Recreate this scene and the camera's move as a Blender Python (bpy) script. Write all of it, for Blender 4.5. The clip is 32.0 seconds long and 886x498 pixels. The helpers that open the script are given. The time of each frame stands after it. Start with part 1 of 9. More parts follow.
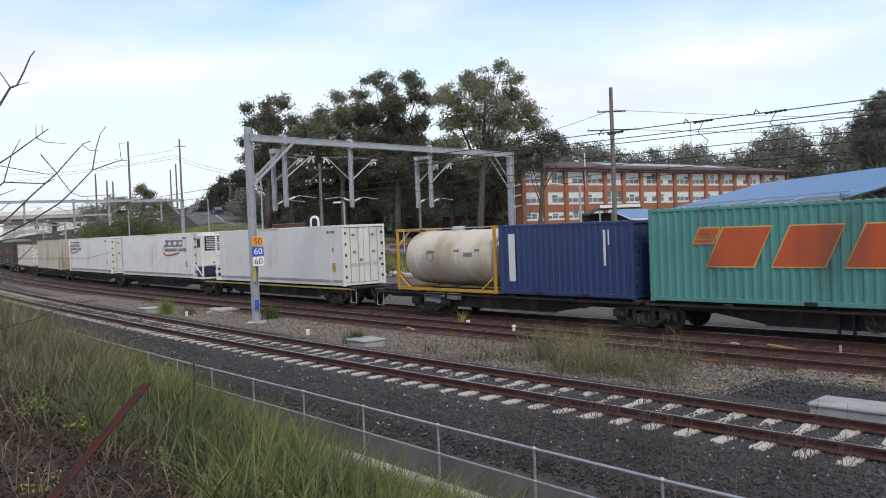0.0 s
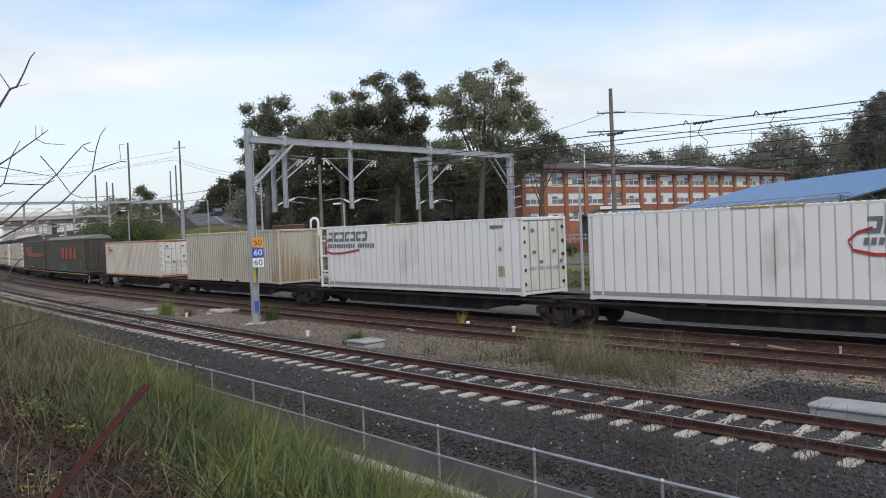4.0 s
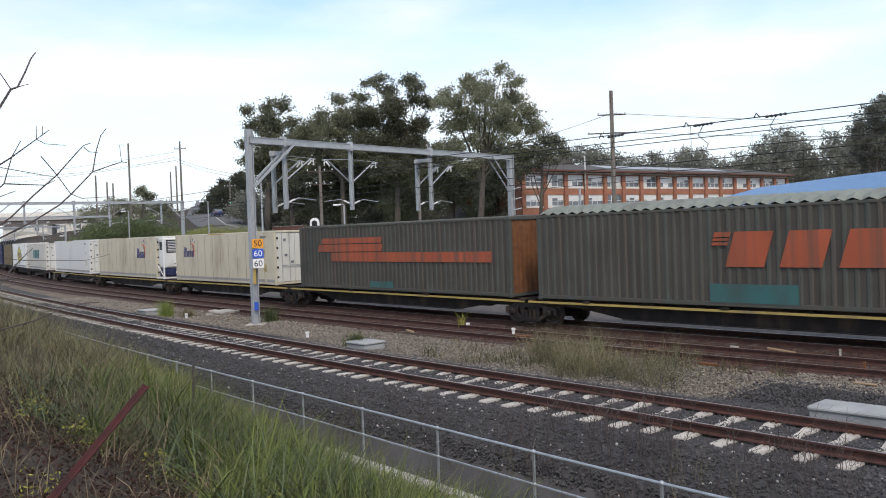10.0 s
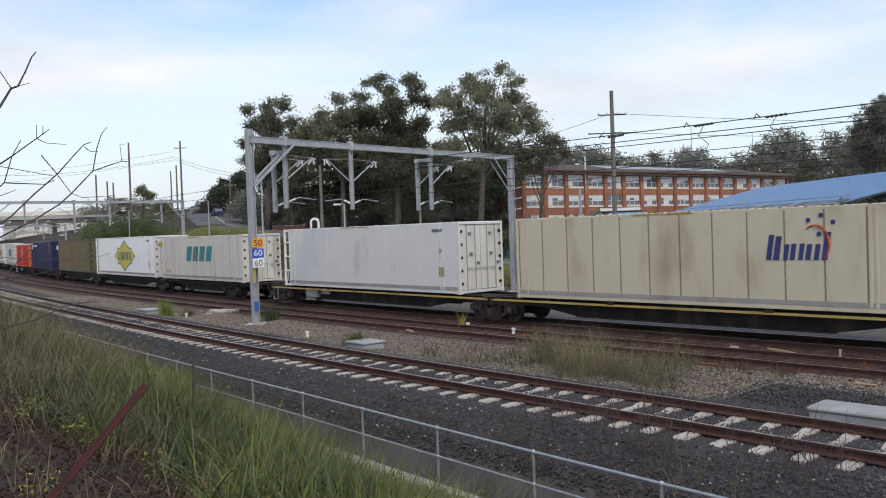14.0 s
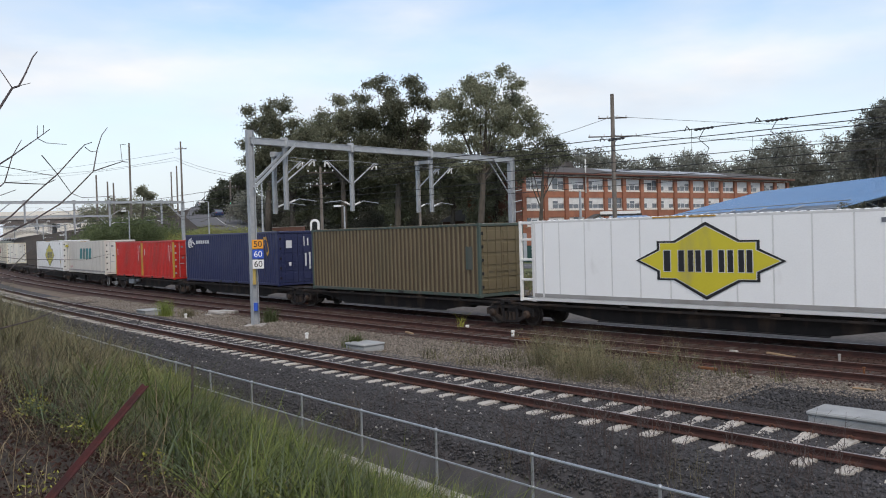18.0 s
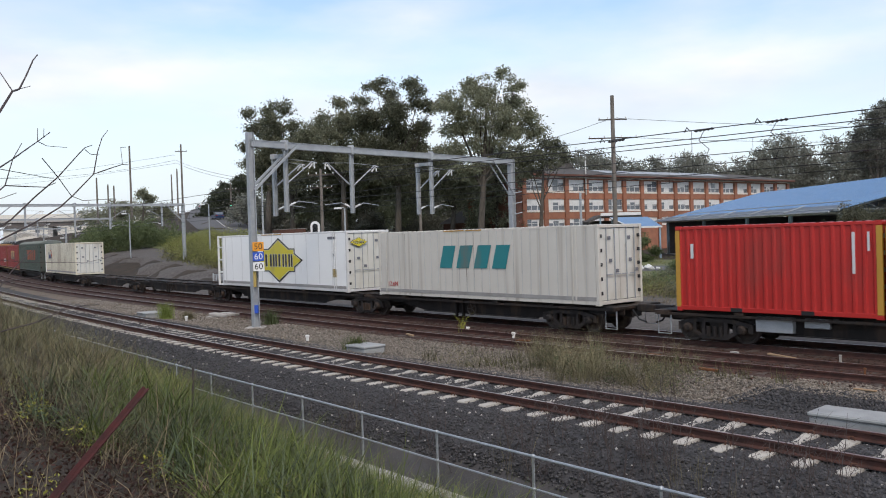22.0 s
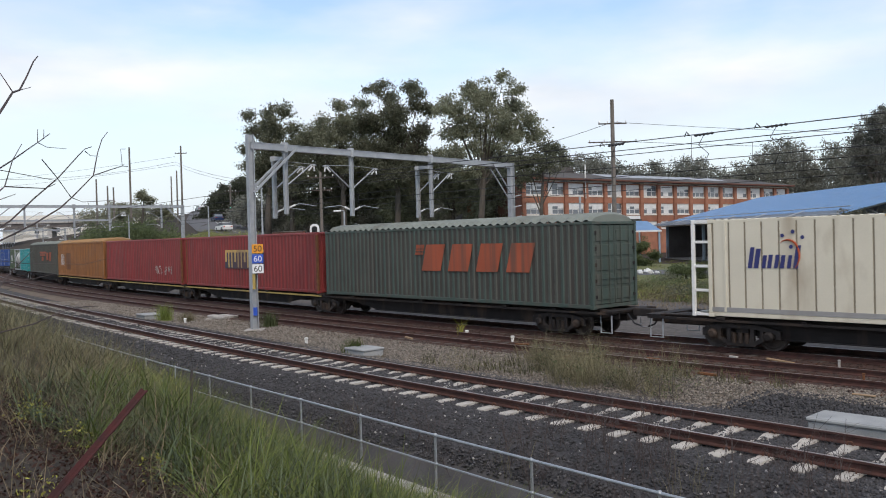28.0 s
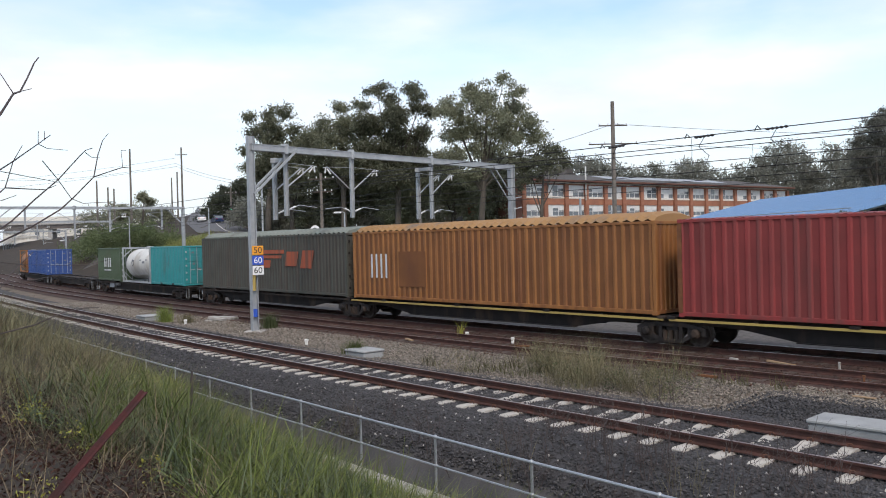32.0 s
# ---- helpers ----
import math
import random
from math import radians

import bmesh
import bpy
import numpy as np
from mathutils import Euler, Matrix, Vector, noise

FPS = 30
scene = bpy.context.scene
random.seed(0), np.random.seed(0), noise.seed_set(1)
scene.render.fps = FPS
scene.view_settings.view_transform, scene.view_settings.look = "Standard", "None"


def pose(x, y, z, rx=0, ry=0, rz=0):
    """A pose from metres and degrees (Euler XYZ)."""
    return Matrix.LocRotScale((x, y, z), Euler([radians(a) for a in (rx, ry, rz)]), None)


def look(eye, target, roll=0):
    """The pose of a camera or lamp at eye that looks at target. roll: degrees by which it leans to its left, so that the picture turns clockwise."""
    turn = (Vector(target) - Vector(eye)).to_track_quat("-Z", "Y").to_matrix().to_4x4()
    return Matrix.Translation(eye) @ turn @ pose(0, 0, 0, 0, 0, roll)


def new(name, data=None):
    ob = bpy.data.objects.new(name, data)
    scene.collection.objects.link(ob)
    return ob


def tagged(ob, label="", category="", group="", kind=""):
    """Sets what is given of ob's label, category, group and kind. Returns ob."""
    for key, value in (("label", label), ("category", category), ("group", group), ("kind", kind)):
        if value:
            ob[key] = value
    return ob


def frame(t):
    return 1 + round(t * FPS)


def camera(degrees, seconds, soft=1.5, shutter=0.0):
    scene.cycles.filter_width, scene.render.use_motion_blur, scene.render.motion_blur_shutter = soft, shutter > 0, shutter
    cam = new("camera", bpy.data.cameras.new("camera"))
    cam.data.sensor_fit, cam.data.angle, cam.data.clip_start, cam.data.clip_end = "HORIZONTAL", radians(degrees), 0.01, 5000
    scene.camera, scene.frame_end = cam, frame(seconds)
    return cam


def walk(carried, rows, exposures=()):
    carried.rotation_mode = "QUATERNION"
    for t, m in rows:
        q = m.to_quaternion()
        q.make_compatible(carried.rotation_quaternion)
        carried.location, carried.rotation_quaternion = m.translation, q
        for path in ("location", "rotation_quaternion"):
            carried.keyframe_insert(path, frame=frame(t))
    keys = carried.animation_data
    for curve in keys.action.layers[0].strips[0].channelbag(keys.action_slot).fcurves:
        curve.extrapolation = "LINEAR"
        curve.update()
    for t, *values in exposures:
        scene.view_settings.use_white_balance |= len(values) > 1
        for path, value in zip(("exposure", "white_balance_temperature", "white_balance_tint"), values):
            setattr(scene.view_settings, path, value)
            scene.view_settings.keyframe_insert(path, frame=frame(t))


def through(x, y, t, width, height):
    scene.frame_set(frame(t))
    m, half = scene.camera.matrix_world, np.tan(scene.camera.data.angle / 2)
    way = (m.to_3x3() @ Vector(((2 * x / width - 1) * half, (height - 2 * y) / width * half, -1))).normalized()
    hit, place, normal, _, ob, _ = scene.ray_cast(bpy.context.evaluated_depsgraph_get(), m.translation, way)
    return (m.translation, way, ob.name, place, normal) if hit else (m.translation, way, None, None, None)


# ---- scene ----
# The camera stands on the embankment and sags slowly on its mount: seconds, pitch, yaw, lean.
EYE = (0.0, 0.0, 3.322)
SAG = [
    (0.0, -1.376, -0.031, 2.199),
    (0.5, -1.347, -0.041, 2.162),
    (1.0, -1.321, -0.030, 2.209),
    (1.5, -1.333, -0.037, 2.164),
    (2.0, -1.308, -0.031, 2.162),
    (2.5, -1.299, -0.029, 2.182),
    (3.0, -1.288, -0.016, 2.188),
    (3.5, -1.293, -0.017, 2.209),
    (5.5, -1.288, -0.026, 2.178),
    (6.0, -1.277, -0.024, 2.167),
    (6.5, -1.274, -0.016, 2.177),
    (7.0, -1.250, -0.014, 2.170),
    (7.5, -1.239, -0.012, 2.156),
    (8.0, -1.230, -0.013, 2.184),
    (8.5, -1.221, -0.011, 2.126),
    (9.0, -1.210, -0.027, 2.099),
    (9.5, -1.202, -0.015, 2.082),
    (10.0, -1.194, -0.019, 2.046),
    (10.5, -1.160, -0.019, 2.039),
    (11.0, -1.147, -0.013, 2.073),
    (11.5, -1.132, -0.018, 2.023),
    (12.0, -1.132, -0.021, 2.022),
    (12.5, -1.141, -0.021, 1.989),
    (13.0, -1.152, -0.034, 1.909),
    (13.5, -1.185, -0.022, 1.968),
    (14.0, -1.208, -0.027, 1.952),
    (14.5, -1.213, -0.018, 1.898),
    (16.5, -1.128, -0.021, 1.819),
    (17.0, -1.105, -0.009, 1.760),
    (17.5, -1.102, -0.009, 1.759),
    (18.0, -1.060, -0.014, 1.623),
    (18.5, -1.013, -0.023, 1.802),
    (19.0, -1.004, -0.025, 1.811),
    (19.5, -1.002, -0.040, 1.833),
    (20.0, -0.985, -0.034, 1.823),
    (20.5, -0.966, -0.031, 1.824),
    (21.0, -0.961, -0.037, 1.784),
    (21.5, -0.937, -0.041, 1.774),
    (22.0, -0.931, -0.038, 1.774),
    (22.5, -0.920, -0.010, 1.759),
    (23.0, -0.906, -0.008, 1.738),
    (23.5, -0.896, -0.009, 1.722),
    (24.0, -0.891, -0.006, 1.683),
    (24.5, -0.887, -0.007, 1.666),
    (25.0, -0.851, -0.000, 1.636),
    (25.5, -0.833, -0.008, 1.614),
    (27.5, -0.739, 0.011, 1.477),
    (28.0, -0.720, 0.012, 1.493),
    (28.5, -0.697, 0.024, 1.476),
    (29.0, -0.691, 0.010, 1.413),
    (29.5, -0.663, 0.004, 1.377),
    (30.0, -0.625, 0.002, 1.312),
    (30.5, -0.591, -0.005, 1.428),
    (31.0, -0.594, -0.001, 1.435),
    (31.5, -0.597, -0.003, 1.495),
    (32.0, -0.604, -0.004, 1.436),
]


def gaze(pitch, yaw, lean):
    p, w = radians(pitch), radians(yaw)
    target = (EYE[0] + math.sin(w) * math.cos(p), EYE[1] + math.cos(w) * math.cos(p), EYE[2] + math.sin(p))
    return look(EYE, target, -lean)


cam = camera(55.13, 32.0, soft=1.0, shutter=0.06)
# The clip's camera opens up a little while the dark wagons pass.
STOPS = [(0.0, 0.05), (2.0, -0.02), (3.0, -0.08), (6.0, -0.06), (8.0, 0.05), (10.0, 0.2), (11.0, 0.18), (12.0, 0.06), (14.0, -0.06), (18.0, -0.06), (20.0, 0.0), (21.0, 0.06), (23.0, -0.03), (25.0, -0.03), (28.0, 0.0), (29.5, 0.1), (31.0, 0.16), (32.0, 0.16)]
walk(cam, [(t, gaze(p, w, r)) for t, p, w, r in SAG], STOPS)

# ---- light: a bright, broken overcast ----
SUN_EL, SUN_ROT = radians(50), radians(168)
world = bpy.data.worlds.new("sky")
scene.world = world
world.use_nodes = True
wn, wl = world.node_tree.nodes, world.node_tree.links
wn.clear()
w_out = wn.new("ShaderNodeOutputWorld")
w_bg = wn.new("ShaderNodeBackground")
w_sky = wn.new("ShaderNodeTexSky")
w_sky.sky_type = "NISHITA"
w_sky.sun_disc = False
w_sky.sun_elevation, w_sky.sun_rotation = SUN_EL, SUN_ROT
w_gain = wn.new("ShaderNodeMix")
w_gain.data_type, w_gain.blend_type = "RGBA", "MULTIPLY"
w_gain.inputs[0].default_value = 1.0
w_gain.inputs[7].default_value = (2.25, 2.15, 2.05, 1)
w_geo = wn.new("ShaderNodeTexCoord")
w_map = wn.new("ShaderNodeMapping")
w_map.inputs["Scale"].default_value = (1.0, 1.0, 3.2)
w_map.inputs["Location"].default_value = (0.35, 0.1, 0.9)
w_noise = wn.new("ShaderNodeTexNoise")
w_noise.inputs["Scale"].default_value = 1.9
w_noise.inputs["Detail"].default_value = 6
w_noise.inputs["Roughness"].default_value = 0.48
w_ramp = wn.new("ShaderNodeValToRGB")
w_ramp.color_ramp.elements[0].position, w_ramp.color_ramp.elements[0].color = 0.42, (0.0, 0.0, 0.0, 1)
w_ramp.color_ramp.elements[1].position, w_ramp.color_ramp.elements[1].color = 0.64, (1, 1, 1, 1)
w_cloud = wn.new("ShaderNodeTexNoise")
w_cloud.inputs["Scale"].default_value = 4.5
w_cloud.inputs["Detail"].default_value = 7
w_tone = wn.new("ShaderNodeValToRGB")
w_tone.color_ramp.elements[0].position, w_tone.color_ramp.elements[0].color = 0.36, (8.1, 8.8, 9.8, 1)
w_tone.color_ramp.elements[1].position, w_tone.color_ramp.elements[1].color = 0.62, (10.7, 10.55, 10.6, 1)
w_mix = wn.new("ShaderNodeMix")
w_mix.data_type = "RGBA"
wl.new(w_sky.outputs[0], w_gain.inputs[6])
wl.new(w_geo.outputs["Generated"], w_map.inputs[0])
wl.new(w_map.outputs[0], w_noise.inputs["Vector"])
wl.new(w_map.outputs[0], w_cloud.inputs["Vector"])
wl.new(w_noise.outputs["Fac"], w_ramp.inputs[0])
wl.new(w_cloud.outputs["Fac"], w_tone.inputs[0])
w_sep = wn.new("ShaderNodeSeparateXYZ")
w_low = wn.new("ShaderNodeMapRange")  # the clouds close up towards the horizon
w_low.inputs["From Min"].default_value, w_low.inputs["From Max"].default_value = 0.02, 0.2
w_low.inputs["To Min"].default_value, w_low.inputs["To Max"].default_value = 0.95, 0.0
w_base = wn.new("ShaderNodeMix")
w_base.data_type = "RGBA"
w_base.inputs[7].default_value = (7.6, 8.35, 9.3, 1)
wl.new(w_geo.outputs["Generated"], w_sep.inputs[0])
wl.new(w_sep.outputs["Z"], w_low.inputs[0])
wl.new(w_ramp.outputs[0], w_mix.inputs[0])
wl.new(w_gain.outputs[2], w_mix.inputs[6])
wl.new(w_tone.outputs[0], w_mix.inputs[7])
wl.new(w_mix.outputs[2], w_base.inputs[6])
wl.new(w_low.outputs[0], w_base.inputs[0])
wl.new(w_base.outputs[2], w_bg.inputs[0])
w_bg.inputs[1].default_value = 0.1
wl.new(w_bg.outputs[0], w_out.inputs[0])

sun = new("sun", bpy.data.lights.new("sun", "SUN"))
sun.data.energy, sun.data.angle, sun.data.color = 1.6, radians(12), (1.0, 0.88, 0.74)
sun.matrix_world = look((0, 0, 50), (0 - math.sin(SUN_ROT) * math.cos(SUN_EL), 0 - math.cos(SUN_ROT) * math.cos(SUN_EL), 50 - math.sin(SUN_EL)))

# ---- tools ----
def material(name, base, alt=None, scale=6.0, rough=0.7, metal=0.0, bump=0.15, fine=60.0, dirt=None, dirt_amount=0.0, dirt_scale=1.2, stretch=(1, 1, 1), vary=0.0, spec=0.4, detail=5, run=(1, 1, 0.35), grain_by=0.22):
    """A procedural surface: two tones by noise, a finer grain, dirt in larger stains, relief by bump."""
    m = bpy.data.materials.new(name)
    m.use_nodes = True
    n, l = m.node_tree.nodes, m.node_tree.links
    b = n["Principled BSDF"]
    b.inputs["Roughness"].default_value, b.inputs["Metallic"].default_value = rough, metal
    b.inputs["Specular IOR Level"].default_value = spec
    tc, mp = n.new("ShaderNodeTexCoord"), n.new("ShaderNodeMapping")
    mp.inputs["Scale"].default_value = stretch
    l.new(tc.outputs["Object"], mp.inputs[0])
    n1, n2 = n.new("ShaderNodeTexNoise"), n.new("ShaderNodeTexNoise")
    n1.inputs["Scale"].default_value, n1.inputs["Detail"].default_value = scale, detail
    n2.inputs["Scale"].default_value, n2.inputs["Detail"].default_value = fine, 3
    l.new(mp.outputs[0], n1.inputs["Vector"])
    l.new(mp.outputs[0], n2.inputs["Vector"])
    alt = alt or tuple(c * 0.8 for c in base)
    mix = n.new("ShaderNodeMix")
    mix.data_type = "RGBA"
    r1 = n.new("ShaderNodeMapRange")
    r1.inputs["From Min"].default_value, r1.inputs["From Max"].default_value = 0.3, 0.7
    l.new(n1.outputs["Fac"], r1.inputs[0])
    l.new(r1.outputs[0], mix.inputs[0])
    mix.inputs[6].default_value, mix.inputs[7].default_value = (*base, 1), (*alt, 1)
    grain = n.new("ShaderNodeMix")
    grain.data_type, grain.blend_type = "RGBA", "MULTIPLY"
    grain.inputs[0].default_value = 1.0
    r2 = n.new("ShaderNodeMapRange")
    r2.inputs["To Min"].default_value, r2.inputs["To Max"].default_value = 1 - grain_by, 1 + grain_by
    l.new(n2.outputs["Fac"], r2.inputs[0])
    l.new(mix.outputs[2], grain.inputs[6])
    l.new(r2.outputs[0], grain.inputs[7])
    out = grain.outputs[2]
    if dirt:
        n3 = n.new("ShaderNodeTexNoise")
        n3.inputs["Scale"].default_value, n3.inputs["Detail"].default_value = dirt_scale, 8
        mp3 = n.new("ShaderNodeMapping")
        mp3.inputs["Scale"].default_value = run
        l.new(tc.outputs["Object"], mp3.inputs[0])
        l.new(mp3.outputs[0], n3.inputs["Vector"])
        r3 = n.new("ShaderNodeMapRange")
        r3.inputs["From Min"].default_value, r3.inputs["From Max"].default_value = 0.62 - 0.3 * dirt_amount, 0.75
        l.new(n3.outputs["Fac"], r3.inputs[0])
        dm = n.new("ShaderNodeMix")
        dm.data_type = "RGBA"
        l.new(r3.outputs[0], dm.inputs[0])
        l.new(out, dm.inputs[6])
        dm.inputs[7].default_value = (*dirt, 1)
        out = dm.outputs[2]
    if vary:
        oi = n.new("ShaderNodeObjectInfo")
        geo = n.new("ShaderNodeNewGeometry")
        ad = n.new("ShaderNodeMath")
        ad.operation = "ADD"
        l.new(oi.outputs["Random"], ad.inputs[0])
        l.new(geo.outputs["Random Per Island"], ad.inputs[1])
        r4 = n.new("ShaderNodeMapRange")
        r4.inputs["From Max"].default_value = 2.0
        r4.inputs["To Min"].default_value, r4.inputs["To Max"].default_value = 1 - vary, 1 + vary
        l.new(ad.outputs[0], r4.inputs[0])
        vm = n.new("ShaderNodeMix")
        vm.data_type, vm.blend_type = "RGBA", "MULTIPLY"
        vm.inputs[0].default_value = 1.0
        l.new(out, vm.inputs[6])
        l.new(r4.outputs[0], vm.inputs[7])
        out = vm.outputs[2]
    l.new(out, b.inputs["Base Color"])
    if bump:
        bp = n.new("ShaderNodeBump")
        bp.inputs["Strength"].default_value, bp.inputs["Distance"].default_value = bump, 0.02
        l.new(n2.outputs["Fac"], bp.inputs["Height"])
        l.new(bp.outputs[0], b.inputs["Normal"])
    return m


class Shape:
    """Collects boxes, tubes and sheets into one mesh."""

    def __init__(self):
        self.v, self.f = [], []

    def add(self, verts, faces):
        k = len(self.v)
        self.v += [tuple(p) for p in verts]
        self.f += [tuple(i + k for i in face) for face in faces]
        return self

    def box(self, x0, y0, z0, x1, y1, z1, m=None, bevel=0.0):
        if bevel:
            c = bevel
            ring = lambda z, i: [(x0 + i, y0 + c, z), (x0 + c, y0 + i, z), (x1 - c, y0 + i, z), (x1 - i, y0 + c, z), (x1 - i, y1 - c, z), (x1 - c, y1 - i, z), (x0 + c, y1 - i, z), (x0 + i, y1 - c, z)]
            v = [(x, y, z) for x, y, z in ring(z0 + c, 0)] + ring(z1 - c, 0)
            low = [(min(max(x, x0 + c), x1 - c), min(max(y, y0 + c), y1 - c), z0) for x, y, z in ring(z0, 0)]
            top = [(min(max(x, x0 + c), x1 - c), min(max(y, y0 + c), y1 - c), z1) for x, y, z in ring(z1, 0)]
            v = low + v + top
            f = [tuple(reversed(range(8))), tuple(range(24, 32))]
            for r in range(3):
                f += [(r * 8 + i, r * 8 + (i + 1) % 8, r * 8 + 8 + (i + 1) % 8, r * 8 + 8 + i) for i in range(8)]
        else:
            v = [(x, y, z) for z in (z0, z1) for x, y in ((x0, y0), (x1, y0), (x1, y1), (x0, y1))]
            f = [(3, 2, 1, 0), (4, 5, 6, 7), (0, 1, 5, 4), (1, 2, 6, 5), (2, 3, 7, 6), (3, 0, 4, 7)]
        if m:
            v = [m @ Vector(p) for p in v]
        return self.add(v, f)

    def tube(self, points, radii, n=8, caps=True):
        """A round bar along points; radii: one, or one for each point."""
        pts = [Vector(p) for p in points]
        if not isinstance(radii, (list, tuple)):
            radii = [radii] * len(pts)
        v, f = [], []
        for i, p in enumerate(pts):
            d = (pts[min(i + 1, len(pts) - 1)] - pts[max(i - 1, 0)]).normalized()
            a = d.cross(Vector((0, 0, 1)) if abs(d.z) < 0.95 else Vector((1, 0, 0))).normalized()
            b = d.cross(a)
            v += [p + (a * math.cos(2 * math.pi * k / n) + b * math.sin(2 * math.pi * k / n)) * radii[i] for k in range(n)]
        for i in range(len(pts) - 1):
            f += [(i * n + k, i * n + (k + 1) % n, i * n + n + (k + 1) % n, i * n + n + k) for k in range(n)]
        if caps:
            f += [tuple(reversed(range(n))), tuple(range((len(pts) - 1) * n, len(pts) * n))]
        return self.add(v, f)

    def lathe(self, profile, n=16, m=None):
        """Turns (r, h) pairs about the z axis."""
        v, f = [], []
        for r, h in profile:
            v += [(r * math.cos(2 * math.pi * k / n), r * math.sin(2 * math.pi * k / n), h) for k in range(n)]
        for i in range(len(profile) - 1):
            f += [(i * n + k, i * n + (k + 1) % n, i * n + n + (k + 1) % n, i * n + n + k) for k in range(n)]
        f += [tuple(reversed(range(n))), tuple(range((len(profile) - 1) * n, len(profile) * n))]
        if m:
            v = [m @ Vector(p) for p in v]
        return self.add(v, f)

    def slab(self, outline, depth, m):
        """A flat outline (x, y) thickened along z from 0 to depth, set by m."""
        k = len(outline)
        v = [m @ Vector((x, y, 0)) for x, y in outline] + [m @ Vector((x, y, depth)) for x, y in outline]
        f = [tuple(reversed(range(k))), tuple(range(k, 2 * k))] + [(i, (i + 1) % k, k + (i + 1) % k, k + i) for i in range(k)]
        return self.add(v, f)

    def mesh(self, name, mat, smooth=False):
        me = bpy.data.meshes.new(name)
        me.from_pydata([tuple(p) for p in self.v], [], self.f)
        me.materials.append(mat)
        if smooth:
            me.polygons.foreach_set("use_smooth", [True] * len(me.polygons))
        me.update()
        return me


def part(name, shape, mat, parent=None, label="", smooth=False, m=None):
    ob = new(name, shape if isinstance(shape, bpy.types.Mesh) else shape.mesh(name, mat, smooth))
    ob.parent = parent
    if m:
        ob.matrix_basis = m
    return tagged(ob, label)


def thing(name, label, category, m=None, group="", kind=""):
    ob = new(name)
    ob.empty_display_size = 0.3
    if m:
        ob.matrix_basis = m
    return tagged(ob, label, category, group, kind)


def lettering(text, size, mat, parent, m, name="lettering", width=None):
    cu = bpy.data.curves.new(name, "FONT")
    cu.body, cu.size, cu.extrude = text, size, 0.002
    cu.align_x, cu.align_y = "CENTER", "CENTER"
    tmp = bpy.data.objects.new(name, cu)
    me = bpy.data.meshes.new_from_object(tmp)
    bpy.data.objects.remove(tmp)
    me.materials.clear()
    me.materials.append(mat)
    return part(name, me, mat, parent, m=m)


# The running line: headings in degrees of the train's track at stations along it, away from the camera.
STATION = (-25, -10, 5, 20, 35, 50, 65, 80, 95, 110)
HEADING = (136.09, 134.29, 132.45, 130.23, 129.1, 127.89, 126.18, 124.62, 123.12, 121.64)
LINE_S = np.arange(-460, 560, 0.5)
LINE_H = np.radians(np.interp(LINE_S, STATION, HEADING))
_mid = (LINE_H[1:] + LINE_H[:-1]) / 2
LINE_X = np.concatenate([[0], np.cumsum(np.cos(_mid) * 0.5)])
LINE_Y = np.concatenate([[0], np.cumsum(np.sin(_mid) * 0.5)])
LINE_X += 10.464 - np.interp(0, LINE_S, LINE_X)
LINE_Y += 22.674 - np.interp(0, LINE_S, LINE_Y)
FAR_RAIL = -0.17
NEAR_GAUGE = 1.505


def at(s, lat=0.0, z=0.0):
    """A point at station s, lat metres from the train's centre line towards the camera."""
    x, y, h = np.interp(s, LINE_S, LINE_X), np.interp(s, LINE_S, LINE_Y), np.interp(s, LINE_S, LINE_H)
    k = lat - 1.22
    return Vector((x - math.sin(h) * k, y + math.cos(h) * k, z))


def heading(s):
    return float(np.interp(s, LINE_S, LINE_H))


def near_lat(s):
    """Lateral place of the near track's centre."""
    return float(np.interp(s, (-60, -30, 0, 28, 55, 90, 140), (12.6, 12.0, 10.95, 9.95, 9.1, 8.3, 7.6)))


def station_of(X, Y):
    """Stations and laterals of many points."""
    X, Y = np.asarray(X, float), np.asarray(Y, float)
    pick = slice(360, 1500, 4)
    lx, ly, ls, lh = LINE_X[pick], LINE_Y[pick], LINE_S[pick], LINE_H[pick]
    S, L = np.empty(X.size), np.empty(X.size)
    for i in range(0, X.size, 4000):
        dx, dy = X[i:i + 4000, None] - lx, Y[i:i + 4000, None] - ly
        j = np.argmin(dx * dx + dy * dy, axis=1)
        k = np.arange(j.size)
        S[i:i + 4000] = ls[j] + dx[k, j] * np.cos(lh[j]) + dy[k, j] * np.sin(lh[j])
        L[i:i + 4000] = -dx[k, j] * np.sin(lh[j]) + dy[k, j] * np.cos(lh[j]) + 1.22
    return S, L


def ease(t):
    t = np.clip(t, 0, 1)
    return t * t * (3 - 2 * t)


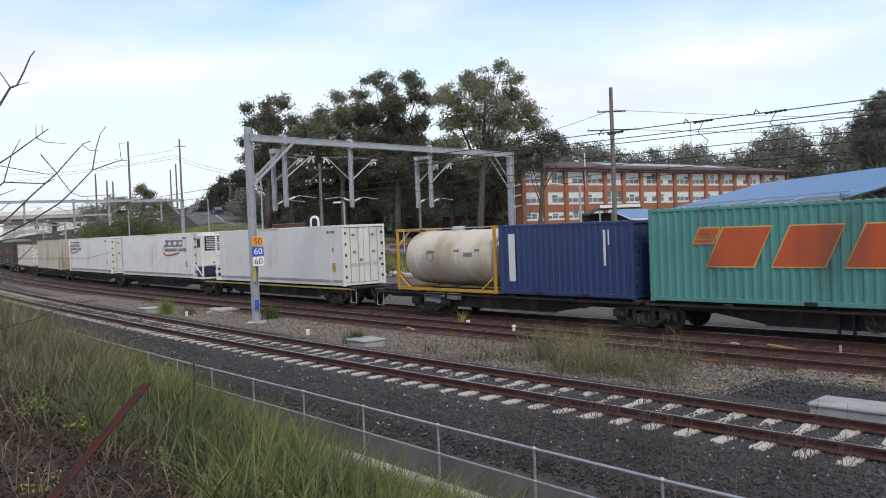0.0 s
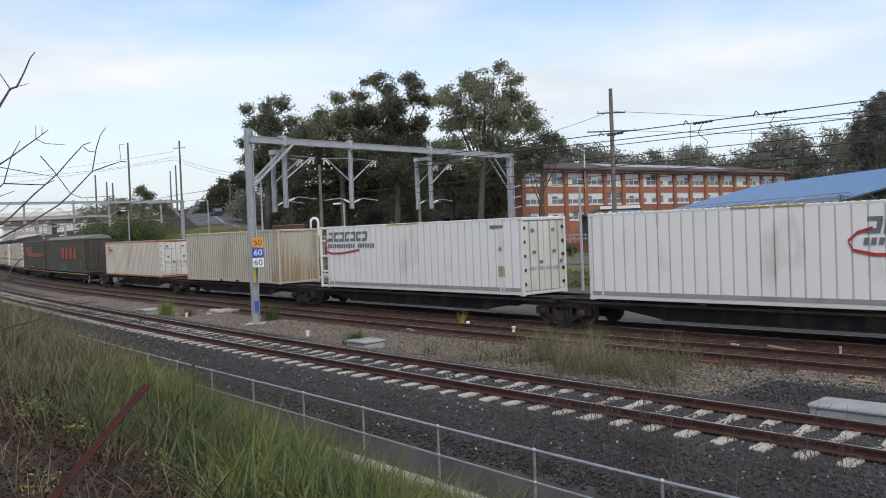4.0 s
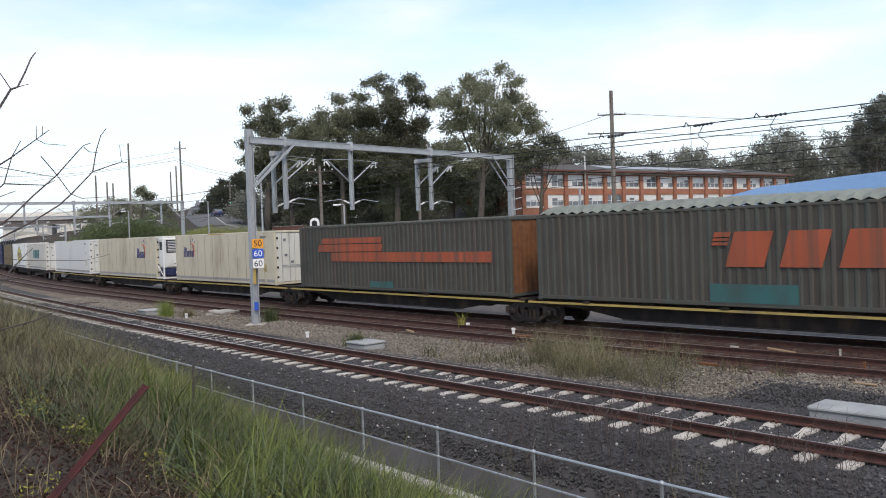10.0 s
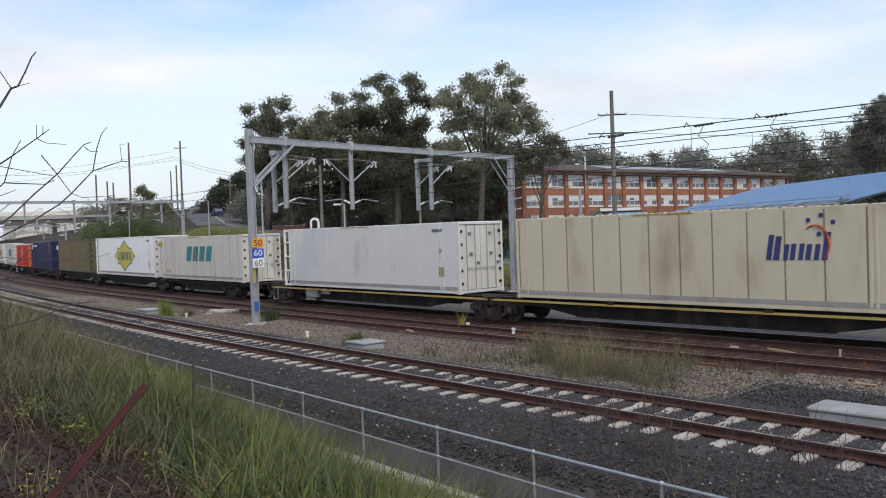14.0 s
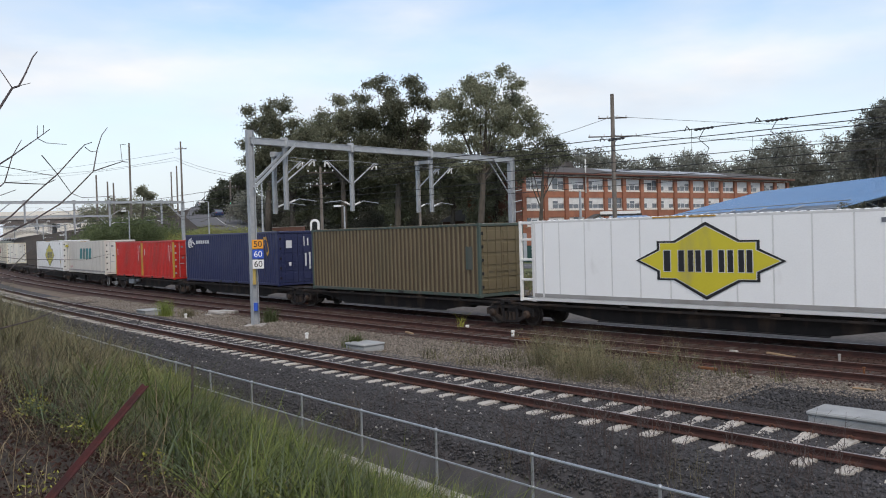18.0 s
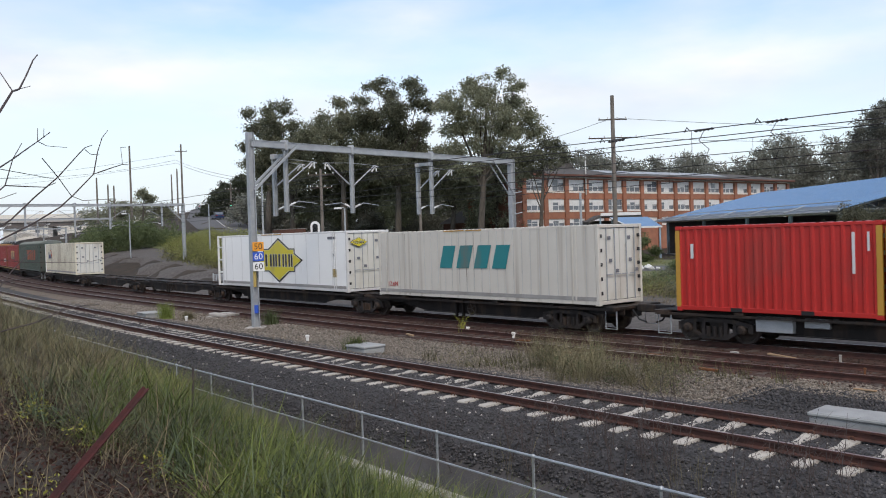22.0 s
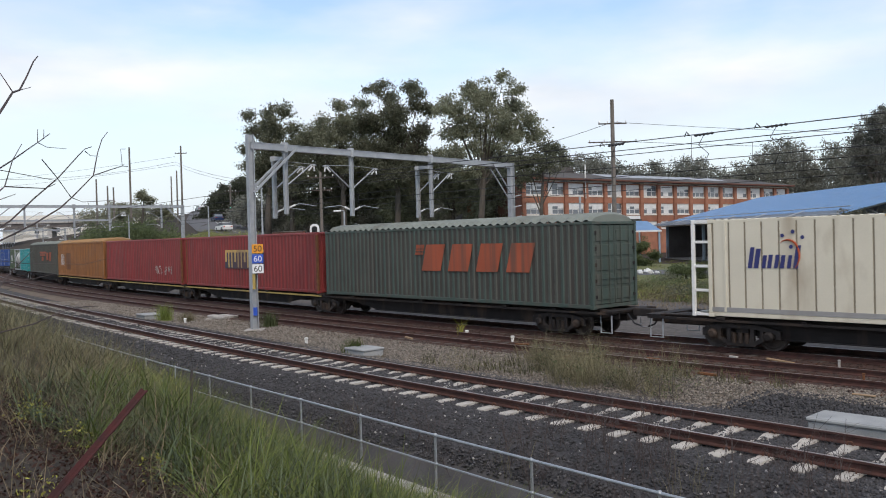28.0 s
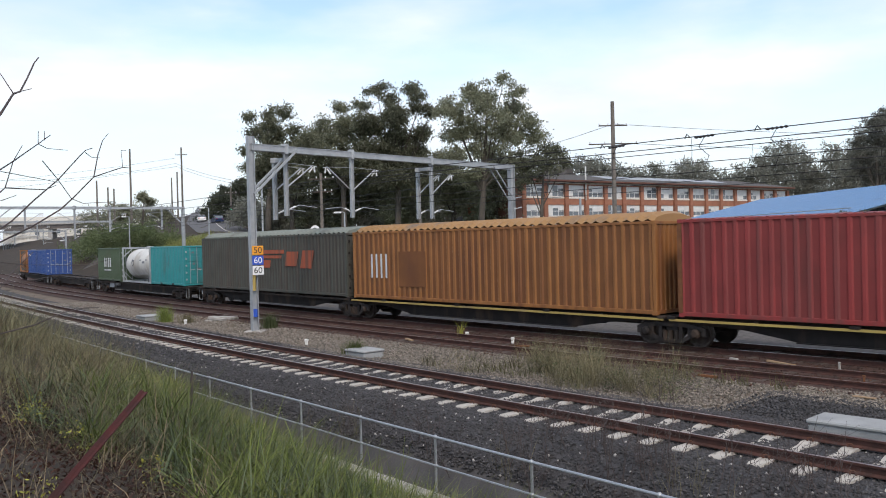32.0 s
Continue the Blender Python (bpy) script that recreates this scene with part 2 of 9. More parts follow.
# Heights of the embankment's face at stations, for laterals going up towards the camera.
BANK_S = (-9, -3, 0, 3, 6, 8.5, 12, 17, 23, 40, 90)
BANK_LAT = (15.0, 16.0, 17.0, 18.5, 21.0, 24.0, 40.0)
BANK_Z = (
    (-1.2, -1.2, -1.2, -1.2, -1.1, -0.8, -0.45, -0.1, 0.3, 1.0, 2.0),
    (-1.1, -1.05, -1.0, -0.9, -0.7, 0.05, 0.2, 0.6, 0.85, 1.4, 2.4),
    (-0.95, -0.8, -0.65, -0.3, -0.1, 0.4, 0.6, 1.0, 1.2, 1.7, 2.6),
    (-0.4, -0.1, 0.1, 0.4, 0.7, 1.0, 1.4, 1.6, 1.8, 2.1, 2.8),
    (0.5, 0.7, 0.9, 1.1, 1.3, 1.5, 1.9, 2.1, 2.3, 2.5, 3.0),
    (1.43, 1.43, 1.5, 1.6, 1.75, 1.9, 2.1, 2.3, 2.5, 2.8, 3.2),
    (1.8, 1.8, 1.9, 2.0, 2.2, 2.4, 2.6, 2.8, 3.0, 3.2, 3.6),
)


def ground_z(X, Y):
    """Height of the ground: railway formation, drain, embankment and the hill behind."""
    X, Y = np.atleast_1d(np.asarray(X, float)), np.atleast_1d(np.asarray(Y, float))
    S, L = station_of(X, Y)
    near = np.interp(S, (-60, -30, 0, 28, 55, 90, 140), (12.6, 12.0, 10.95, 9.95, 9.1, 8.3, 7.6))
    d = L - near
    z = -0.36 + 0.13 * ease((d + 2.6) / 1.2) * (d < 3)
    z = z - 0.9 * ease((d - 1.5) / 2.6)
    foot = np.interp(S, (-10, -3.1, 6, 17.6, 40), (15.1, 14.75, 14.15, 13.6, 12.6)) + 0.45
    rows = [np.interp(S, BANK_S, h) for h in BANK_Z]
    bank = np.full(S.shape, -1.26)
    low, zlow = foot, np.full(S.shape, -1.26)
    for lat, h in zip(BANK_LAT, rows):
        high = np.maximum(lat, low + 0.05)
        k = np.clip((L - low) / (high - low), 0, 1)
        bank = np.where(L > low, zlow + (h - zlow) * k, bank)
        low, zlow = high, h
    z = np.where(L > foot, np.maximum(z, bank), z)
    u = 784 + 1502 * X / np.maximum(Y, 1)
    rise = np.interp(u, (-400, 0, 150, 380, 600, 800, 920), (4, 6, 8, 14.5, 9, 3.5, 0))
    z = z + np.clip((Y - 74) / 170, 0, 1) * rise * (Y > 40) * (L < -10)
    return z


def ground_at(x, y):
    return float(ground_z(x, y)[0])

# ---- materials ----
def leaf_material(name, base, alt, through=0.35, vary=0.5):
    """Thin leaves: part of the light passes through them."""
    m = material(name, base, alt, 0.5, 0.6, 0, 0, 3, vary=vary, spec=0.25)
    n, l = m.node_tree.nodes, m.node_tree.links
    b = n["Principled BSDF"]
    t, mix, out = n.new("ShaderNodeBsdfTranslucent"), n.new("ShaderNodeMixShader"), n["Material Output"]
    l.new(b.inputs["Base Color"].links[0].from_socket, t.inputs[0])
    mix.inputs[0].default_value = through
    l.new(b.outputs[0], mix.inputs[1])
    l.new(t.outputs[0], mix.inputs[2])
    l.new(mix.outputs[0], out.inputs[0])
    return m


def paint(name, base, fade=0.86, rough=0.45, grime=0.35, dirt=(0.16, 0.13, 0.10), vary=0.0, run=(1, 1, 0.35)):
    return material(name, base, tuple(c * fade for c in base), scale=0.9, rough=rough, bump=0.05, fine=25, dirt=dirt, dirt_amount=grime, dirt_scale=0.8, vary=vary, run=run, grain_by=0.06)


M_STEEL = material("galvanised_steel", (0.48, 0.50, 0.52), (0.38, 0.40, 0.42), 8, 0.45, 0.75, 0.08, 90)
M_GALV = material("weathered_zinc", (0.42, 0.44, 0.46), (0.33, 0.35, 0.37), 3, 0.6, 0.3, 0.08, 60)
M_RAIL = material("rusty_rail_side", (0.085, 0.036, 0.028), (0.045, 0.023, 0.019), 5, 0.8, 0.1, 0.3, 70)
M_RAILTOP = material("worn_rail_head", (0.42, 0.38, 0.37), (0.26, 0.21, 0.20), 2, 0.35, 0.75, 0.05, 40)
M_SLEEPER = material("pale_concrete", (0.50, 0.47, 0.42), (0.38, 0.35, 0.31), 6, 0.85, 0, 0.25, 80, dirt=(0.22, 0.18, 0.15), dirt_amount=0.3, dirt_scale=4, vary=0.14)
M_TIMBER = material("dark_timber", (0.10, 0.078, 0.066), (0.055, 0.043, 0.037), 4, 0.9, 0, 0.4, 40, vary=0.2)
M_CLIP = material("rusty_clip", (0.14, 0.06, 0.035), (0.08, 0.04, 0.03), 20, 0.8, 0.2, 0.2, 80)
M_BALLAST = material("grey_ballast", (0.056, 0.054, 0.056), (0.024, 0.023, 0.025), 14, 0.9, 0, 0.9, 30, vary=0.3, detail=8)
M_STONE = material("ballast_stone", (0.092, 0.089, 0.092), (0.026, 0.025, 0.026), 12, 0.85, 0, 0.3, 60, vary=0.75)
M_BALLAST_BROWN = material("brown_ballast", (0.20, 0.155, 0.115), (0.10, 0.075, 0.058), 7, 0.95, 0, 0.9, 20, dirt=(0.075, 0.06, 0.045), dirt_amount=0.4, dirt_scale=0.5, detail=8)
M_STONE_BROWN = material("tan_stone", (0.37, 0.325, 0.27), (0.15, 0.128, 0.108), 12, 0.9, 0, 0.3, 60, vary=0.7)
M_BALLAST_RUST = material("rust_stained_ballast", (0.082, 0.044, 0.034), (0.028, 0.019, 0.016), 5, 0.95, 0, 0.8, 22, detail=8)
M_STONE_RUST = material("rust_red_stone", (0.115, 0.055, 0.036), (0.05, 0.028, 0.021), 8, 0.9, 0, 0.3, 40, vary=0.5)
M_BALLAST_PALE = material("pale_gravel", (0.135, 0.122, 0.113), (0.065, 0.057, 0.052), 5, 0.95, 0, 0.6, 25, detail=8)
M_PATH = material("fine_grey_gravel", (0.088, 0.083, 0.083), (0.052, 0.049, 0.049), 1.6, 0.9, 0, 0.6, 30, dirt=(0.075, 0.062, 0.05), dirt_amount=0.3, dirt_scale=0.9, detail=8)
M_CONCRETE = material("concrete", (0.44, 0.42, 0.39), (0.33, 0.31, 0.29), 3, 0.85, 0, 0.2, 70, dirt=(0.2, 0.18, 0.15), dirt_amount=0.3, dirt_scale=2)
M_BOX = material("grey_fibre_cement", (0.36, 0.37, 0.37), (0.26, 0.27, 0.27), 2, 0.75, 0, 0.15, 50)
M_SOIL = material("grassy_soil", (0.050, 0.036, 0.024), (0.026, 0.020, 0.014), 1.2, 0.95, 0, 0.6, 18, detail=8)
M_ROAD = material("asphalt", (0.125, 0.125, 0.13), (0.095, 0.095, 0.10), 2, 0.9, 0, 0.2, 50)
M_LINE = material("road_paint", (0.65, 0.65, 0.62), None, 4, 0.7)
M_TRUNK = material("eucalypt_bark", (0.11, 0.095, 0.078), (0.055, 0.047, 0.04), 3, 0.9, 0, 0.4, 20, stretch=(1, 1, 0.3))
M_LEAF = leaf_material("eucalypt_leaf", (0.27, 0.275, 0.19), (0.16, 0.168, 0.112), 0.5, 0.7)
M_LEAF_DARK = leaf_material("dark_leaf", (0.235, 0.24, 0.165), (0.145, 0.15, 0.102), 0.5, 0.7)
# Greyer leaf: the haze of distance is mixed into its colour.
M_LEAF_HAZED = leaf_material("hazed_gum_leaf", (0.27, 0.27, 0.225), (0.175, 0.178, 0.148), 0.5, 0.6)
M_LEAF_OLIVE = leaf_material("dull_olive_leaf", (0.15, 0.15, 0.10), (0.09, 0.09, 0.06), 0.4, 0.7)
M_CYPRESS = leaf_material("dark_conifer_leaf", (0.085, 0.095, 0.065), (0.05, 0.058, 0.04), 0.4, 0.6)
M_LEAF_GREEN = leaf_material("green_leaf", (0.15, 0.18, 0.085), (0.085, 0.11, 0.05), 0.45, 0.7)
M_TWIG = material("bare_twig", (0.09, 0.07, 0.065), (0.06, 0.05, 0.05), 8, 0.9, 0, 0.2, 30)
M_GRASS = leaf_material("green_grass", (0.185, 0.222, 0.058), (0.082, 0.110, 0.033), 0.38, 0.95)
M_GRASS_YELLOW = leaf_material("yellow_green_grass", (0.27, 0.28, 0.085), (0.15, 0.165, 0.05), 0.35, 0.9)
M_SCRUB = leaf_material("yellowing_scrub_leaf", (0.28, 0.265, 0.115), (0.17, 0.165, 0.075), 0.4, 0.8)
M_WIRY = leaf_material("olive_wiry_grass", (0.225, 0.203, 0.112), (0.085, 0.088, 0.05), 0.25, 1.0)
M_LAWN = material("mown_lawn", (0.15, 0.165, 0.065), (0.105, 0.12, 0.05), 0.4, 0.95, 0, 0.4, 9, dirt=(0.17, 0.15, 0.085), dirt_amount=0.3, dirt_scale=0.3)
M_GRASS_BLUE = leaf_material("blue_green_grass", (0.15, 0.18, 0.10), (0.07, 0.095, 0.046), 0.3, 0.95)
M_GRASS_PALE = leaf_material("pale_green_grass", (0.22, 0.21, 0.10), (0.13, 0.13, 0.062), 0.3, 0.9)
M_LITTER = leaf_material("leaf_litter", (0.075, 0.036, 0.025), (0.030, 0.018, 0.014), 0.1, 0.7)
M_GRASS_DRY = leaf_material("dry_grass", (0.30, 0.235, 0.14), (0.165, 0.128, 0.080), 0.25, 0.9)
M_WEED = leaf_material("brown_weed", (0.190, 0.168, 0.098), (0.080, 0.074, 0.043), 0.2, 1.0)
M_FLOWER = material("yellow_green_leaf", (0.33, 0.32, 0.055), (0.19, 0.20, 0.04), 3, 0.7, 0, 0, 3, vary=0.4)
M_POST = material("oxide_red_steel", (0.085, 0.017, 0.014), (0.040, 0.014, 0.012), 6, 0.75, 0.1, 0.25, 50)
M_BRICK = material("orange_brick", (0.36, 0.155, 0.092), (0.235, 0.105, 0.068), 0.7, 0.85, 0, 0.2, 12, vary=0.22)
M_BRICK_DARK = material("dark_brick", (0.16, 0.07, 0.05), (0.11, 0.055, 0.04), 3, 0.85, 0, 0.2, 40)
M_BAND = material("cream_render", (0.74, 0.71, 0.64), (0.64, 0.61, 0.55), 3, 0.8, 0, 0.1, 40)
M_ROOFTILE = material("brown_roof_tiles", (0.098, 0.088, 0.080), (0.066, 0.060, 0.055), 2, 0.85, 0, 0.5, 8)
M_WHITE = paint("white_paint", (0.74, 0.74, 0.72), 0.92, 0.4, 0.12)
M_BLUEROOF = paint("blue_sheet_roof", (0.115, 0.235, 0.42), 0.9, 0.4, 0.15, (0.10, 0.17, 0.28))
M_BLUEPOST = paint("pale_blue_post", (0.30, 0.40, 0.48))
# Dark tone that puts shade into the colour of roofed-over surfaces.
M_SHADE = material("dark_shade_tone", (0.15, 0.13, 0.12), (0.09, 0.08, 0.075), 0.5, 0.9)
M_GLASS = material("window_glass", (0.16, 0.18, 0.20), (0.07, 0.08, 0.095), 0.4, 0.08, 0, 0, 5, spec=0.9)
M_BLIND = material("white_blind", (0.72, 0.72, 0.70), (0.6, 0.6, 0.58), 1, 0.7)
M_DARKSTEEL = material("grimy_wagon_steel", (0.022, 0.018, 0.017), (0.012, 0.010, 0.010), 2.5, 0.75, 0.2, 0.25, 30, dirt=(0.085, 0.055, 0.038), dirt_amount=0.4, dirt_scale=1.5)
M_BOGIE = material("oily_cast_steel", (0.042, 0.036, 0.034), (0.022, 0.019, 0.019), 5, 0.7, 0.3, 0.3, 40, dirt=(0.09, 0.06, 0.04), dirt_amount=0.3, dirt_scale=4)
M_WHEEL = material("wheel_steel", (0.10, 0.085, 0.075), (0.05, 0.042, 0.04), 6, 0.55, 0.6, 0.1, 40)
M_YELLOWEDGE = paint("faded_yellow_edge", (0.45, 0.33, 0.10))
M_INSUL = material("porcelain", (0.80, 0.80, 0.79), None, 5, 0.3)
M_WIRE = material("overhead_wire", (0.045, 0.045, 0.048), None, 5, 0.6, 0.4)
M_BLACK = material("black_paint", (0.018, 0.018, 0.02), None, 5, 0.5)
M_ORANGE = paint("orange_sign", (0.78, 0.33, 0.03), 0.95, 0.4, 0.05)
M_SIGNBLUE = paint("blue_sign", (0.035, 0.10, 0.50), 0.95, 0.4, 0.05)
M_SIGNWHITE = paint("white_sign", (0.80, 0.80, 0.80), 0.97, 0.4, 0.05)
# liveries
M_REEFER = paint("white_reefer_panel", (0.80, 0.79, 0.765), 0.96, 0.4, 0.12, (0.52, 0.49, 0.45))
M_REEFER_BRIGHT = paint("clean_white_panel", (0.89, 0.89, 0.88), 0.97, 0.35, 0.05, (0.6, 0.58, 0.55))
M_REEFER_GREY = paint("grey_white_panel", (0.66, 0.655, 0.645), 0.96, 0.4, 0.10, (0.46, 0.44, 0.42))
M_CREAM = paint("cream_panel", (0.56, 0.505, 0.385), 0.94, 0.45, 0.35, (0.32, 0.25, 0.17))
M_CREAM_PALE = paint("pale_cream_panel", (0.70, 0.645, 0.515), 0.92, 0.45, 0.42, (0.30, 0.22, 0.14))
M_PALE_RIB = paint("pale_stone_panel", (0.60, 0.57, 0.515), 0.94, 0.45, 0.2, (0.40, 0.36, 0.31), run=(4.5, 4.5, 0.14))
# Darker copies of the paint put the flutes' shade into colour, with dirt streaks.
M_BEIGE_SHADED = paint("shaded_beige_flutes", (0.355, 0.33, 0.265), 0.9, 0.6, 0.4, (0.26, 0.21, 0.16), run=(4.5, 4.5, 0.14))
M_OFFWHITE_SHADED = paint("shaded_off_white_flutes", (0.47, 0.43, 0.365), 0.9, 0.6, 0.3, (0.33, 0.27, 0.21), run=(4.5, 4.5, 0.14))
M_BEIGE = paint("beige_corrugated", (0.47, 0.44, 0.36), 0.93, 0.5, 0.35, (0.28, 0.22, 0.16))
M_PINKWHITE = paint("off_white_corrugated", (0.56, 0.52, 0.46), 0.93, 0.5, 0.25, (0.33, 0.26, 0.2))
M_TEAL = paint("teal_container", (0.085, 0.255, 0.235), 0.85, 0.45, 0.3, (0.06, 0.11, 0.10))
M_TEAL_BRIGHT = paint("bright_teal_container", (0.035, 0.26, 0.275), 0.9, 0.4, 0.12, (0.06, 0.12, 0.12))
M_DKBLUE = paint("dark_blue_container", (0.030, 0.050, 0.145), 0.85, 0.4, 0.3, (0.035, 0.045, 0.11))
M_NAVY = paint("navy_container", (0.022, 0.028, 0.085), 0.85, 0.4, 0.28, (0.035, 0.04, 0.09))
M_GRIMEGREEN = paint("sooty_green_paint", (0.076, 0.084, 0.073), 0.7, 0.75, 0.75, (0.085, 0.068, 0.055), run=(4.5, 4.5, 0.14))
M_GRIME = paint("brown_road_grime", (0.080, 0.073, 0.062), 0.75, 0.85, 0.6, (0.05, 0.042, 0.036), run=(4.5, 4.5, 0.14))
M_SEAL = paint("grey_joint_seal", (0.54, 0.53, 0.51), 0.8, 0.7, 0.2)
M_RIB_CREAM = paint("stained_cream_joint", (0.30, 0.255, 0.18), 0.8, 0.7, 0.2)
M_DKGREEN = paint("dark_green_container", (0.060, 0.090, 0.076), 0.75, 0.6, 0.7, (0.09, 0.085, 0.072), run=(4.5, 4.5, 0.14))
M_OLIVE = paint("pale_olive_container", (0.150, 0.120, 0.068), 0.85, 0.55, 0.35, (0.11, 0.09, 0.05))
# A darker maroon for the sunken faces of the flutes.
M_MAROON_FLUTE = paint("darker_maroon_flutes", (0.215, 0.036, 0.034), 0.8, 0.7, 0.4, (0.09, 0.03, 0.025))
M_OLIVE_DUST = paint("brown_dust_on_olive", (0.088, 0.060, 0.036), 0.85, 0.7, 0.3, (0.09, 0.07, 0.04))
M_RED = paint("bright_red_container", (0.46, 0.026, 0.022), 0.88, 0.4, 0.2, (0.26, 0.035, 0.028))
M_MAROON = paint("maroon_container", (0.27, 0.040, 0.038), 0.82, 0.55, 0.6, (0.155, 0.05, 0.045), run=(4.5, 4.5, 0.14))
M_OCHRE = paint("faded_ochre_container", (0.32, 0.135, 0.040), 0.75, 0.6, 0.6, (0.17, 0.065, 0.026), run=(4.5, 4.5, 0.14))
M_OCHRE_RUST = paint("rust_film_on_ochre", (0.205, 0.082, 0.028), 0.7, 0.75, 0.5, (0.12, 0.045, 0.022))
M_ROOF_OCHRE = paint("pale_dusty_ochre_roof", (0.34, 0.19, 0.075), 0.8, 0.6, 0.3)
M_ROOF_GREEN = paint("dusty_green_roof", (0.21, 0.23, 0.20), 0.8, 0.6, 0.4, (0.13, 0.13, 0.11))
M_MIDGREEN = paint("green_container", (0.07, 0.105, 0.06), 0.85, 0.5, 0.3, (0.07, 0.08, 0.05))
M_BLUE = paint("blue_container", (0.035, 0.085, 0.28), 0.85, 0.45, 0.3, (0.05, 0.07, 0.16))
M_RAILORANGE = paint("orange_bottom_rail", (0.42, 0.14, 0.05), 0.85, 0.5, 0.3)
M_YELLOW = paint("yellow_frame", (0.50, 0.28, 0.045), 0.85, 0.5, 0.3)
M_TANK = paint("cream_tank", (0.58, 0.53, 0.44), 0.9, 0.4, 0.5, (0.32, 0.24, 0.15))
M_TANK_WHITE = paint("white_tank", (0.62, 0.61, 0.58), 0.9, 0.4, 0.4, (0.34, 0.30, 0.25))
M_DOORWHITE = paint("white_door", (0.66, 0.65, 0.60), 0.93, 0.45, 0.35, (0.34, 0.27, 0.2))
M_DECAL_ORANGE = paint("faded_orange_lettering", (0.50, 0.095, 0.030), 0.85, 0.6, 0.4, (0.16, 0.06, 0.04))
M_DECAL_TEAL = paint("teal_lettering", (0.02, 0.20, 0.22), 0.95, 0.5, 0.1)
M_DECAL_NAVY = paint("navy_lettering", (0.035, 0.040, 0.155), 0.95, 0.5, 0.1)
M_DECAL_RED = paint("red_swoosh", (0.42, 0.05, 0.05), 0.95, 0.5, 0.1)
M_DECAL_GREY = paint("grey_lettering", (0.16, 0.165, 0.19), 0.95, 0.5, 0.1)
M_DECAL_YELLOW = paint("yellow_badge", (0.62, 0.53, 0.035), 0.95, 0.45, 0.1, (0.4, 0.34, 0.1))
M_DECAL_WHITE = paint("white_lettering", (0.62, 0.63, 0.64), 0.95, 0.5, 0.1)
M_TEAL_FADE = paint("faded_teal_patch", (0.045, 0.145, 0.145), 0.8, 0.6, 0.5, (0.06, 0.06, 0.05))
M_STAIN = paint("tan_rust_stain", (0.36, 0.25, 0.15), 0.85, 0.7, 0.4, (0.30, 0.16, 0.08))
M_ORANGE_EDGE = paint("yellow_mark_edge", (0.60, 0.40, 0.13), 0.85, 0.6, 0.35)
M_POLE = material("weathered_pole", (0.20, 0.175, 0.155), (0.13, 0.115, 0.10), 3, 0.9, 0, 0.3, 20, stretch=(1, 1, 0.3))
M_RUST = material("rust_patch", (0.20, 0.085, 0.035), (0.12, 0.05, 0.025), 4, 0.9, 0, 0.3, 30)

# ---- ground ----
def axis(lo, hi, step, far, grow=1.22):
    a = list(np.arange(lo, hi + step / 2, step))
    d = step
    while a[-1] < far:
        d *= grow
        a.append(a[-1] + d)
    d = step
    while a[0] > -far:
        d *= grow
        a.insert(0, a[0] - d)
    return np.array(a)


def make_ground():
    gx, gy = axis(-34, 22, 0.55, 3500), axis(-2, 62, 0.55, 3500)
    X, Y = np.meshgrid(gx, gy)
    Z = ground_z(X.ravel(), Y.ravel())
    Z = Z + 0.04 * np.sin(X.ravel() * 1.7) * np.sin(Y.ravel() * 1.3)
    nx, ny = len(gx), len(gy)
    i = (np.arange(ny - 1)[:, None] * nx + np.arange(nx - 1)).ravel()
    me = bpy.data.meshes.new("ground")
    me.from_pydata(np.c_[X.ravel(), Y.ravel(), Z - 0.06].tolist(), [], np.c_[i, i + 1, i + nx + 1, i + nx].tolist())
    me.materials.append(M_SOIL)
    me.polygons.foreach_set("use_smooth", [True] * len(me.polygons))
    tagged(new("ground", me), "weedy soil with rough grass", "ground", kind="structure")


def strip(name, s0, s1, lats, mat, lift, label, category, step=1.0, follow_near=False, smooth=True):
    """A sheet along the line over the ground, between laterals."""
    S = np.arange(s0, s1 + step / 2, step)
    v, f = [], []
    for s in S:
        base = near_lat(s) if follow_near else 0.0
        pts = [at(s, base + k) for k in lats]
        zs = ground_z([p.x for p in pts], [p.y for p in pts])
        v += [(p.x, p.y, z + lift) for p, z in zip(pts, zs)]
    n = len(lats)
    for i in range(len(S) - 1):
        f += [(i * n + k, i * n + n + k, i * n + n + k + 1, i * n + k + 1) for k in range(n - 1)]
    me = bpy.data.meshes.new(name)
    me.from_pydata(v, [], f)
    me.materials.append(mat)
    if smooth:
        me.polygons.foreach_set("use_smooth", [True] * len(me.polygons))
    return tagged(new(name, me), label, category, kind="structure")


make_ground()
strip("ballast_bed", -40, 140, [-2.7, -2.2, -1.6, -0.8, 0, 0.8, 1.4, 1.7, 2.1, 2.6, 3.1], M_BALLAST, 0.03, "dark grey crushed-stone ballast under the near track", "ballast", 0.8, True)
strip("gravel_cess", -40, 110, [2.9, 3.4, 3.9, 4.4, 5.0, 5.6, 6.0], M_PATH, 0.012, "fine grey gravel path beside the ballast", "gravel path", 1.0, True)
strip("gravel_between_tracks", -40, 160, [4.4, 5.2, 6.0, 7.0, 8.0, 8.6], M_BALLAST_BROWN, 0.0, "tan gravel between the tracks", "gravel", 1.0)
strip("dark_ballast_patch", -12, -0.4, [5.5, 6.2, 7.0, 8.0, 8.5], M_BALLAST, 0.008, "patch of fresh dark ballast between the tracks", "ballast", 0.8)
strip("verge", 30, 130, [-60, -50, -42, -36, -30, -26, -22, -19, -16.7], M_LAWN, 0.02, "rough green verge below the road", "grass", 2.0)
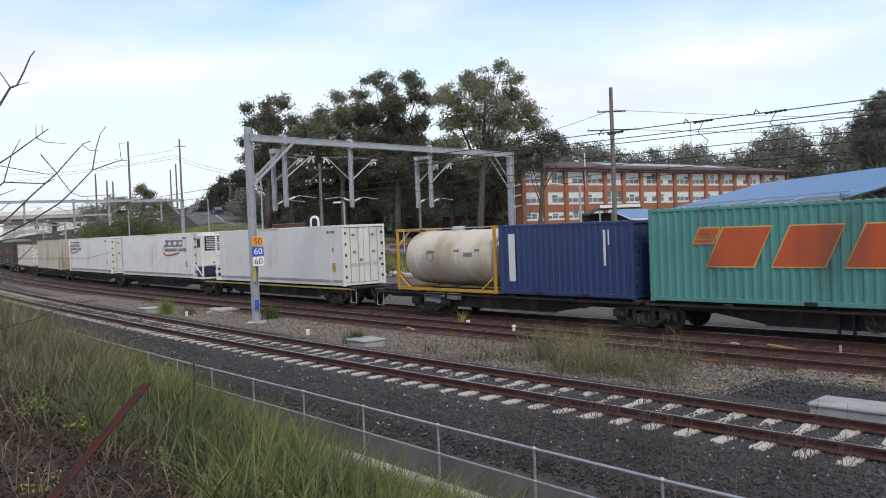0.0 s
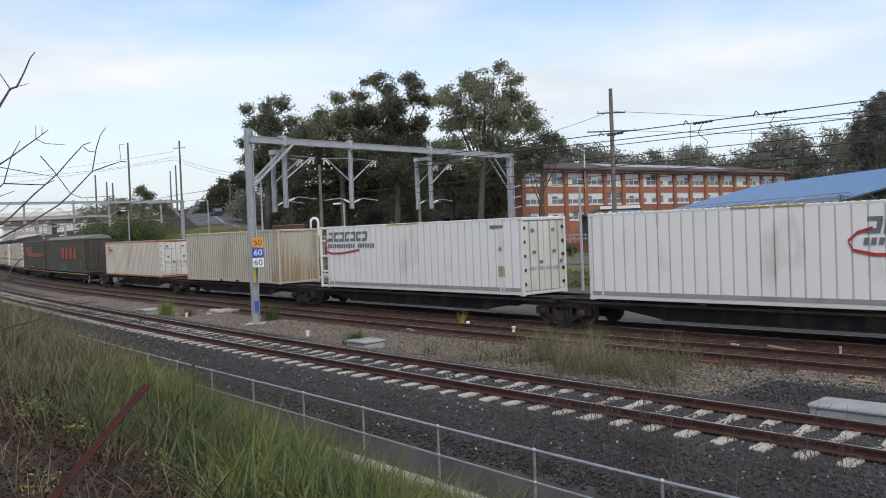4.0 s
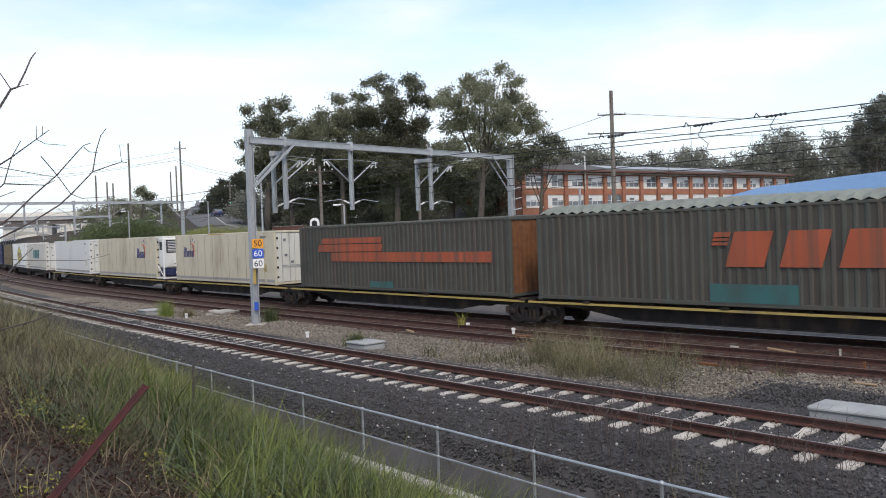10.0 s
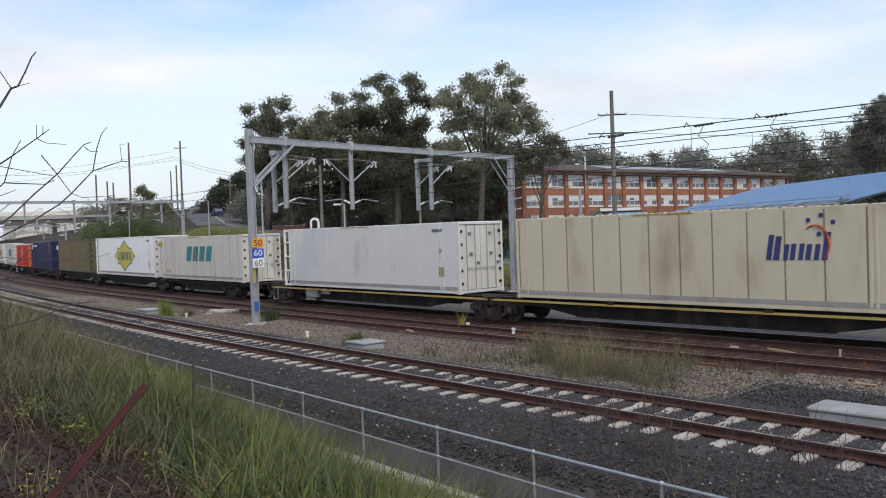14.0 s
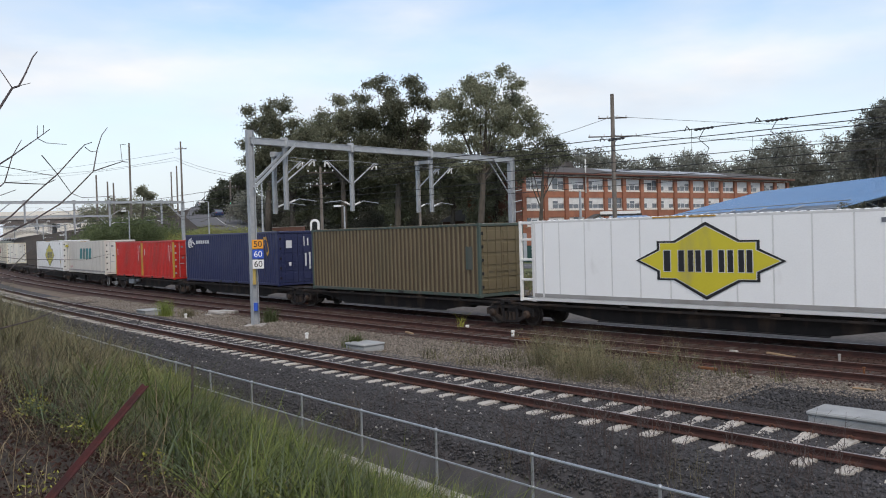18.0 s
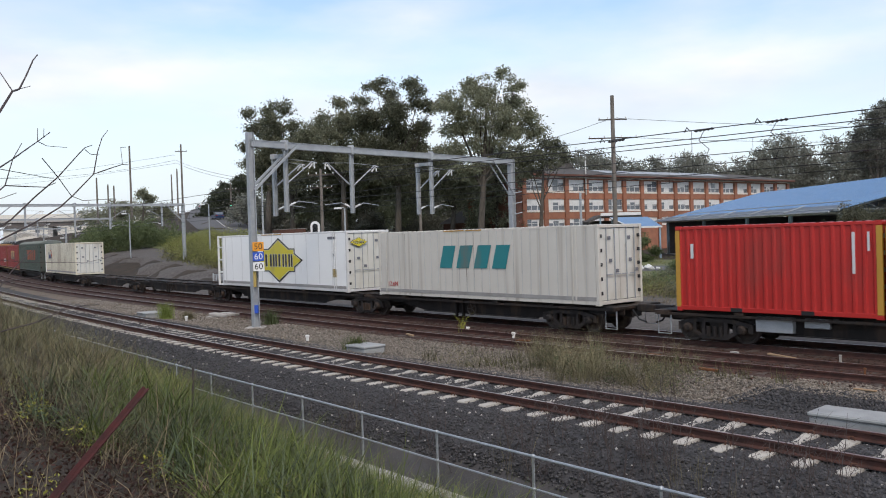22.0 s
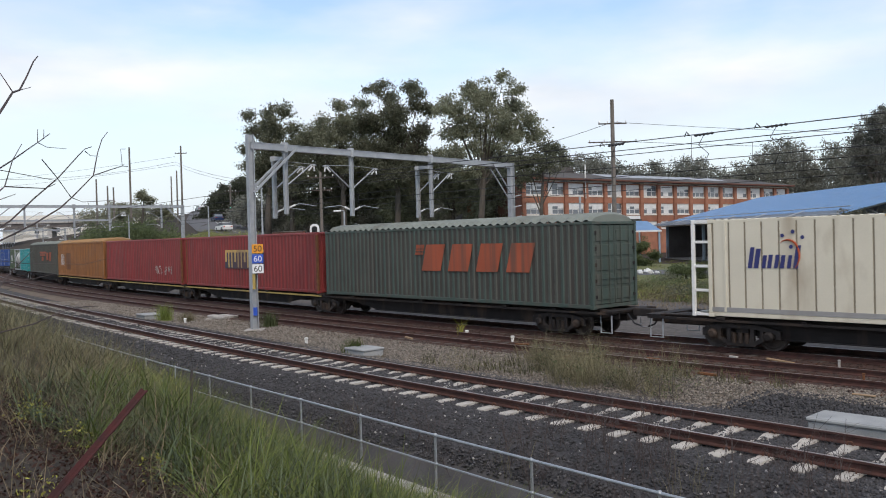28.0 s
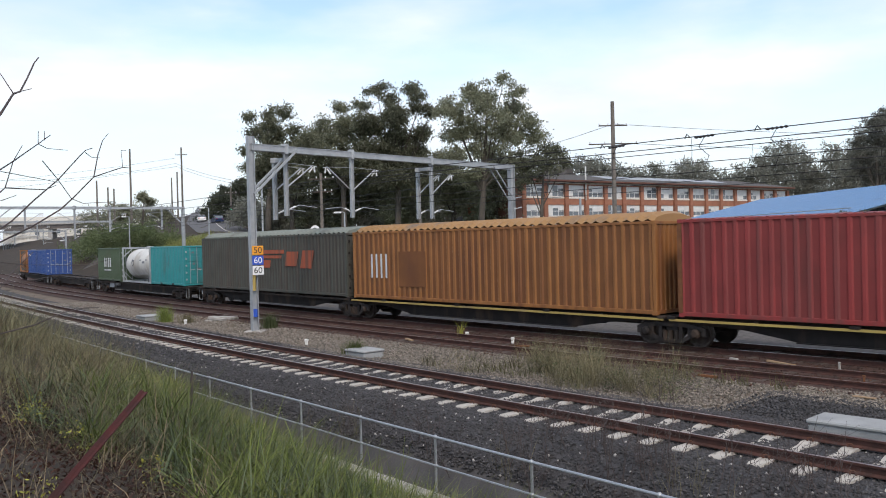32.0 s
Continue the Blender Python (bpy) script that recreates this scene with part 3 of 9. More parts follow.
strip("lawn", -40, 29.9, [-62, -54, -46, -40, -34, -30, -26.5], M_LAWN, 0.02, "green mown lawn before the shelter", "lawn", 2.0)
strip("rusty_ballast", -60, 160, [-1.9, -1, 0, 1, 2, 3, 4, 4.9], M_BALLAST_RUST, 0.03, "rust-brown ballast under the running tracks", "ballast", 1.0)
strip("pale_gravel", -60, 160, [-16.5, -14, -12, -10, -7.5, -6, -5, -4, -2.6, -1.5], M_BALLAST_PALE, 0.006, "pale gravel beyond the running tracks", "gravel", 2.0)


def rail_mesh(name, s0, s1, lat_of, z, mats):
    """A flat-bottom rail swept along the line."""
    prof = [(-0.07, -0.16), (-0.07, -0.145), (-0.012, -0.12), (-0.012, -0.045), (-0.036, -0.035), (-0.036, -0.006), (-0.028, 0), (0.028, 0), (0.036, -0.006), (0.036, -0.035), (0.012, -0.045), (0.012, -0.12), (0.07, -0.145), (0.07, -0.16)]
    S = np.arange(s0, s1 + 0.01, 1.0)
    v, f, mi = [], [], []
    n = len(prof)
    for s in S:
        v += [at(s, lat_of(s) + a, z + b) for a, b in prof]
    for i in range(len(S) - 1):
        for k in range(n):
            f.append((i * n + k, i * n + (k + 1) % n, i * n + n + (k + 1) % n, i * n + n + k))
            mi.append(1 if k == 6 else 0)
    me = bpy.data.meshes.new(name)
    me.from_pydata([tuple(p) for p in v], [], f)
    for m in mats:
        me.materials.append(m)
    me.polygons.foreach_set("material_index", mi)
    me.update()
    return me


def sleeper_shape():
    """Concrete sleeper: waisted, with raised rail seats."""
    sh = Shape()
    st = [(-1.25, 0.105, -0.02), (-1.2, 0.115, 0.0), (-0.55, 0.115, 0.0), (-0.35, 0.095, -0.03), (0.35, 0.095, -0.03), (0.55, 0.115, 0.0), (1.2, 0.115, 0.0), (1.25, 0.105, -0.02)]
    v, f = [], []
    for x, w, z in st:
        v += [(x, -w - 0.02, -0.2), (x, -w, z), (x, w, z), (x, w + 0.02, -0.2)]
    for i in range(len(st) - 1):
        f += [(i * 4 + k, i * 4 + 4 + k, i * 4 + 4 + (k + 1) % 4, i * 4 + (k + 1) % 4) for k in range(4)]
    f += [(0, 1, 2, 3), (31, 30, 29, 28)]
    return sh.add(v, f)


def make_near_track():
    track = thing("near_track", "track with rust-brown rails on pale concrete sleepers", "railway track", kind="structure")
    for side in (-1, 1):
        part("rail", rail_mesh("rail", -30, 120, lambda s: near_lat(s) + side * 0.7525, 0.0, (M_RAIL, M_RAILTOP)), None, track, "rusty steel rail")
    me, clip = sleeper_shape().mesh("sleeper", M_SLEEPER), Shape()
    for side in (-0.7525, 0.7525):
        for k in (-0.11, 0.11):
            clip.tube([(side + k, -0.05, 0.0), (side + k * 0.9, -0.045, 0.05), (side + k * 0.75, 0.0, 0.055), (side + k * 1.0, 0.05, 0.03), (side + k * 1.15, 0.05, 0.0)], 0.014, 5)
    clip_me = clip.mesh("rail_clip", M_CLIP)
    s = -9.0
    while s < 75:
        lat = near_lat(s)
        p = at(s, lat, -0.165 + random.uniform(-0.012, 0.012))
        h = heading(s) + math.pi / 2 + math.radians(-1.8) + random.uniform(-0.012, 0.012)
        sl = part("sleeper", me, None, track, m=Matrix.Translation(p) @ Matrix.Rotation(h, 4, "Z"))
        if s < 30:
            part("rail_clip", clip_me, None, sl, m=pose(0, 0, 0))
        s += 0.644
    return track


make_near_track()


def make_running_track(name, lat, z, label):
    track = thing(name, label, "railway track", kind="structure")
    for side in (-1, 1):
        part("rail", rail_mesh("rail", -50, 160, lambda s: lat + side * 0.7525, z, (M_RAIL, M_RAILTOP)), None, track, "rusty steel rail with a worn bright top")
    me = Shape().box(-1.22, -0.12, -0.12, 1.22, 0.12, 0.0, bevel=0.015).mesh("timber_sleeper", M_TIMBER)
    s = -14.0
    while s < 90:
        part("timber_sleeper", me, None, track, m=Matrix.Translation(at(s, lat, z - 0.145 + random.uniform(-0.02, 0.005))) @ Matrix.Rotation(heading(s) + math.pi / 2, 4, "Z"))
        s += 0.66 if s < 40 else 1.32
    return track


make_running_track("middle_track", 3.4, FAR_RAIL, "rusty track on dark sleepers in brown ballast")
make_running_track("train_track", 0.0, FAR_RAIL, "track under the freight train")

# ---- the freight train ----
# Its own frame: x back along the train, y towards the camera, z up. Edges are stations at 16 s.
DECK = 0.945
MOVERS = []


def gone(t):
    """Metres run since 16 s."""
    k = t - 16.0
    return 12.459 * k + 0.0332 * k * k - 0.000117 * k ** 3


def on_line(s, z):
    return Matrix.Translation(at(s, 0.0, z)) @ Matrix.Rotation(heading(s), 4, "Z")


def ride(ob, e, z):
    MOVERS.append((ob, e, z))
    ob.matrix_basis = on_line(e, z)
    return ob


def face(x, z, y):
    """A place on the side towards the camera, with its own x to the viewer's right and y up."""
    return Matrix(((-1, 0, 0, x), (0, 0, 1, y), (0, 1, 0, z), (0, 0, 0, 1)))


def front_face(y, z, x):
    """A place on the leading end, which looks along -x; its own x runs to the viewer's right."""
    return Matrix(((0, 0, -1, x), (-1, 0, 0, y), (0, 1, 0, z), (0, 0, 0, 1)))


def wave(length, pitch, depth, style="wave"):
    """The outline of a pressed sheet: (along, out) pairs."""
    n = max(1, round(length / pitch))
    p, out = length / n, []
    for i in range(n):
        a = i * p
        if style == "wave":
            out += [(a, 0), (a + 0.24 * p, 0), (a + 0.37 * p, -depth), (a + 0.87 * p, -depth)]
        elif style == "groove":
            out += [(a, 0), (a + p - 0.05, 0), (a + p - 0.043, -depth), (a + p - 0.007, -depth)]
        else:
            out += [(a, -depth), (a + 0.90 * p, -depth), (a + 0.92 * p, 0), (a + 0.98 * p, 0)]
    out.append((length, 0 if style != "rib" else -depth))
    return out


def sheet(outline, height, m, back=-0.05):
    """A pressed sheet with a flat back: outline along x and out along y, height along z."""
    sh = Shape()
    k = len(outline)
    v = []
    for z in (0, height):
        v += [m @ Vector((a, b, z)) for a, b in outline] + [m @ Vector((a, back, z)) for a, b in outline]
    f = []
    for i in range(k - 1):
        f.append((i, i + 1, 2 * k + i + 1, 2 * k + i))
        f.append((k + i + 1, k + i, 3 * k + i, 3 * k + i + 1))
        f.append((2 * k + i, 2 * k + i + 1, 3 * k + i + 1, 3 * k + i))
        f.append((i + 1, i, k + i, k + i + 1))
    f += [(0, 2 * k, 3 * k, k), (k - 1, 2 * k - 1, 4 * k - 1, 3 * k - 1)]
    return sh.add(v, f)


W2 = 1.219  # half a container's width


def casting(parent, L, H, mat):
    me = Shape().box(-0.089, -0.081, -0.059, 0.089, 0.081, 0.059, bevel=0.008).mesh("corner_casting", mat)
    for x in (-L / 2 + 0.089, L / 2 - 0.089):
        for y in (-W2 + 0.081, W2 - 0.081):
            for z in (0.059, H - 0.059):
                part("corner_casting", me, None, parent, m=pose(x, y, z))


def frame_parts(parent, L, H, mat, x0=None, x1=None, label=""):
    """Corner posts and rails round a container's box."""
    x0, x1 = (-L / 2 if x0 is None else x0), (L / 2 if x1 is None else x1)
    post = Shape().box(0, -0.06, 0.12, 0.13, 0.06, H - 0.12, bevel=0.012).mesh("corner_post", mat)
    for x in (x0 + 0.005, x1 - 0.135):
        for y in (-W2 + 0.065, W2 - 0.065):
            part("corner_post", post, None, parent, label, m=pose(x, y, 0))
    for y in (-W2 + 0.045, W2 - 0.045):
        part("bottom_rail", Shape().box(x0 + 0.13, y - 0.04, 0.03, x1 - 0.13, y + 0.04, 0.16, bevel=0.01), mat, parent, label)
        part("top_rail", Shape().box(x0 + 0.13, y - 0.035, H - 0.11, x1 - 0.13, y + 0.035, H - 0.02, bevel=0.012), mat, parent, label)
    for x in (x0 + 0.06, x1 - 0.06):
        part("end_rail", Shape().box(x - 0.05, -W2 + 0.12, 0.03, x + 0.05, W2 - 0.12, 0.15, bevel=0.01), mat, parent, label)
        part("end_rail", Shape().box(x - 0.05, -W2 + 0.12, H - 0.12, x + 0.05, W2 - 0.12, H - 0.02, bevel=0.01), mat, parent, label)


def doors(parent, x, H, mat, rod_mat, hinge_mat, ribs=True, placards=True):
    """Two door leaves on the leading end, each with locking bars and hinges."""
    for side in (-1, 1):
        y0, y1 = (0.012, W2 - 0.13) if side > 0 else (-W2 + 0.13, -0.012)
        sh = Shape().box(x + 0.02, y0, 0.17, x + 0.07, y1, H - 0.14, bevel=0.008)
        if ribs:
            n = 5
            for i in range(n):
                z0 = 0.26 + i * (H - 0.5) / n
                sh.box(x - 0.008, y0 + 0.08, z0 + 0.05, x + 0.03, y1 - 0.08, z0 + (H - 0.5) / n - 0.06, bevel=0.012)
        leaf = part("door", sh, mat, parent)
        for k in (0.3, 0.72):
            y = y0 + (y1 - y0) * k
            part("locking_bar", Shape().tube([(x - 0.03, y, 0.14), (x - 0.03, y, H - 0.1)], 0.02, 8), rod_mat, leaf)
            part("door_handle", Shape().box(x - 0.055, y - 0.02 if side < 0 else y - 0.3, 1.02, x - 0.035, y + 0.3 if side < 0 else y + 0.02, 1.06), rod_mat, leaf)
        yh = y1 if side > 0 else y0
        for z in np.linspace(0.42, H - 0.4, 5):
            part("hinge", Shape().box(x - 0.02, yh - 0.10 if side > 0 else yh - 0.02, z - 0.06, x + 0.03, yh + 0.02 if side > 0 else yh + 0.10, z + 0.06, bevel=0.008), hinge_mat, leaf)
        for k, z in ((0.5, H * 0.55), (0.15, H * 0.42), (0.55, H * 0.83)) if placards else ():
            yy = y0 + (y1 - y0) * k
            part("placard", Shape().box(x - 0.016, yy - 0.08, z - 0.06, x - 0.006, yy + 0.08, z + 0.06), M_DECAL_GREY, leaf)


def box_container(name, label, L, H, mat, pitch=0.278, depth=0.036, style="wave", frame=None, door_mat=None, has_doors=True, hinge=None, roof_mat=None, vault=0.0, fork=True, post_mat=None, recess=None, group="containers on the train"):
    """A freight container standing on z = 0, its middle over the origin."""
    c = thing(name, label, "container", group=group)
    frame = frame or mat
    x0, x1 = -L / 2, L / 2
    for sgn in (1, -1):
        m = Matrix.Translation((0, sgn * (W2 - 0.012), 0.15)) @ (Matrix.Identity(4) if sgn > 0 else Matrix.Rotation(math.pi, 4, "Z"))
        out = wave(L - 0.3, pitch, depth, style)
        me = sheet([(a - (L - 0.3) / 2, b) for a, b in out], H - 0.25, m).mesh("side_panel", mat)
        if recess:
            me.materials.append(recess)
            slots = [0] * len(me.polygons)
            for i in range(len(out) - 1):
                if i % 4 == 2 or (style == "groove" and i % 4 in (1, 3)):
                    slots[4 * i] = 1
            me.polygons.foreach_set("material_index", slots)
        part("side_panel", me, None, c)
    m = Matrix.Translation((x1 - 0.03, 0, 0.15)) @ Matrix.Rotation(-math.pi / 2, 4, "Z")
    part("end_panel", sheet([(a - (2 * W2 - 0.3) / 2, b) for a, b in wave(2 * W2 - 0.3, 0.25, 0.04)], H - 0.28, m), mat, c)
    if has_doors:
        dark = (door_mat or mat) in (M_DKGREEN, M_GRIMEGREEN, M_GRIME, M_NAVY, M_DKBLUE, M_OLIVE)
        doors(c, x0 + 0.03, H, door_mat or mat, (door_mat or mat) if dark else M_GALV, M_DARKSTEEL if dark else hinge or M_GALV, ribs=style == "wave", placards=not dark)
    else:
        m = Matrix.Translation((x0 + 0.03, 0, 0.15)) @ Matrix.Rotation(math.pi / 2, 4, "Z")
        part("end_panel", sheet([(a - (2 * W2 - 0.3) / 2, b) for a, b in wave(2 * W2 - 0.3, 0.25, 0.04)], H - 0.28, m), door_mat or mat, c)
    rm = roof_mat or mat
    roof = Shape()
    n = max(4, round((L - 0.2) / (0.42 if vault > 0.2 else 0.24)))
    v, f = [], []
    arch = [(-1.15, 0.0), (-0.95, 0.55), (-0.5, 0.92), (0, 1.0), (0.5, 0.92), (0.95, 0.55), (1.15, 0.0)]
    k = len(arch)
    for i in range(2 * n + 1):
        x = x0 + 0.1 + (L - 0.2) * i / (2 * n)
        dz = (0.085 if vault > 0.2 else 0.03) if i % 2 else 0.0
        v += [(x, y, H - 0.03 + dz + vault * a) for y, a in arch]
    for i in range(2 * n):
        f += [(i * k + j, i * k + k + j, i * k + k + j + 1, i * k + j + 1) for j in range(k - 1)]
    b0 = len(v)
    v += [(x0 + 0.1, -1.15, H - 0.08), (x1 - 0.1, -1.15, H - 0.08), (x1 - 0.1, 1.15, H - 0.08), (x0 + 0.1, 1.15, H - 0.08)]
    e = 2 * n * k
    f += [(b0 + 3, b0 + 2, b0 + 1, b0), (b0,) + tuple(range(0, k)) + (b0 + 3,), (b0 + 2,) + tuple(reversed(range(e, e + k))) + (b0 + 1,)]
    part("roof", roof.add(v, f), rm, c)
    part("underframe", Shape().box(x0 + 0.12, -W2 + 0.1, 0.04, x1 - 0.12, W2 - 0.1, 0.13), M_DARKSTEEL, c)
    frame_parts(c, L, H, frame)
    casting(c, L, H, frame)
    if post_mat:
        for x in (x0 + 0.005, x1 - 0.135):
            part("painted_post", Shape().box(x - 0.004, W2 - 0.1, 0.13, x + 0.139, W2 + 0.004, H - 0.13), post_mat, c)
    if fork and L < 13:
        for x in (-1.05, 1.05):
            part("fork_pocket", Shape().box(x - 0.18, W2 - 0.06, 0.035, x + 0.18, W2 + 0.003, 0.15), M_BLACK, c)
    return c


def open_frame(parent, x0, x1, H, mat):
    """The open end bay of an insulated container, with rungs."""
    for y in (-W2 + 0.06, W2 - 0.06):
        x = x0 if abs(x0) > abs(x1) else x1
        xi = x1 if abs(x0) > abs(x1) else x0
        part("bay_post", Shape().box(x - 0.05, y - 0.05, 0.0, x + 0.05, y + 0.05, H, bevel=0.01), mat, parent)
        for z in (0.06, H * 0.27, H * 0.52, H * 0.77, H - 0.06):
            part("rung", Shape().box(min(x, xi), y - 0.035, z - 0.04, max(x, xi), y + 0.035, z + 0.04, bevel=0.008), mat, parent)
    for z in (0.06, H - 0.06):
        part("cross_rail", Shape().box(x - 0.04, -W2 + 0.1, z - 0.05, x + 0.04, W2 - 0.1, z + 0.05), mat, parent)


def reefer_unit(parent, x, H, mat):
    """A refrigeration unit on the leading end: white cowl, dark grille and a dark base, in a guard frame."""
    unit = part("cooling_unit", Shape().box(x - 0.95, -1.02, 0.72, x - 0.02, 1.02, H - 0.12, bevel=0.09), M_WHITE, parent, "white cooling unit")
    part("grille", Shape().box(x - 0.965, -0.82, H - 1.16, x - 0.93, 0.82, H - 0.26, bevel=0.02), M_BLACK, unit)
    for i in range(7):
        z = H - 1.06 + i * 0.11
        part("slat", Shape().box(x - 0.985, -0.72, z, x - 0.96, 0.72, z + 0.05), M_REEFER_GREY, unit)
    part("side_vent", Shape().box(x - 0.72, 1.0, H - 0.95, x - 0.25, 1.028, H - 0.4, bevel=0.01), M_BLACK, unit)
    for z in (0.95, H - 1.15):
        part("latch", Shape().box(x - 0.972, 0.2, z, x - 0.945, 0.3, z + 0.09), M_DECAL_GREY, unit)
    part("fuel_tank", Shape().box(x - 0.97, -1.0, 0.16, x - 0.05, 1.0, 0.66, bevel=0.05), M_NAVY, parent, "dark underslung tank")
    part("plate", Shape().box(x - 0.985, -0.3, 0.32, x - 0.965, 0.2, 0.5), M_WHITE, parent)
    for y in (-W2 + 0.06, W2 - 0.06):
        part("guard_post", Shape().box(x - 1.42, y - 0.045, 0, x - 1.33, y + 0.045, H), mat, parent)
        for z in (0.06, H - 0.06):
            part("guard_rail", Shape().box(x - 1.4, y - 0.04, z - 0.045, x, y + 0.04, z + 0.045), mat, parent)
        part("brace", Shape().tube([(x - 1.36, y, 0.1), (x - 0.1, y, 0.95)], 0.03, 6), mat, parent)
    for z in (0.06, H - 0.06):
        part("cross_rail", Shape().box(x - 1.42, -W2 + 0.1, z - 0.045, x - 1.33, W2 - 0.1, z + 0.045), mat, parent)


def bars(parent, mat, x, z, y, spans, slant=0.0, name="marking", label=""):
    """Plain shapes painted on the side: (left, bottom, right, top) round a point."""
    for a, b, c, d in spans:
        part(name, Shape().slab([(a + slant * b, b), (c + slant * b, b), (c + slant * d, d), (a + slant * d, d)], 0.004, face(x, z, y)), mat, parent, label)


def tank_container(name, label, frame_mat, tank_mat, L=6.058, H=2.59, R=1.12):
    c = thing(name, label, "tank container", group="containers on the train")
    b = 0.10
    for x in (-L / 2 + b / 2, L / 2 - b / 2):
        for y in (-W2 + b / 2, W2 - b / 2):
            part("corner_post", Shape().box(x - b / 2, y - b / 2, 0.1, x + b / 2, y + b / 2, H - 0.1, bevel=0.01), frame_mat, c)
        for z in (0.06, H - 0.06):
            part("end_rail", Shape().box(x - b / 2, -W2 + b, z - 0.06, x + b / 2, W2 - b, z + 0.06), frame_mat, c)
        for sy in (-1, 1):
            for z0, z1 in ((0.1, 0.75), (H - 0.1, H - 0.7)):
                part("end_brace", Shape().tube([(x, sy * (W2 - 0.75), z0), (x, sy * (W2 - b), z1)], 0.035, 6), frame_mat, c)
    for y in (-W2 + b / 2, W2 - b / 2):
        for z in (0.07,):
            part("side_rail", Shape().box(-L / 2 + b, y - 0.045, z - 0.06, L / 2 - b, y + 0.045, z + 0.06), frame_mat, c)
        for sx in (-1, 1):
            part("side_brace", Shape().tube([(sx * (L / 2 - 0.1), y, 0.62), (sx * (L / 2 - 0.85), y, 0.1)], 0.04, 6), frame_mat, c)
    casting(c, L, H, frame_mat)
    zc = 0.22 + R
    prof = [(0.0, -L / 2 + 0.12), (R * 0.45, -L / 2 + 0.16), (R * 0.78, -L / 2 + 0.28), (R * 0.95, -L / 2 + 0.45), (R, -L / 2 + 0.68)]
    prof = prof + [(r, -h) for r, h in reversed(prof)]
    tank = part("tank", Shape().lathe(prof, 36, Matrix.Translation((0, 0, zc)) @ Matrix.Rotation(math.pi / 2, 4, "Y")), tank_mat, c, smooth=True)
    for x in (-1.9, -0.65, 0.65, 1.9):
        part("band", Shape().lathe([(R, x - 0.035), (R + 0.012, x - 0.03), (R + 0.012, x + 0.03), (R, x + 0.035)], 36, Matrix.Translation((0, 0, zc)) @ Matrix.Rotation(math.pi / 2, 4, "Y")), tank_mat, tank, smooth=False)
    part("manhole", Shape().lathe([(0.3, 0), (0.3, 0.14), (0.24, 0.2), (0, 0.21)], 16, pose(0.3, 0, zc + R - 0.04)), M_GALV, tank)
    part("walkway", Shape().box(-L / 2 + 0.1, -0.35, H - 0.06, L / 2 - 0.1, -0.05, H - 0.02), M_GALV, c)
    for a, zz, w, h in ((-0.9, 0.25, 0.5, 0.12), (0.7, 0.3, 0.35, 0.1), (1.4, 0.15, 0.5, 0.16), (1.9, 0.32, 0.3, 0.1)):
        ang = math.asin(zz / R)
        m = Matrix.Translation((-a, math.cos(ang) * (R + 0.014), zc + zz)) @ Matrix.Rotation(-0.0, 4, "X") @ face(0, 0, 0) @ Matrix.Rotation(-ang, 4, "X")
        part("marking", Shape().slab([(-w / 2, -h / 2), (w / 2, -h / 2), (w / 2, h / 2), (-w / 2, h / 2)], 0.004, m), M_DECAL_GREY, tank)
    m = face(0.9, zc + 0.1, R + 0.012)
    ring = [(0.26, 0), (0, 0.26), (-0.26, 0), (0, -0.26)]
    for i in range(4):
        (ax, ay), (bx, by) = ring[i], ring[(i + 1) % 4]
        part("diamond_edge", Shape().tube([m @ Vector((ax, ay, 0.0)), m @ Vector((bx, by, 0.0))], 0.014, 5), M_DECAL_GREY, tank)
    return c


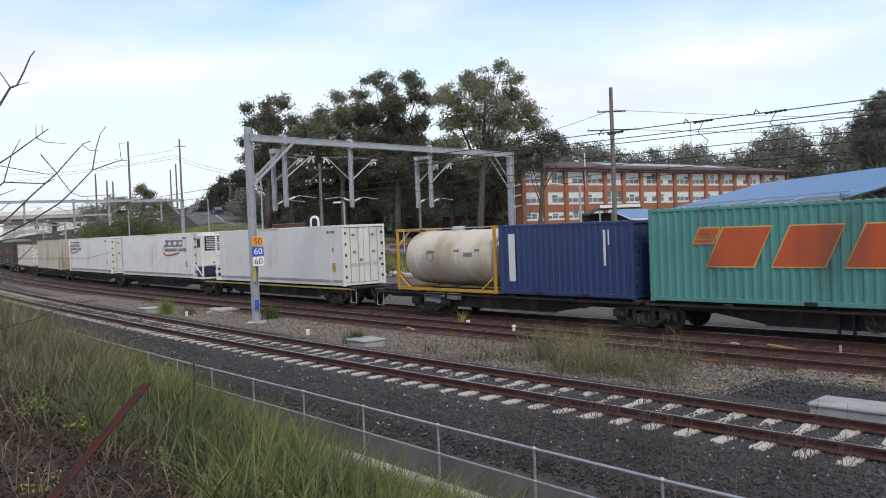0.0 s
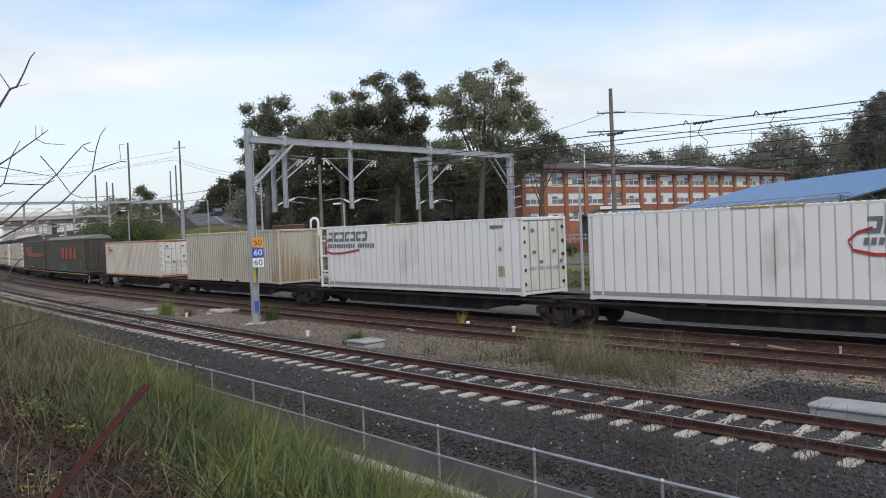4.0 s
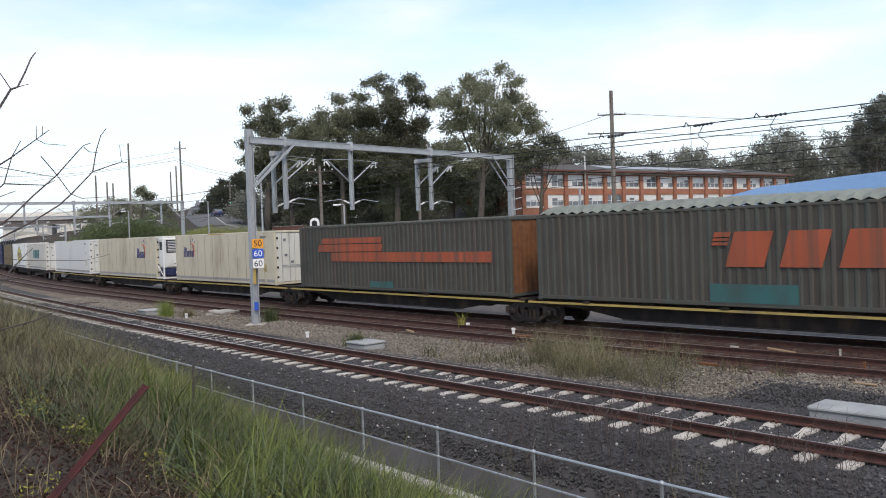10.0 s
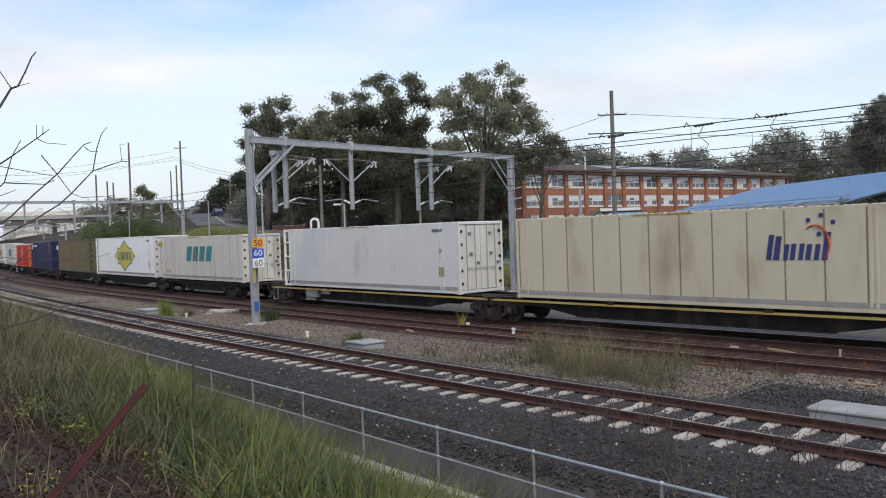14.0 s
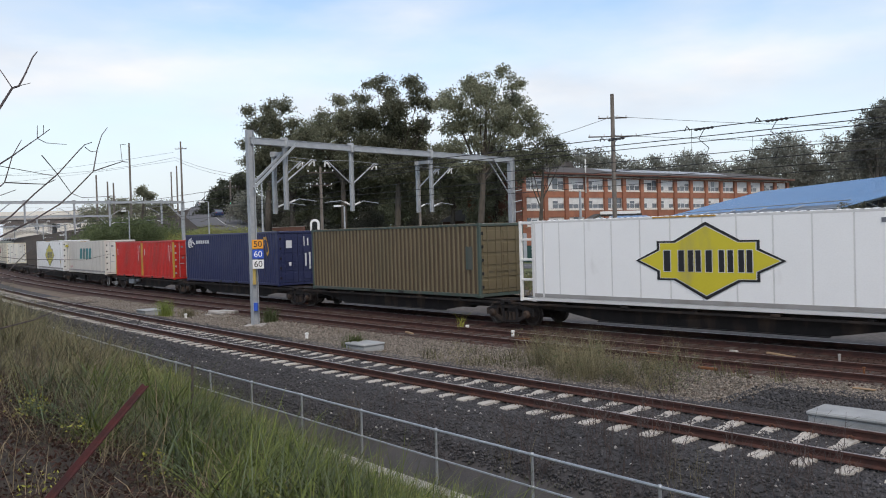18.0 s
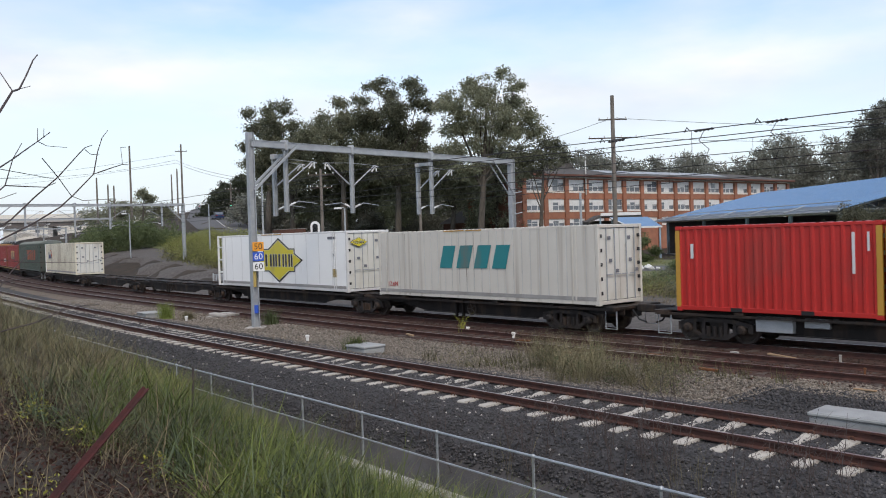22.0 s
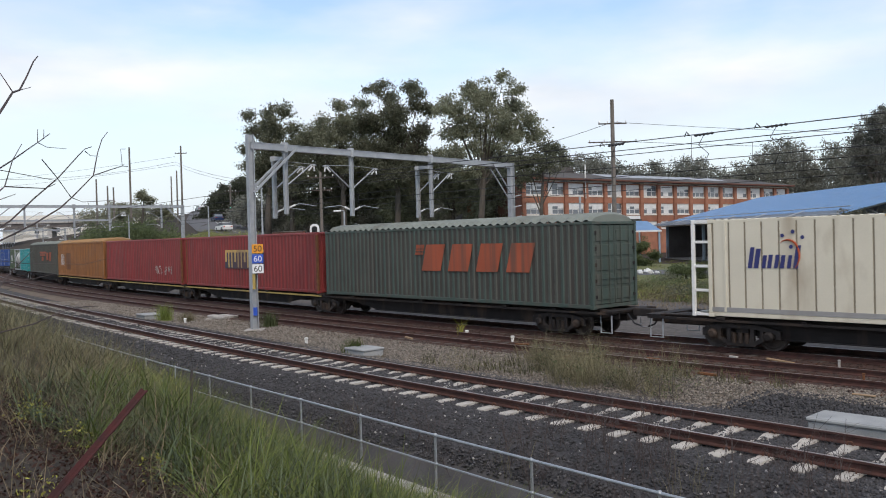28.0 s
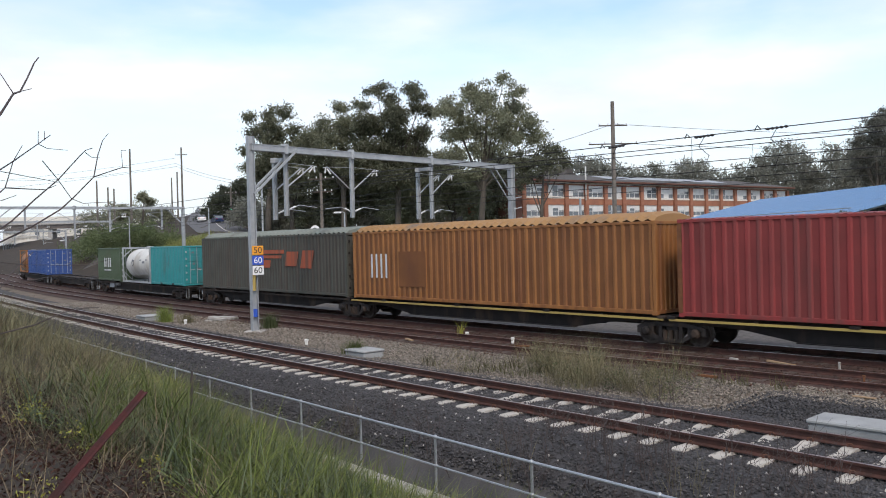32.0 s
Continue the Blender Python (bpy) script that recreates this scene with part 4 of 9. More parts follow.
# -- wagons --
def bogie_parts(parent, x):
    bg = part("bogie", Shape().box(x - 0.22, -0.95, 0.42, x + 0.22, 0.95, 0.66, bevel=0.03), M_BOGIE, parent)
    side = [((-1.12, 0.56), (-0.5, 0.68), 0.13), ((-0.55, 0.68), (0.55, 0.68), 0.13), ((0.5, 0.68), (1.12, 0.56), 0.13), ((-1.0, 0.5), (-0.42, 0.2), 0.12), ((-0.46, 0.18), (0.46, 0.18), 0.13), ((0.42, 0.2), (1.0, 0.5), 0.12), ((-0.36, 0.2), (-0.36, 0.68), 0.12), ((0.36, 0.2), (0.36, 0.68), 0.12), ((-1.14, 0.6), (-1.14, 0.36), 0.14), ((1.14, 0.6), (1.14, 0.36), 0.14), ((-0.66, 0.6), (-0.66, 0.38), 0.1), ((0.66, 0.6), (0.66, 0.38), 0.1)]
    for sy in (1, -1):
        sh = Shape()
        for (ax, az), (bx, bz), t in side:
            u = Vector((bx - ax, 0, bz - az)).normalized()
            n = Vector((-u.z, 0, u.x))
            v = [Vector((x + px, sy * 1.0 + q, pz)) + n * k * t / 2 for px, pz in ((ax, az), (bx, bz)) for q, k in ((-0.06, -1), (0.06, -1), (0.06, 1), (-0.06, 1))]
            sh.add(v, [(3, 2, 1, 0), (4, 5, 6, 7), (0, 1, 5, 4), (1, 2, 6, 5), (2, 3, 7, 6), (3, 0, 4, 7)])
        part("side_frame", sh, M_BOGIE, bg)
        for k in (-0.2, 0.0, 0.2):
            part("spring", Shape().tube([(x + k, sy * 0.99 + sy * 0.05, 0.2), (x + k, sy * 0.99 + sy * 0.05, 0.5)], 0.075, 8), M_DARKSTEEL, bg)
        for k in (-0.87, 0.87):
            part("axle_box", Shape().lathe([(0.12, -0.02), (0.15, 0.02), (0.15, 0.10), (0.09, 0.16), (0, 0.165)], 12, Matrix.Translation((x + k, sy * 1.02, 0.43)) @ Matrix.Rotation(-sy * math.pi / 2, 4, "X")), M_DARKSTEEL, bg)
    for k in (-0.87, 0.87):
        for sy in (1, -1):
            part("wheel", Shape().lathe([(0.0, -0.06), (0.08, -0.06), (0.12, -0.02), (0.36, -0.03), (0.43, -0.065), (0.455, -0.065), (0.455, -0.035), (0.43, -0.02), (0.43, 0.065), (0.38, 0.065), (0.34, 0.03), (0.12, 0.05), (0.08, 0.09), (0, 0.09)], 20, Matrix.Translation((x + k, sy * 0.7525, 0.43)) @ Matrix.Rotation(-sy * math.pi / 2, 4, "X")), M_WHEEL, bg)
        part("axle", Shape().tube([(x + k, -0.72, 0.43), (x + k, 0.72, 0.43)], 0.075, 8), M_DARKSTEEL, bg)


def wagon(e0, e1, bogies, couplers=(), handbrake=False, yellow=False, gear=False):
    """A skeletal container wagon from station e0 (front) to e1 (back), with bogies at the given stations."""
    mid, L = (e0 + e1) / 2, e1 - e0
    w = thing("container_wagon", "grimy black skeletal container wagon on cast bogies", "railway wagon", group="wagons of the train")
    a, b = -L / 2, L / 2
    tip = 2.4
    out = [(a, 0.92), (b, 0.92), (b, 0.66), (b - tip * 0.7, 0.66), (b - tip, 0.6), (b - tip - 1.5, 0.36), (a + tip + 1.5, 0.36), (a + tip, 0.6), (a + tip * 0.7, 0.66), (a, 0.66)]
    for y in (0.78, -0.86):
        part("side_sill", Shape().slab([(-p, q) for p, q in out], 0.05, face(0, 0, y)), M_DARKSTEEL, w)
        part("top_flange", Shape().box(a, y - 0.12, 0.905, b, y + 0.16, 0.935), M_DARKSTEEL, w)
        part("bottom_flange", Shape().box(a + tip + 1.5, y - 0.06, 0.33, b - tip - 1.5, y + 0.12, 0.36), M_DARKSTEEL, w)
    for y in (-1.17, 1.17):
        part("side_rail", Shape().box(a + 0.05, y - 0.03, 0.80, b - 0.05, y + 0.03, 0.87), M_YELLOWEDGE if yellow else M_DARKSTEEL, w)
    part("centre_sill", Shape().box(a + 0.1, -0.28, 0.55, b - 0.1, 0.28, 0.9), M_DARKSTEEL, w)
    n = max(3, round(L / 2.6))
    for i in range(n + 1):
        x = a + 0.12 + (L - 0.24) * i / n
        part("cross_bearer", Shape().box(x - 0.08, -1.16, 0.8, x + 0.08, 1.16, 0.925, bevel=0.01), M_DARKSTEEL, w)
        if i % 2 == 0:
            for y in (-1.13, 1.13):
                part("corner_pad", Shape().box(x - 0.14, y - 0.09, 0.86, x + 0.14, y + 0.09, 0.943, bevel=0.01), M_DARKSTEEL, w)
    for e in bogies:
        bogie_parts(w, e - mid)
    for sgn in couplers:
        x = sgn * L / 2
        part("coupler", Shape().box(min(x, x + sgn * 0.75), -0.12, 0.72, max(x, x + sgn * 0.75), 0.12, 0.98, bevel=0.03), M_BOGIE, w)
        part("brake_hose", Shape().tube([(x, 0.35, 0.8), (x + sgn * 0.25, 0.35, 0.5), (x + sgn * 0.5, 0.3, 0.42)], 0.03, 6), M_BLACK, w)
        part("end_platform", Shape().box(min(x, x - sgn * 0.5), -1.2, 0.86, max(x, x - sgn * 0.5), 1.2, 0.93), M_DARKSTEEL, w)
        for y in (-1.1, 1.1):
            part("step", Shape().tube([(x - sgn * 0.1, y, 0.86), (x - sgn * 0.1, y, 0.2), (x - sgn * 0.55, y, 0.2), (x - sgn * 0.55, y, 0.86)], 0.025, 6), M_GALV, w)
    if handbrake:
        c = Vector((0.15, 0.98, 0.56))
        wheel = part("handbrake_wheel", Shape().tube([c + Vector((0.24 * math.cos(k * math.pi / 9), 0, 0.24 * math.sin(k * math.pi / 9))) for k in range(19)], 0.025, 6, False), M_WHEEL, w)
        for k in range(5):
            an = k * 2 * math.pi / 5
            part("spoke", Shape().tube([c, c + Vector((0.24 * math.cos(an), 0, 0.24 * math.sin(an)))], 0.018, 5), M_WHEEL, wheel)
        for dx in (0.55, 0.95):
            part("brake_step", Shape().box(c.x + dx - 0.03, 0.86, 0.2, c.x + dx + 0.03, 0.98, 0.9), M_DARKSTEEL, w)
    if gear:
        part("brake_equipment_box", Shape().box(L / 2 - 4.4, 0.85, 0.42, L / 2 - 3.3, 1.06, 0.86, bevel=0.02), M_GALV, w, "grey equipment box")
        part("brake_equipment_box", Shape().box(L / 2 - 5.4, 0.85, 0.6, L / 2 - 4.7, 1.02, 0.86, bevel=0.02), M_GALV, w)
    return ride(w, mid, FAR_RAIL)


def put(c, e0, e1, base=DECK):
    """Sets a container on the train between two stations."""
    return ride(c, (e0 + e1) / 2, FAR_RAIL + base)


def slant_mark(c, mat, xc, zc, w, h, slant=0.28, y=W2 + 0.002, speed=False, edge=None):
    """A leaning mark in plain shapes: streaks along the top, and four alike leaning blocks."""
    m = face(xc, zc - h / 2, y)
    lean = lambda a, b, z0, z1: [(a + slant * z0, z0), (b + slant * z0, z0), (b + slant * z1, z1), (a + slant * z1, z1)]
    forms = [lean((-0.44 + 0.235 * k) * w, (-0.27 + 0.235 * k) * w, 0, h * 0.94) for k in range(4)]
    if speed:
        forms += [lean(-0.53 * w, -0.455 * w, h * z0, h * z1) for z0, z1 in ((0.58, 0.66), (0.70, 0.77), (0.80, 0.94))]
    if edge:
        for out in forms:
            cx, cz = sum(p[0] for p in out) / len(out), sum(p[1] for p in out) / len(out)
            grow = [(px + math.copysign(0.04, px - cx), pz + math.copysign(0.04, pz - cz)) for px, pz in out]
            part("mark_edge", Shape().slab(grow, 0.003, m), edge, c)
    for k, out in enumerate(forms):
        part("mark", Shape().slab(out, 0.004, m @ pose(0, 0, 0.004 + 0.0006 * k)), mat, c)


def script_mark(c, xc, zc, k=1.0, y=W2 + 0.002):
    """A navy word-like row of leaning strokes with a thin orange arc and dots over it."""
    spans = [(-1.0, -0.3, -0.84, 0.45), (-0.78, -0.3, -0.6, 0.4), (-0.48, -0.3, -0.34, 0.16), (-0.28, -0.3, -0.13, 0.18), (-0.03, -0.3, 0.11, 0.18), (0.18, -0.3, 0.33, 0.16), (0.43, -0.3, 0.57, 0.16), (0.65, -0.3, 0.82, 0.5)]
    bars(c, M_DECAL_NAVY, xc, zc, y, [tuple(v * k for v in s) for s in spans], 0.16)
    m = face(xc, zc, y + 0.005)
    arc = [m @ Vector((k * (0.42 + 0.42 * math.cos(a)), k * (0.15 + 0.55 * math.sin(a)), 0)) for a in np.linspace(-0.9, 2.2, 13)]
    part("arc", Shape().tube(arc, [0.012 * k + 0.03 * k * math.sin(math.pi * i / 12) for i in range(13)], 5), M_DECAL_ORANGE, c)
    for dx, dz in ((0.25, 0.85), (0.62, 0.98), (0.95, 0.78), (0.55, 0.45)):
        part("dot", Shape().lathe([(0.07 * k, 0), (0.07 * k, 0.004)], 10, m @ pose(k * dx, k * dz, 0)), M_DECAL_NAVY, c)


def badge_mark(c, xc, zc, k=1.0, y=W2 + 0.002, m=None):
    """A yellow badge, six-pointed by a wide lozenge behind a block, edged in black and white, with black strokes across it."""
    m = m or face(xc, zc, y)
    loz = [(-1.75, 0), (-1.2, 0.36), (-1.2, 0.62), (-0.78, 0.62), (0, 1.2), (0.78, 0.62), (1.2, 0.62), (1.2, 0.36), (1.75, 0), (1.2, -0.36), (1.2, -0.62), (0.78, -0.62), (0, -1.2), (-0.78, -0.62), (-1.2, -0.62), (-1.2, -0.36)]
    for i, (fx, fz, mat, name) in enumerate(((1.45, 1.0, M_BLACK, "badge_edge"), (1.37, 0.91, M_DECAL_WHITE, "badge_line"), (1.345, 0.885, M_DECAL_YELLOW, "badge"))):
        part(name, Shape().slab([(x * k * fx, z * k * fz) for x, z in loz], 0.004, m @ pose(0, 0, 0.003 * i)), mat, c)
    for a, b in ((-1.02, -0.86), (-0.66, -0.52), (-0.42, -0.3), (-0.24, -0.12), (0.0, 0.14), (0.3, 0.42), (0.5, 0.62), (0.74, 0.86), (0.92, 1.04)):
        for g, d, mat, name in ((0.018, 0.009, M_DECAL_WHITE, "bar_edge"), (0.0, 0.012, M_BLACK, "bar")):
            part(name, Shape().slab([((a - g) * k * 1.45, (-0.34 - g) * k), ((b + g) * k * 1.45, (-0.34 - g) * k), ((b + g) * k * 1.45, (0.32 + g) * k), ((a - g) * k * 1.45, (0.32 + g) * k)], 0.002, m @ pose(0, 0, d)), mat, c)


def small_marks(c, L, H, y=W2 + 0.002, mat=M_YELLOWEDGE, end=1):
    """A yellow notice and small plates near the leading end of the side."""
    x = -L / 2 + 1.1
    part("notice", Shape().slab([(-0.16, -0.2), (0.16, -0.2), (0.16, 0.2), (-0.16, 0.2)], 0.004, face(x, 0.9, y)), mat, c)
    part("plate", Shape().slab([(-0.06, -0.09), (0.06, -0.09), (0.06, 0.09), (-0.06, 0.09)], 0.004, face(x + 0.05, 1.75, y)), M_DECAL_GREY, c)
    part("code_bars", Shape().slab([(-0.35, -0.06), (0.35, -0.06), (0.35, 0.06), (-0.35, 0.06)], 0.004, face(x + 0.2, H - 0.32, y)), M_DECAL_GREY, c)


M_KICK = paint("scuffed_grey_strip", (0.33, 0.32, 0.31), 0.85, 0.6, 0.4)


def insulated(name, label, L, H, mat, seam=1.15, door_mat=None, style="groove", depth=0.02, hinge=None):
    joint = M_RIB_CREAM if mat in (M_CREAM, M_CREAM_PALE) else M_SEAL if depth > 0.01 else M_REEFER_GREY
    c = box_container(name, label, L, H, mat, seam, depth, style, M_REEFER_GREY if mat in (M_REEFER, M_REEFER_BRIGHT, M_REEFER_GREY) else mat, door_mat or M_DOORWHITE, True, hinge or M_BLACK, fork=False, recess=joint)
    part("kick_strip", Shape().box(-L / 2 + 0.13, W2 - 0.02, 0.165, L / 2 - 0.13, W2 + 0.004, 0.30), M_KICK, c, "grey kick strip")
    for x in (-L / 2 + 1.0, -L / 2 + 1.16, L / 2 - 0.55):
        part("side_post", Shape().box(x - 0.04, W2 - 0.02, 0.16, x + 0.04, W2 + 0.006, H - 0.1, bevel=0.004), M_REEFER_GREY if mat in (M_REEFER, M_REEFER_BRIGHT, M_REEFER_GREY) else mat, c)
    bars(c, M_YELLOW, 0.4, H - 0.07, W2 + 0.001, [(-1.3, 0, -0.1, 0.045), (0.0, 0, 0.9, 0.045)], name="height_stripe")
    return c


M_PANEL_DARK = paint("grimy_navy_panel", (0.060, 0.055, 0.085), 0.8, 0.7, 0.4, (0.11, 0.045, 0.04))
M_DECAL_FADED = paint("sun_worn_orange_mark", (0.40, 0.095, 0.045), 0.8, 0.75, 0.6, (0.13, 0.07, 0.05), run=(4.5, 4.5, 0.14))


def make_train():
    # teal, blue, tank
    c = box_container("container", "teal corrugated container with a worn orange speed-line mark", 12.3, 2.9, M_TEAL, group="containers on the train")
    slant_mark(c, M_DECAL_ORANGE, 0.35, 1.72, 8.6, 1.2, 0.5, speed=True, edge=M_ORANGE_EDGE)
    small_marks(c, 12.3, 2.9)
    put(c, -196.9, -184.55)
    c = box_container("container", "dark blue corrugated twenty-foot container", 6.058, 2.59, M_DKBLUE)
    bars(c, M_DECAL_WHITE, 2.35, 0.5, W2 + 0.002, [(-0.16, 0, 0.16, 1.75)])
    bars(c, M_DECAL_WHITE, -1.9, 1.1, W2 + 0.002, [(-0.05, 0, 0.05, 1.2), (0.14, 0.7, 0.2, 1.2)])
    put(c, -183.95, -177.9)
    put(tank_container("tank_container", "stained cream tank in a yellow steel frame", M_YELLOW, M_TANK), -177.7, -171.6)
    # insulated white boxes
    L = 13.9
    c = insulated("insulated_container", "white insulated container with smooth panelled sides", L - 0.55, 2.9, M_REEFER_GREY, depth=0.006)
    open_frame(c, L / 2 - 0.28, L / 2 + 0.3, 2.9, M_REEFER)
    small_marks(c, L, 2.9)
    put(c, -167.5, -154.1)
    L = 13.8
    c = insulated("insulated_container", "white ribbed insulated container with red-swept mark and cooling unit", L, 2.9, M_REEFER, 0.42, style="groove", depth=0.015)
    reefer_unit(c, -L / 2, 2.9, M_REEFER)
    swept_mark(c, -L / 2 + 3.3, 1.75)
    small_marks(c, L, 2.9)
    put(c, -150.16, -136.34)
    L = 13.0
    c = insulated("insulated_container", "white ribbed insulated container with red-swept mark and open bay", L, 2.9, M_REEFER, 0.42, style="groove", depth=0.015)
    open_frame(c, L / 2, L / 2 + 0.6, 2.9, M_REEFER)
    swept_mark(c, L / 2 - 1.7, 1.9)
    small_marks(c, L, 2.9)
    put(c, -133.3, -120.3)
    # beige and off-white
    c = box_container("container", "beige corrugated container with rust streaks down its end", 12.19, 2.9, M_BEIGE, has_doors=False, recess=M_BEIGE_SHADED)
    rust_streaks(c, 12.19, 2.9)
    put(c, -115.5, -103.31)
    c = box_container("container", "off-white corrugated container with faint red lettering bars and white doors", 12.19, 2.59, M_PINKWHITE, door_mat=M_DOORWHITE, frame=M_RAILORANGE, recess=M_OFFWHITE_SHADED)
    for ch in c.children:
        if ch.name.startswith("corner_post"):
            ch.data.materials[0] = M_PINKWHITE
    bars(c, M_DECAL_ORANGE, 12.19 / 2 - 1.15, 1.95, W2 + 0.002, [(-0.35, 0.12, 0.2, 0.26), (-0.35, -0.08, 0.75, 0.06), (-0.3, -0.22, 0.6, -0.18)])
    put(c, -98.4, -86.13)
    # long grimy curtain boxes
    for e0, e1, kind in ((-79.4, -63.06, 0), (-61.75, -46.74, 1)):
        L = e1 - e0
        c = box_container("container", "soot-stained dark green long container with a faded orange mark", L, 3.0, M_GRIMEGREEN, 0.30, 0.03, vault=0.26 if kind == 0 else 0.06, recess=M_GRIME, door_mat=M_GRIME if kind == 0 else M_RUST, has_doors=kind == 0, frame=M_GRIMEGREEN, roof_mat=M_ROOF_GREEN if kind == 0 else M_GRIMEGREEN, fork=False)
        if kind == 0:
            slant_mark(c, M_DECAL_FADED, -2.2, 1.75, 7.0, 1.1, 0.3, speed=True)
            bars(c, M_TEAL_FADE, 0.0, 0.15, W2 + 0.001, [(-1.4, 0, 1.3, 0.55)])
            bars(c, M_TEAL_FADE, -7.0, 0.3, W2 + 0.001, [(-0.2, 0, 0.2, 0.8)])
        else:
            bars(c, M_DECAL_FADED, 0.0, 0.0, W2 + 0.001, [(-6.2, 1.76, -1.0, 2.1), (-6.0, 2.14, -1.1, 2.4)], 0.25)
            bars(c, M_DECAL_FADED, 0.0, 0.0, W2 + 0.001, [(-4.6, 1.3, 6.5, 1.72)])
            bars(c, M_TEAL_FADE, 0.5, 0.15, W2 + 0.001, [(-1.0, 0, 0.7, 0.28)])
        put(c, e0, e1)
    # cream insulated pair
    c = insulated("insulated_container", "cream insulated container with navy mark and white doors", 13.6, 2.9, M_CREAM)
    script_mark(c, 13.6 / 2 - 2.3, 1.75, 0.85)
    small_marks(c, 13.6, 2.9)
    put(c, -44.1, -30.5)
    c = insulated("insulated_container", "cream insulated container with navy mark and white cooling unit", 13.6, 2.9, M_CREAM)
    script_mark(c, -13.6 / 2 + 3.0, 1.7, 0.95)
    reefer_unit(c, -6.8, 2.9, M_REEFER)
    put(c, -26.85, -13.25)
    c = insulated("insulated_container", "clean grey-white insulated container with white doors", 13.3, 2.9, M_REEFER_GREY, depth=0.006)
    open_frame(c, 13.3 / 2, 13.3 / 2 + 0.45, 2.9, M_REEFER)
    small_marks(c, 13.3, 2.9)
    put(c, -10.15, 3.2)
    # two pairs: slanting teal mark, then yellow badge
    for e0, e1, f0, f1 in ((8.5, 20.71, 22.2, 35.81), (83.7, 95.96, 98.5, 111.88)):
        c = insulated("insulated_container", "pale grey-cream ribbed container with a slanting teal mark", e1 - e0, 2.75, M_PALE_RIB, 0.42, style="groove", depth=0.018)
        slant_mark(c, M_DECAL_TEAL, 0.1, 1.7, 4.3, 0.95, 0.3)
        lettering("12.6M", 0.28, M_DECAL_RED, c, face((e1 - e0) / 2 - 1.0, 0.5, W2 + 0.003))
        put(c, e0, e1)
        c = insulated("insulated_container", "bright white insulated container with a yellow and black badge", f1 - f0, 2.9, M_REEFER_BRIGHT, depth=0.006)
        badge_mark(c, -0.15, 1.5, 0.98)
        badge_mark(c, 0, 0, 0.2, m=front_face(0.55, 2.35, -(f1 - f0) / 2 - 0.03))
        open_frame(c, (f1 - f0) / 2, (f1 - f0) / 2 + 0.55, 2.9, M_REEFER)
        small_marks(c, f1 - f0, 2.9)
        put(c, f0, f1)
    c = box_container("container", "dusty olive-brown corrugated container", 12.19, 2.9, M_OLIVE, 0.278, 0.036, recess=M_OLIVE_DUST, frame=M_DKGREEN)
    bars(c, M_DKGREEN, -12.19 / 2 + 0.5, 1.3, W2 + 0.001, [(-0.3, -0.2, 0.1, 0.7)])
    put(c, 38.5, 50.71)
    c = box_container("container", "navy corrugated container with a pale horse-like mark and wordless bars", 12.19, 2.9, M_NAVY, frame=M_NAVY)
    horse_mark(c, 12.19 / 2 - 0.9, 2.35)
    bars(c, M_DECAL_WHITE, 12.19 / 2 - 2.6, 2.33, W2 + 0.002, [(-0.95 + i * 0.33, 0, -0.95 + i * 0.33 + 0.24, 0.2) for i in range(6)])
    part("notice", Shape().slab([(-0.35, 0.55), (0.0, 0.6), (0.3, -0.25), (0.05, -0.5)], 0.004, face(-4.85, 2.05, W2 + 0.002)), M_YELLOW, c)
    part("notice", Shape().slab([(-0.26, 0.4), (0.0, 0.45), (0.2, -0.15), (0.02, -0.32)], 0.004, face(-4.85, 2.05, W2 + 0.007)), M_NAVY, c)
    for yy, zz, ww, hh in ((0.55, 2.2, 0.34, 0.4), (-0.35, 2.35, 0.1, 0.5), (-0.6, 2.3, 0.08, 0.4), (-0.45, 1.35, 0.1, 0.7), (-0.7, 1.3, 0.1, 0.9), (0.5, 1.15, 0.14, 0.2)):
        part("door_marking", Shape().slab([(-ww / 2, -hh / 2), (ww / 2, -hh / 2), (ww / 2, hh / 2), (-ww / 2, hh / 2)], 0.004, front_face(yy, zz, -12.19 / 2 + 0.012)), M_DECAL_WHITE, c)
    part("door_marking", Shape().slab([(-0.1, -0.25), (0.1, -0.25), (0.1, 0.25), (-0.1, 0.25)], 0.004, front_face(-0.95, 0.75, -12.19 / 2 + 0.012)), M_YELLOW, c)
    put(c, 54.15, 66.34)
    for e0 in (68.62, 74.74):
        c = box_container("container", "bright red twenty-foot container with yellow end posts", 6.03, 2.59, M_RED, post_mat=M_YELLOW)
        bars(c, M_DECAL_WHITE, -2.3, 1.2, W2 + 0.002, [(-0.04, 0, 0.04, 1.1), (0.35, 0.6, 0.41, 1.1)])
        bars(c, M_DECAL_WHITE, 2.45, 1.6, W2 + 0.002, [(-0.05, 0, 0.05, 0.45)])
        put(c, e0, e0 + 6.03)
    c = insulated("insulated_container", "stained pale cream ribbed container with a navy script mark", 13.4, 2.9, M_CREAM_PALE, 0.5, style="groove", depth=0.018)
    script_mark(c, 13.4 / 2 - 2.1, 1.7, 0.8)
    open_frame(c, 13.4 / 2, 13.4 / 2 + 0.5, 2.9, M_REEFER)
    put(c, 144.4, 157.8)
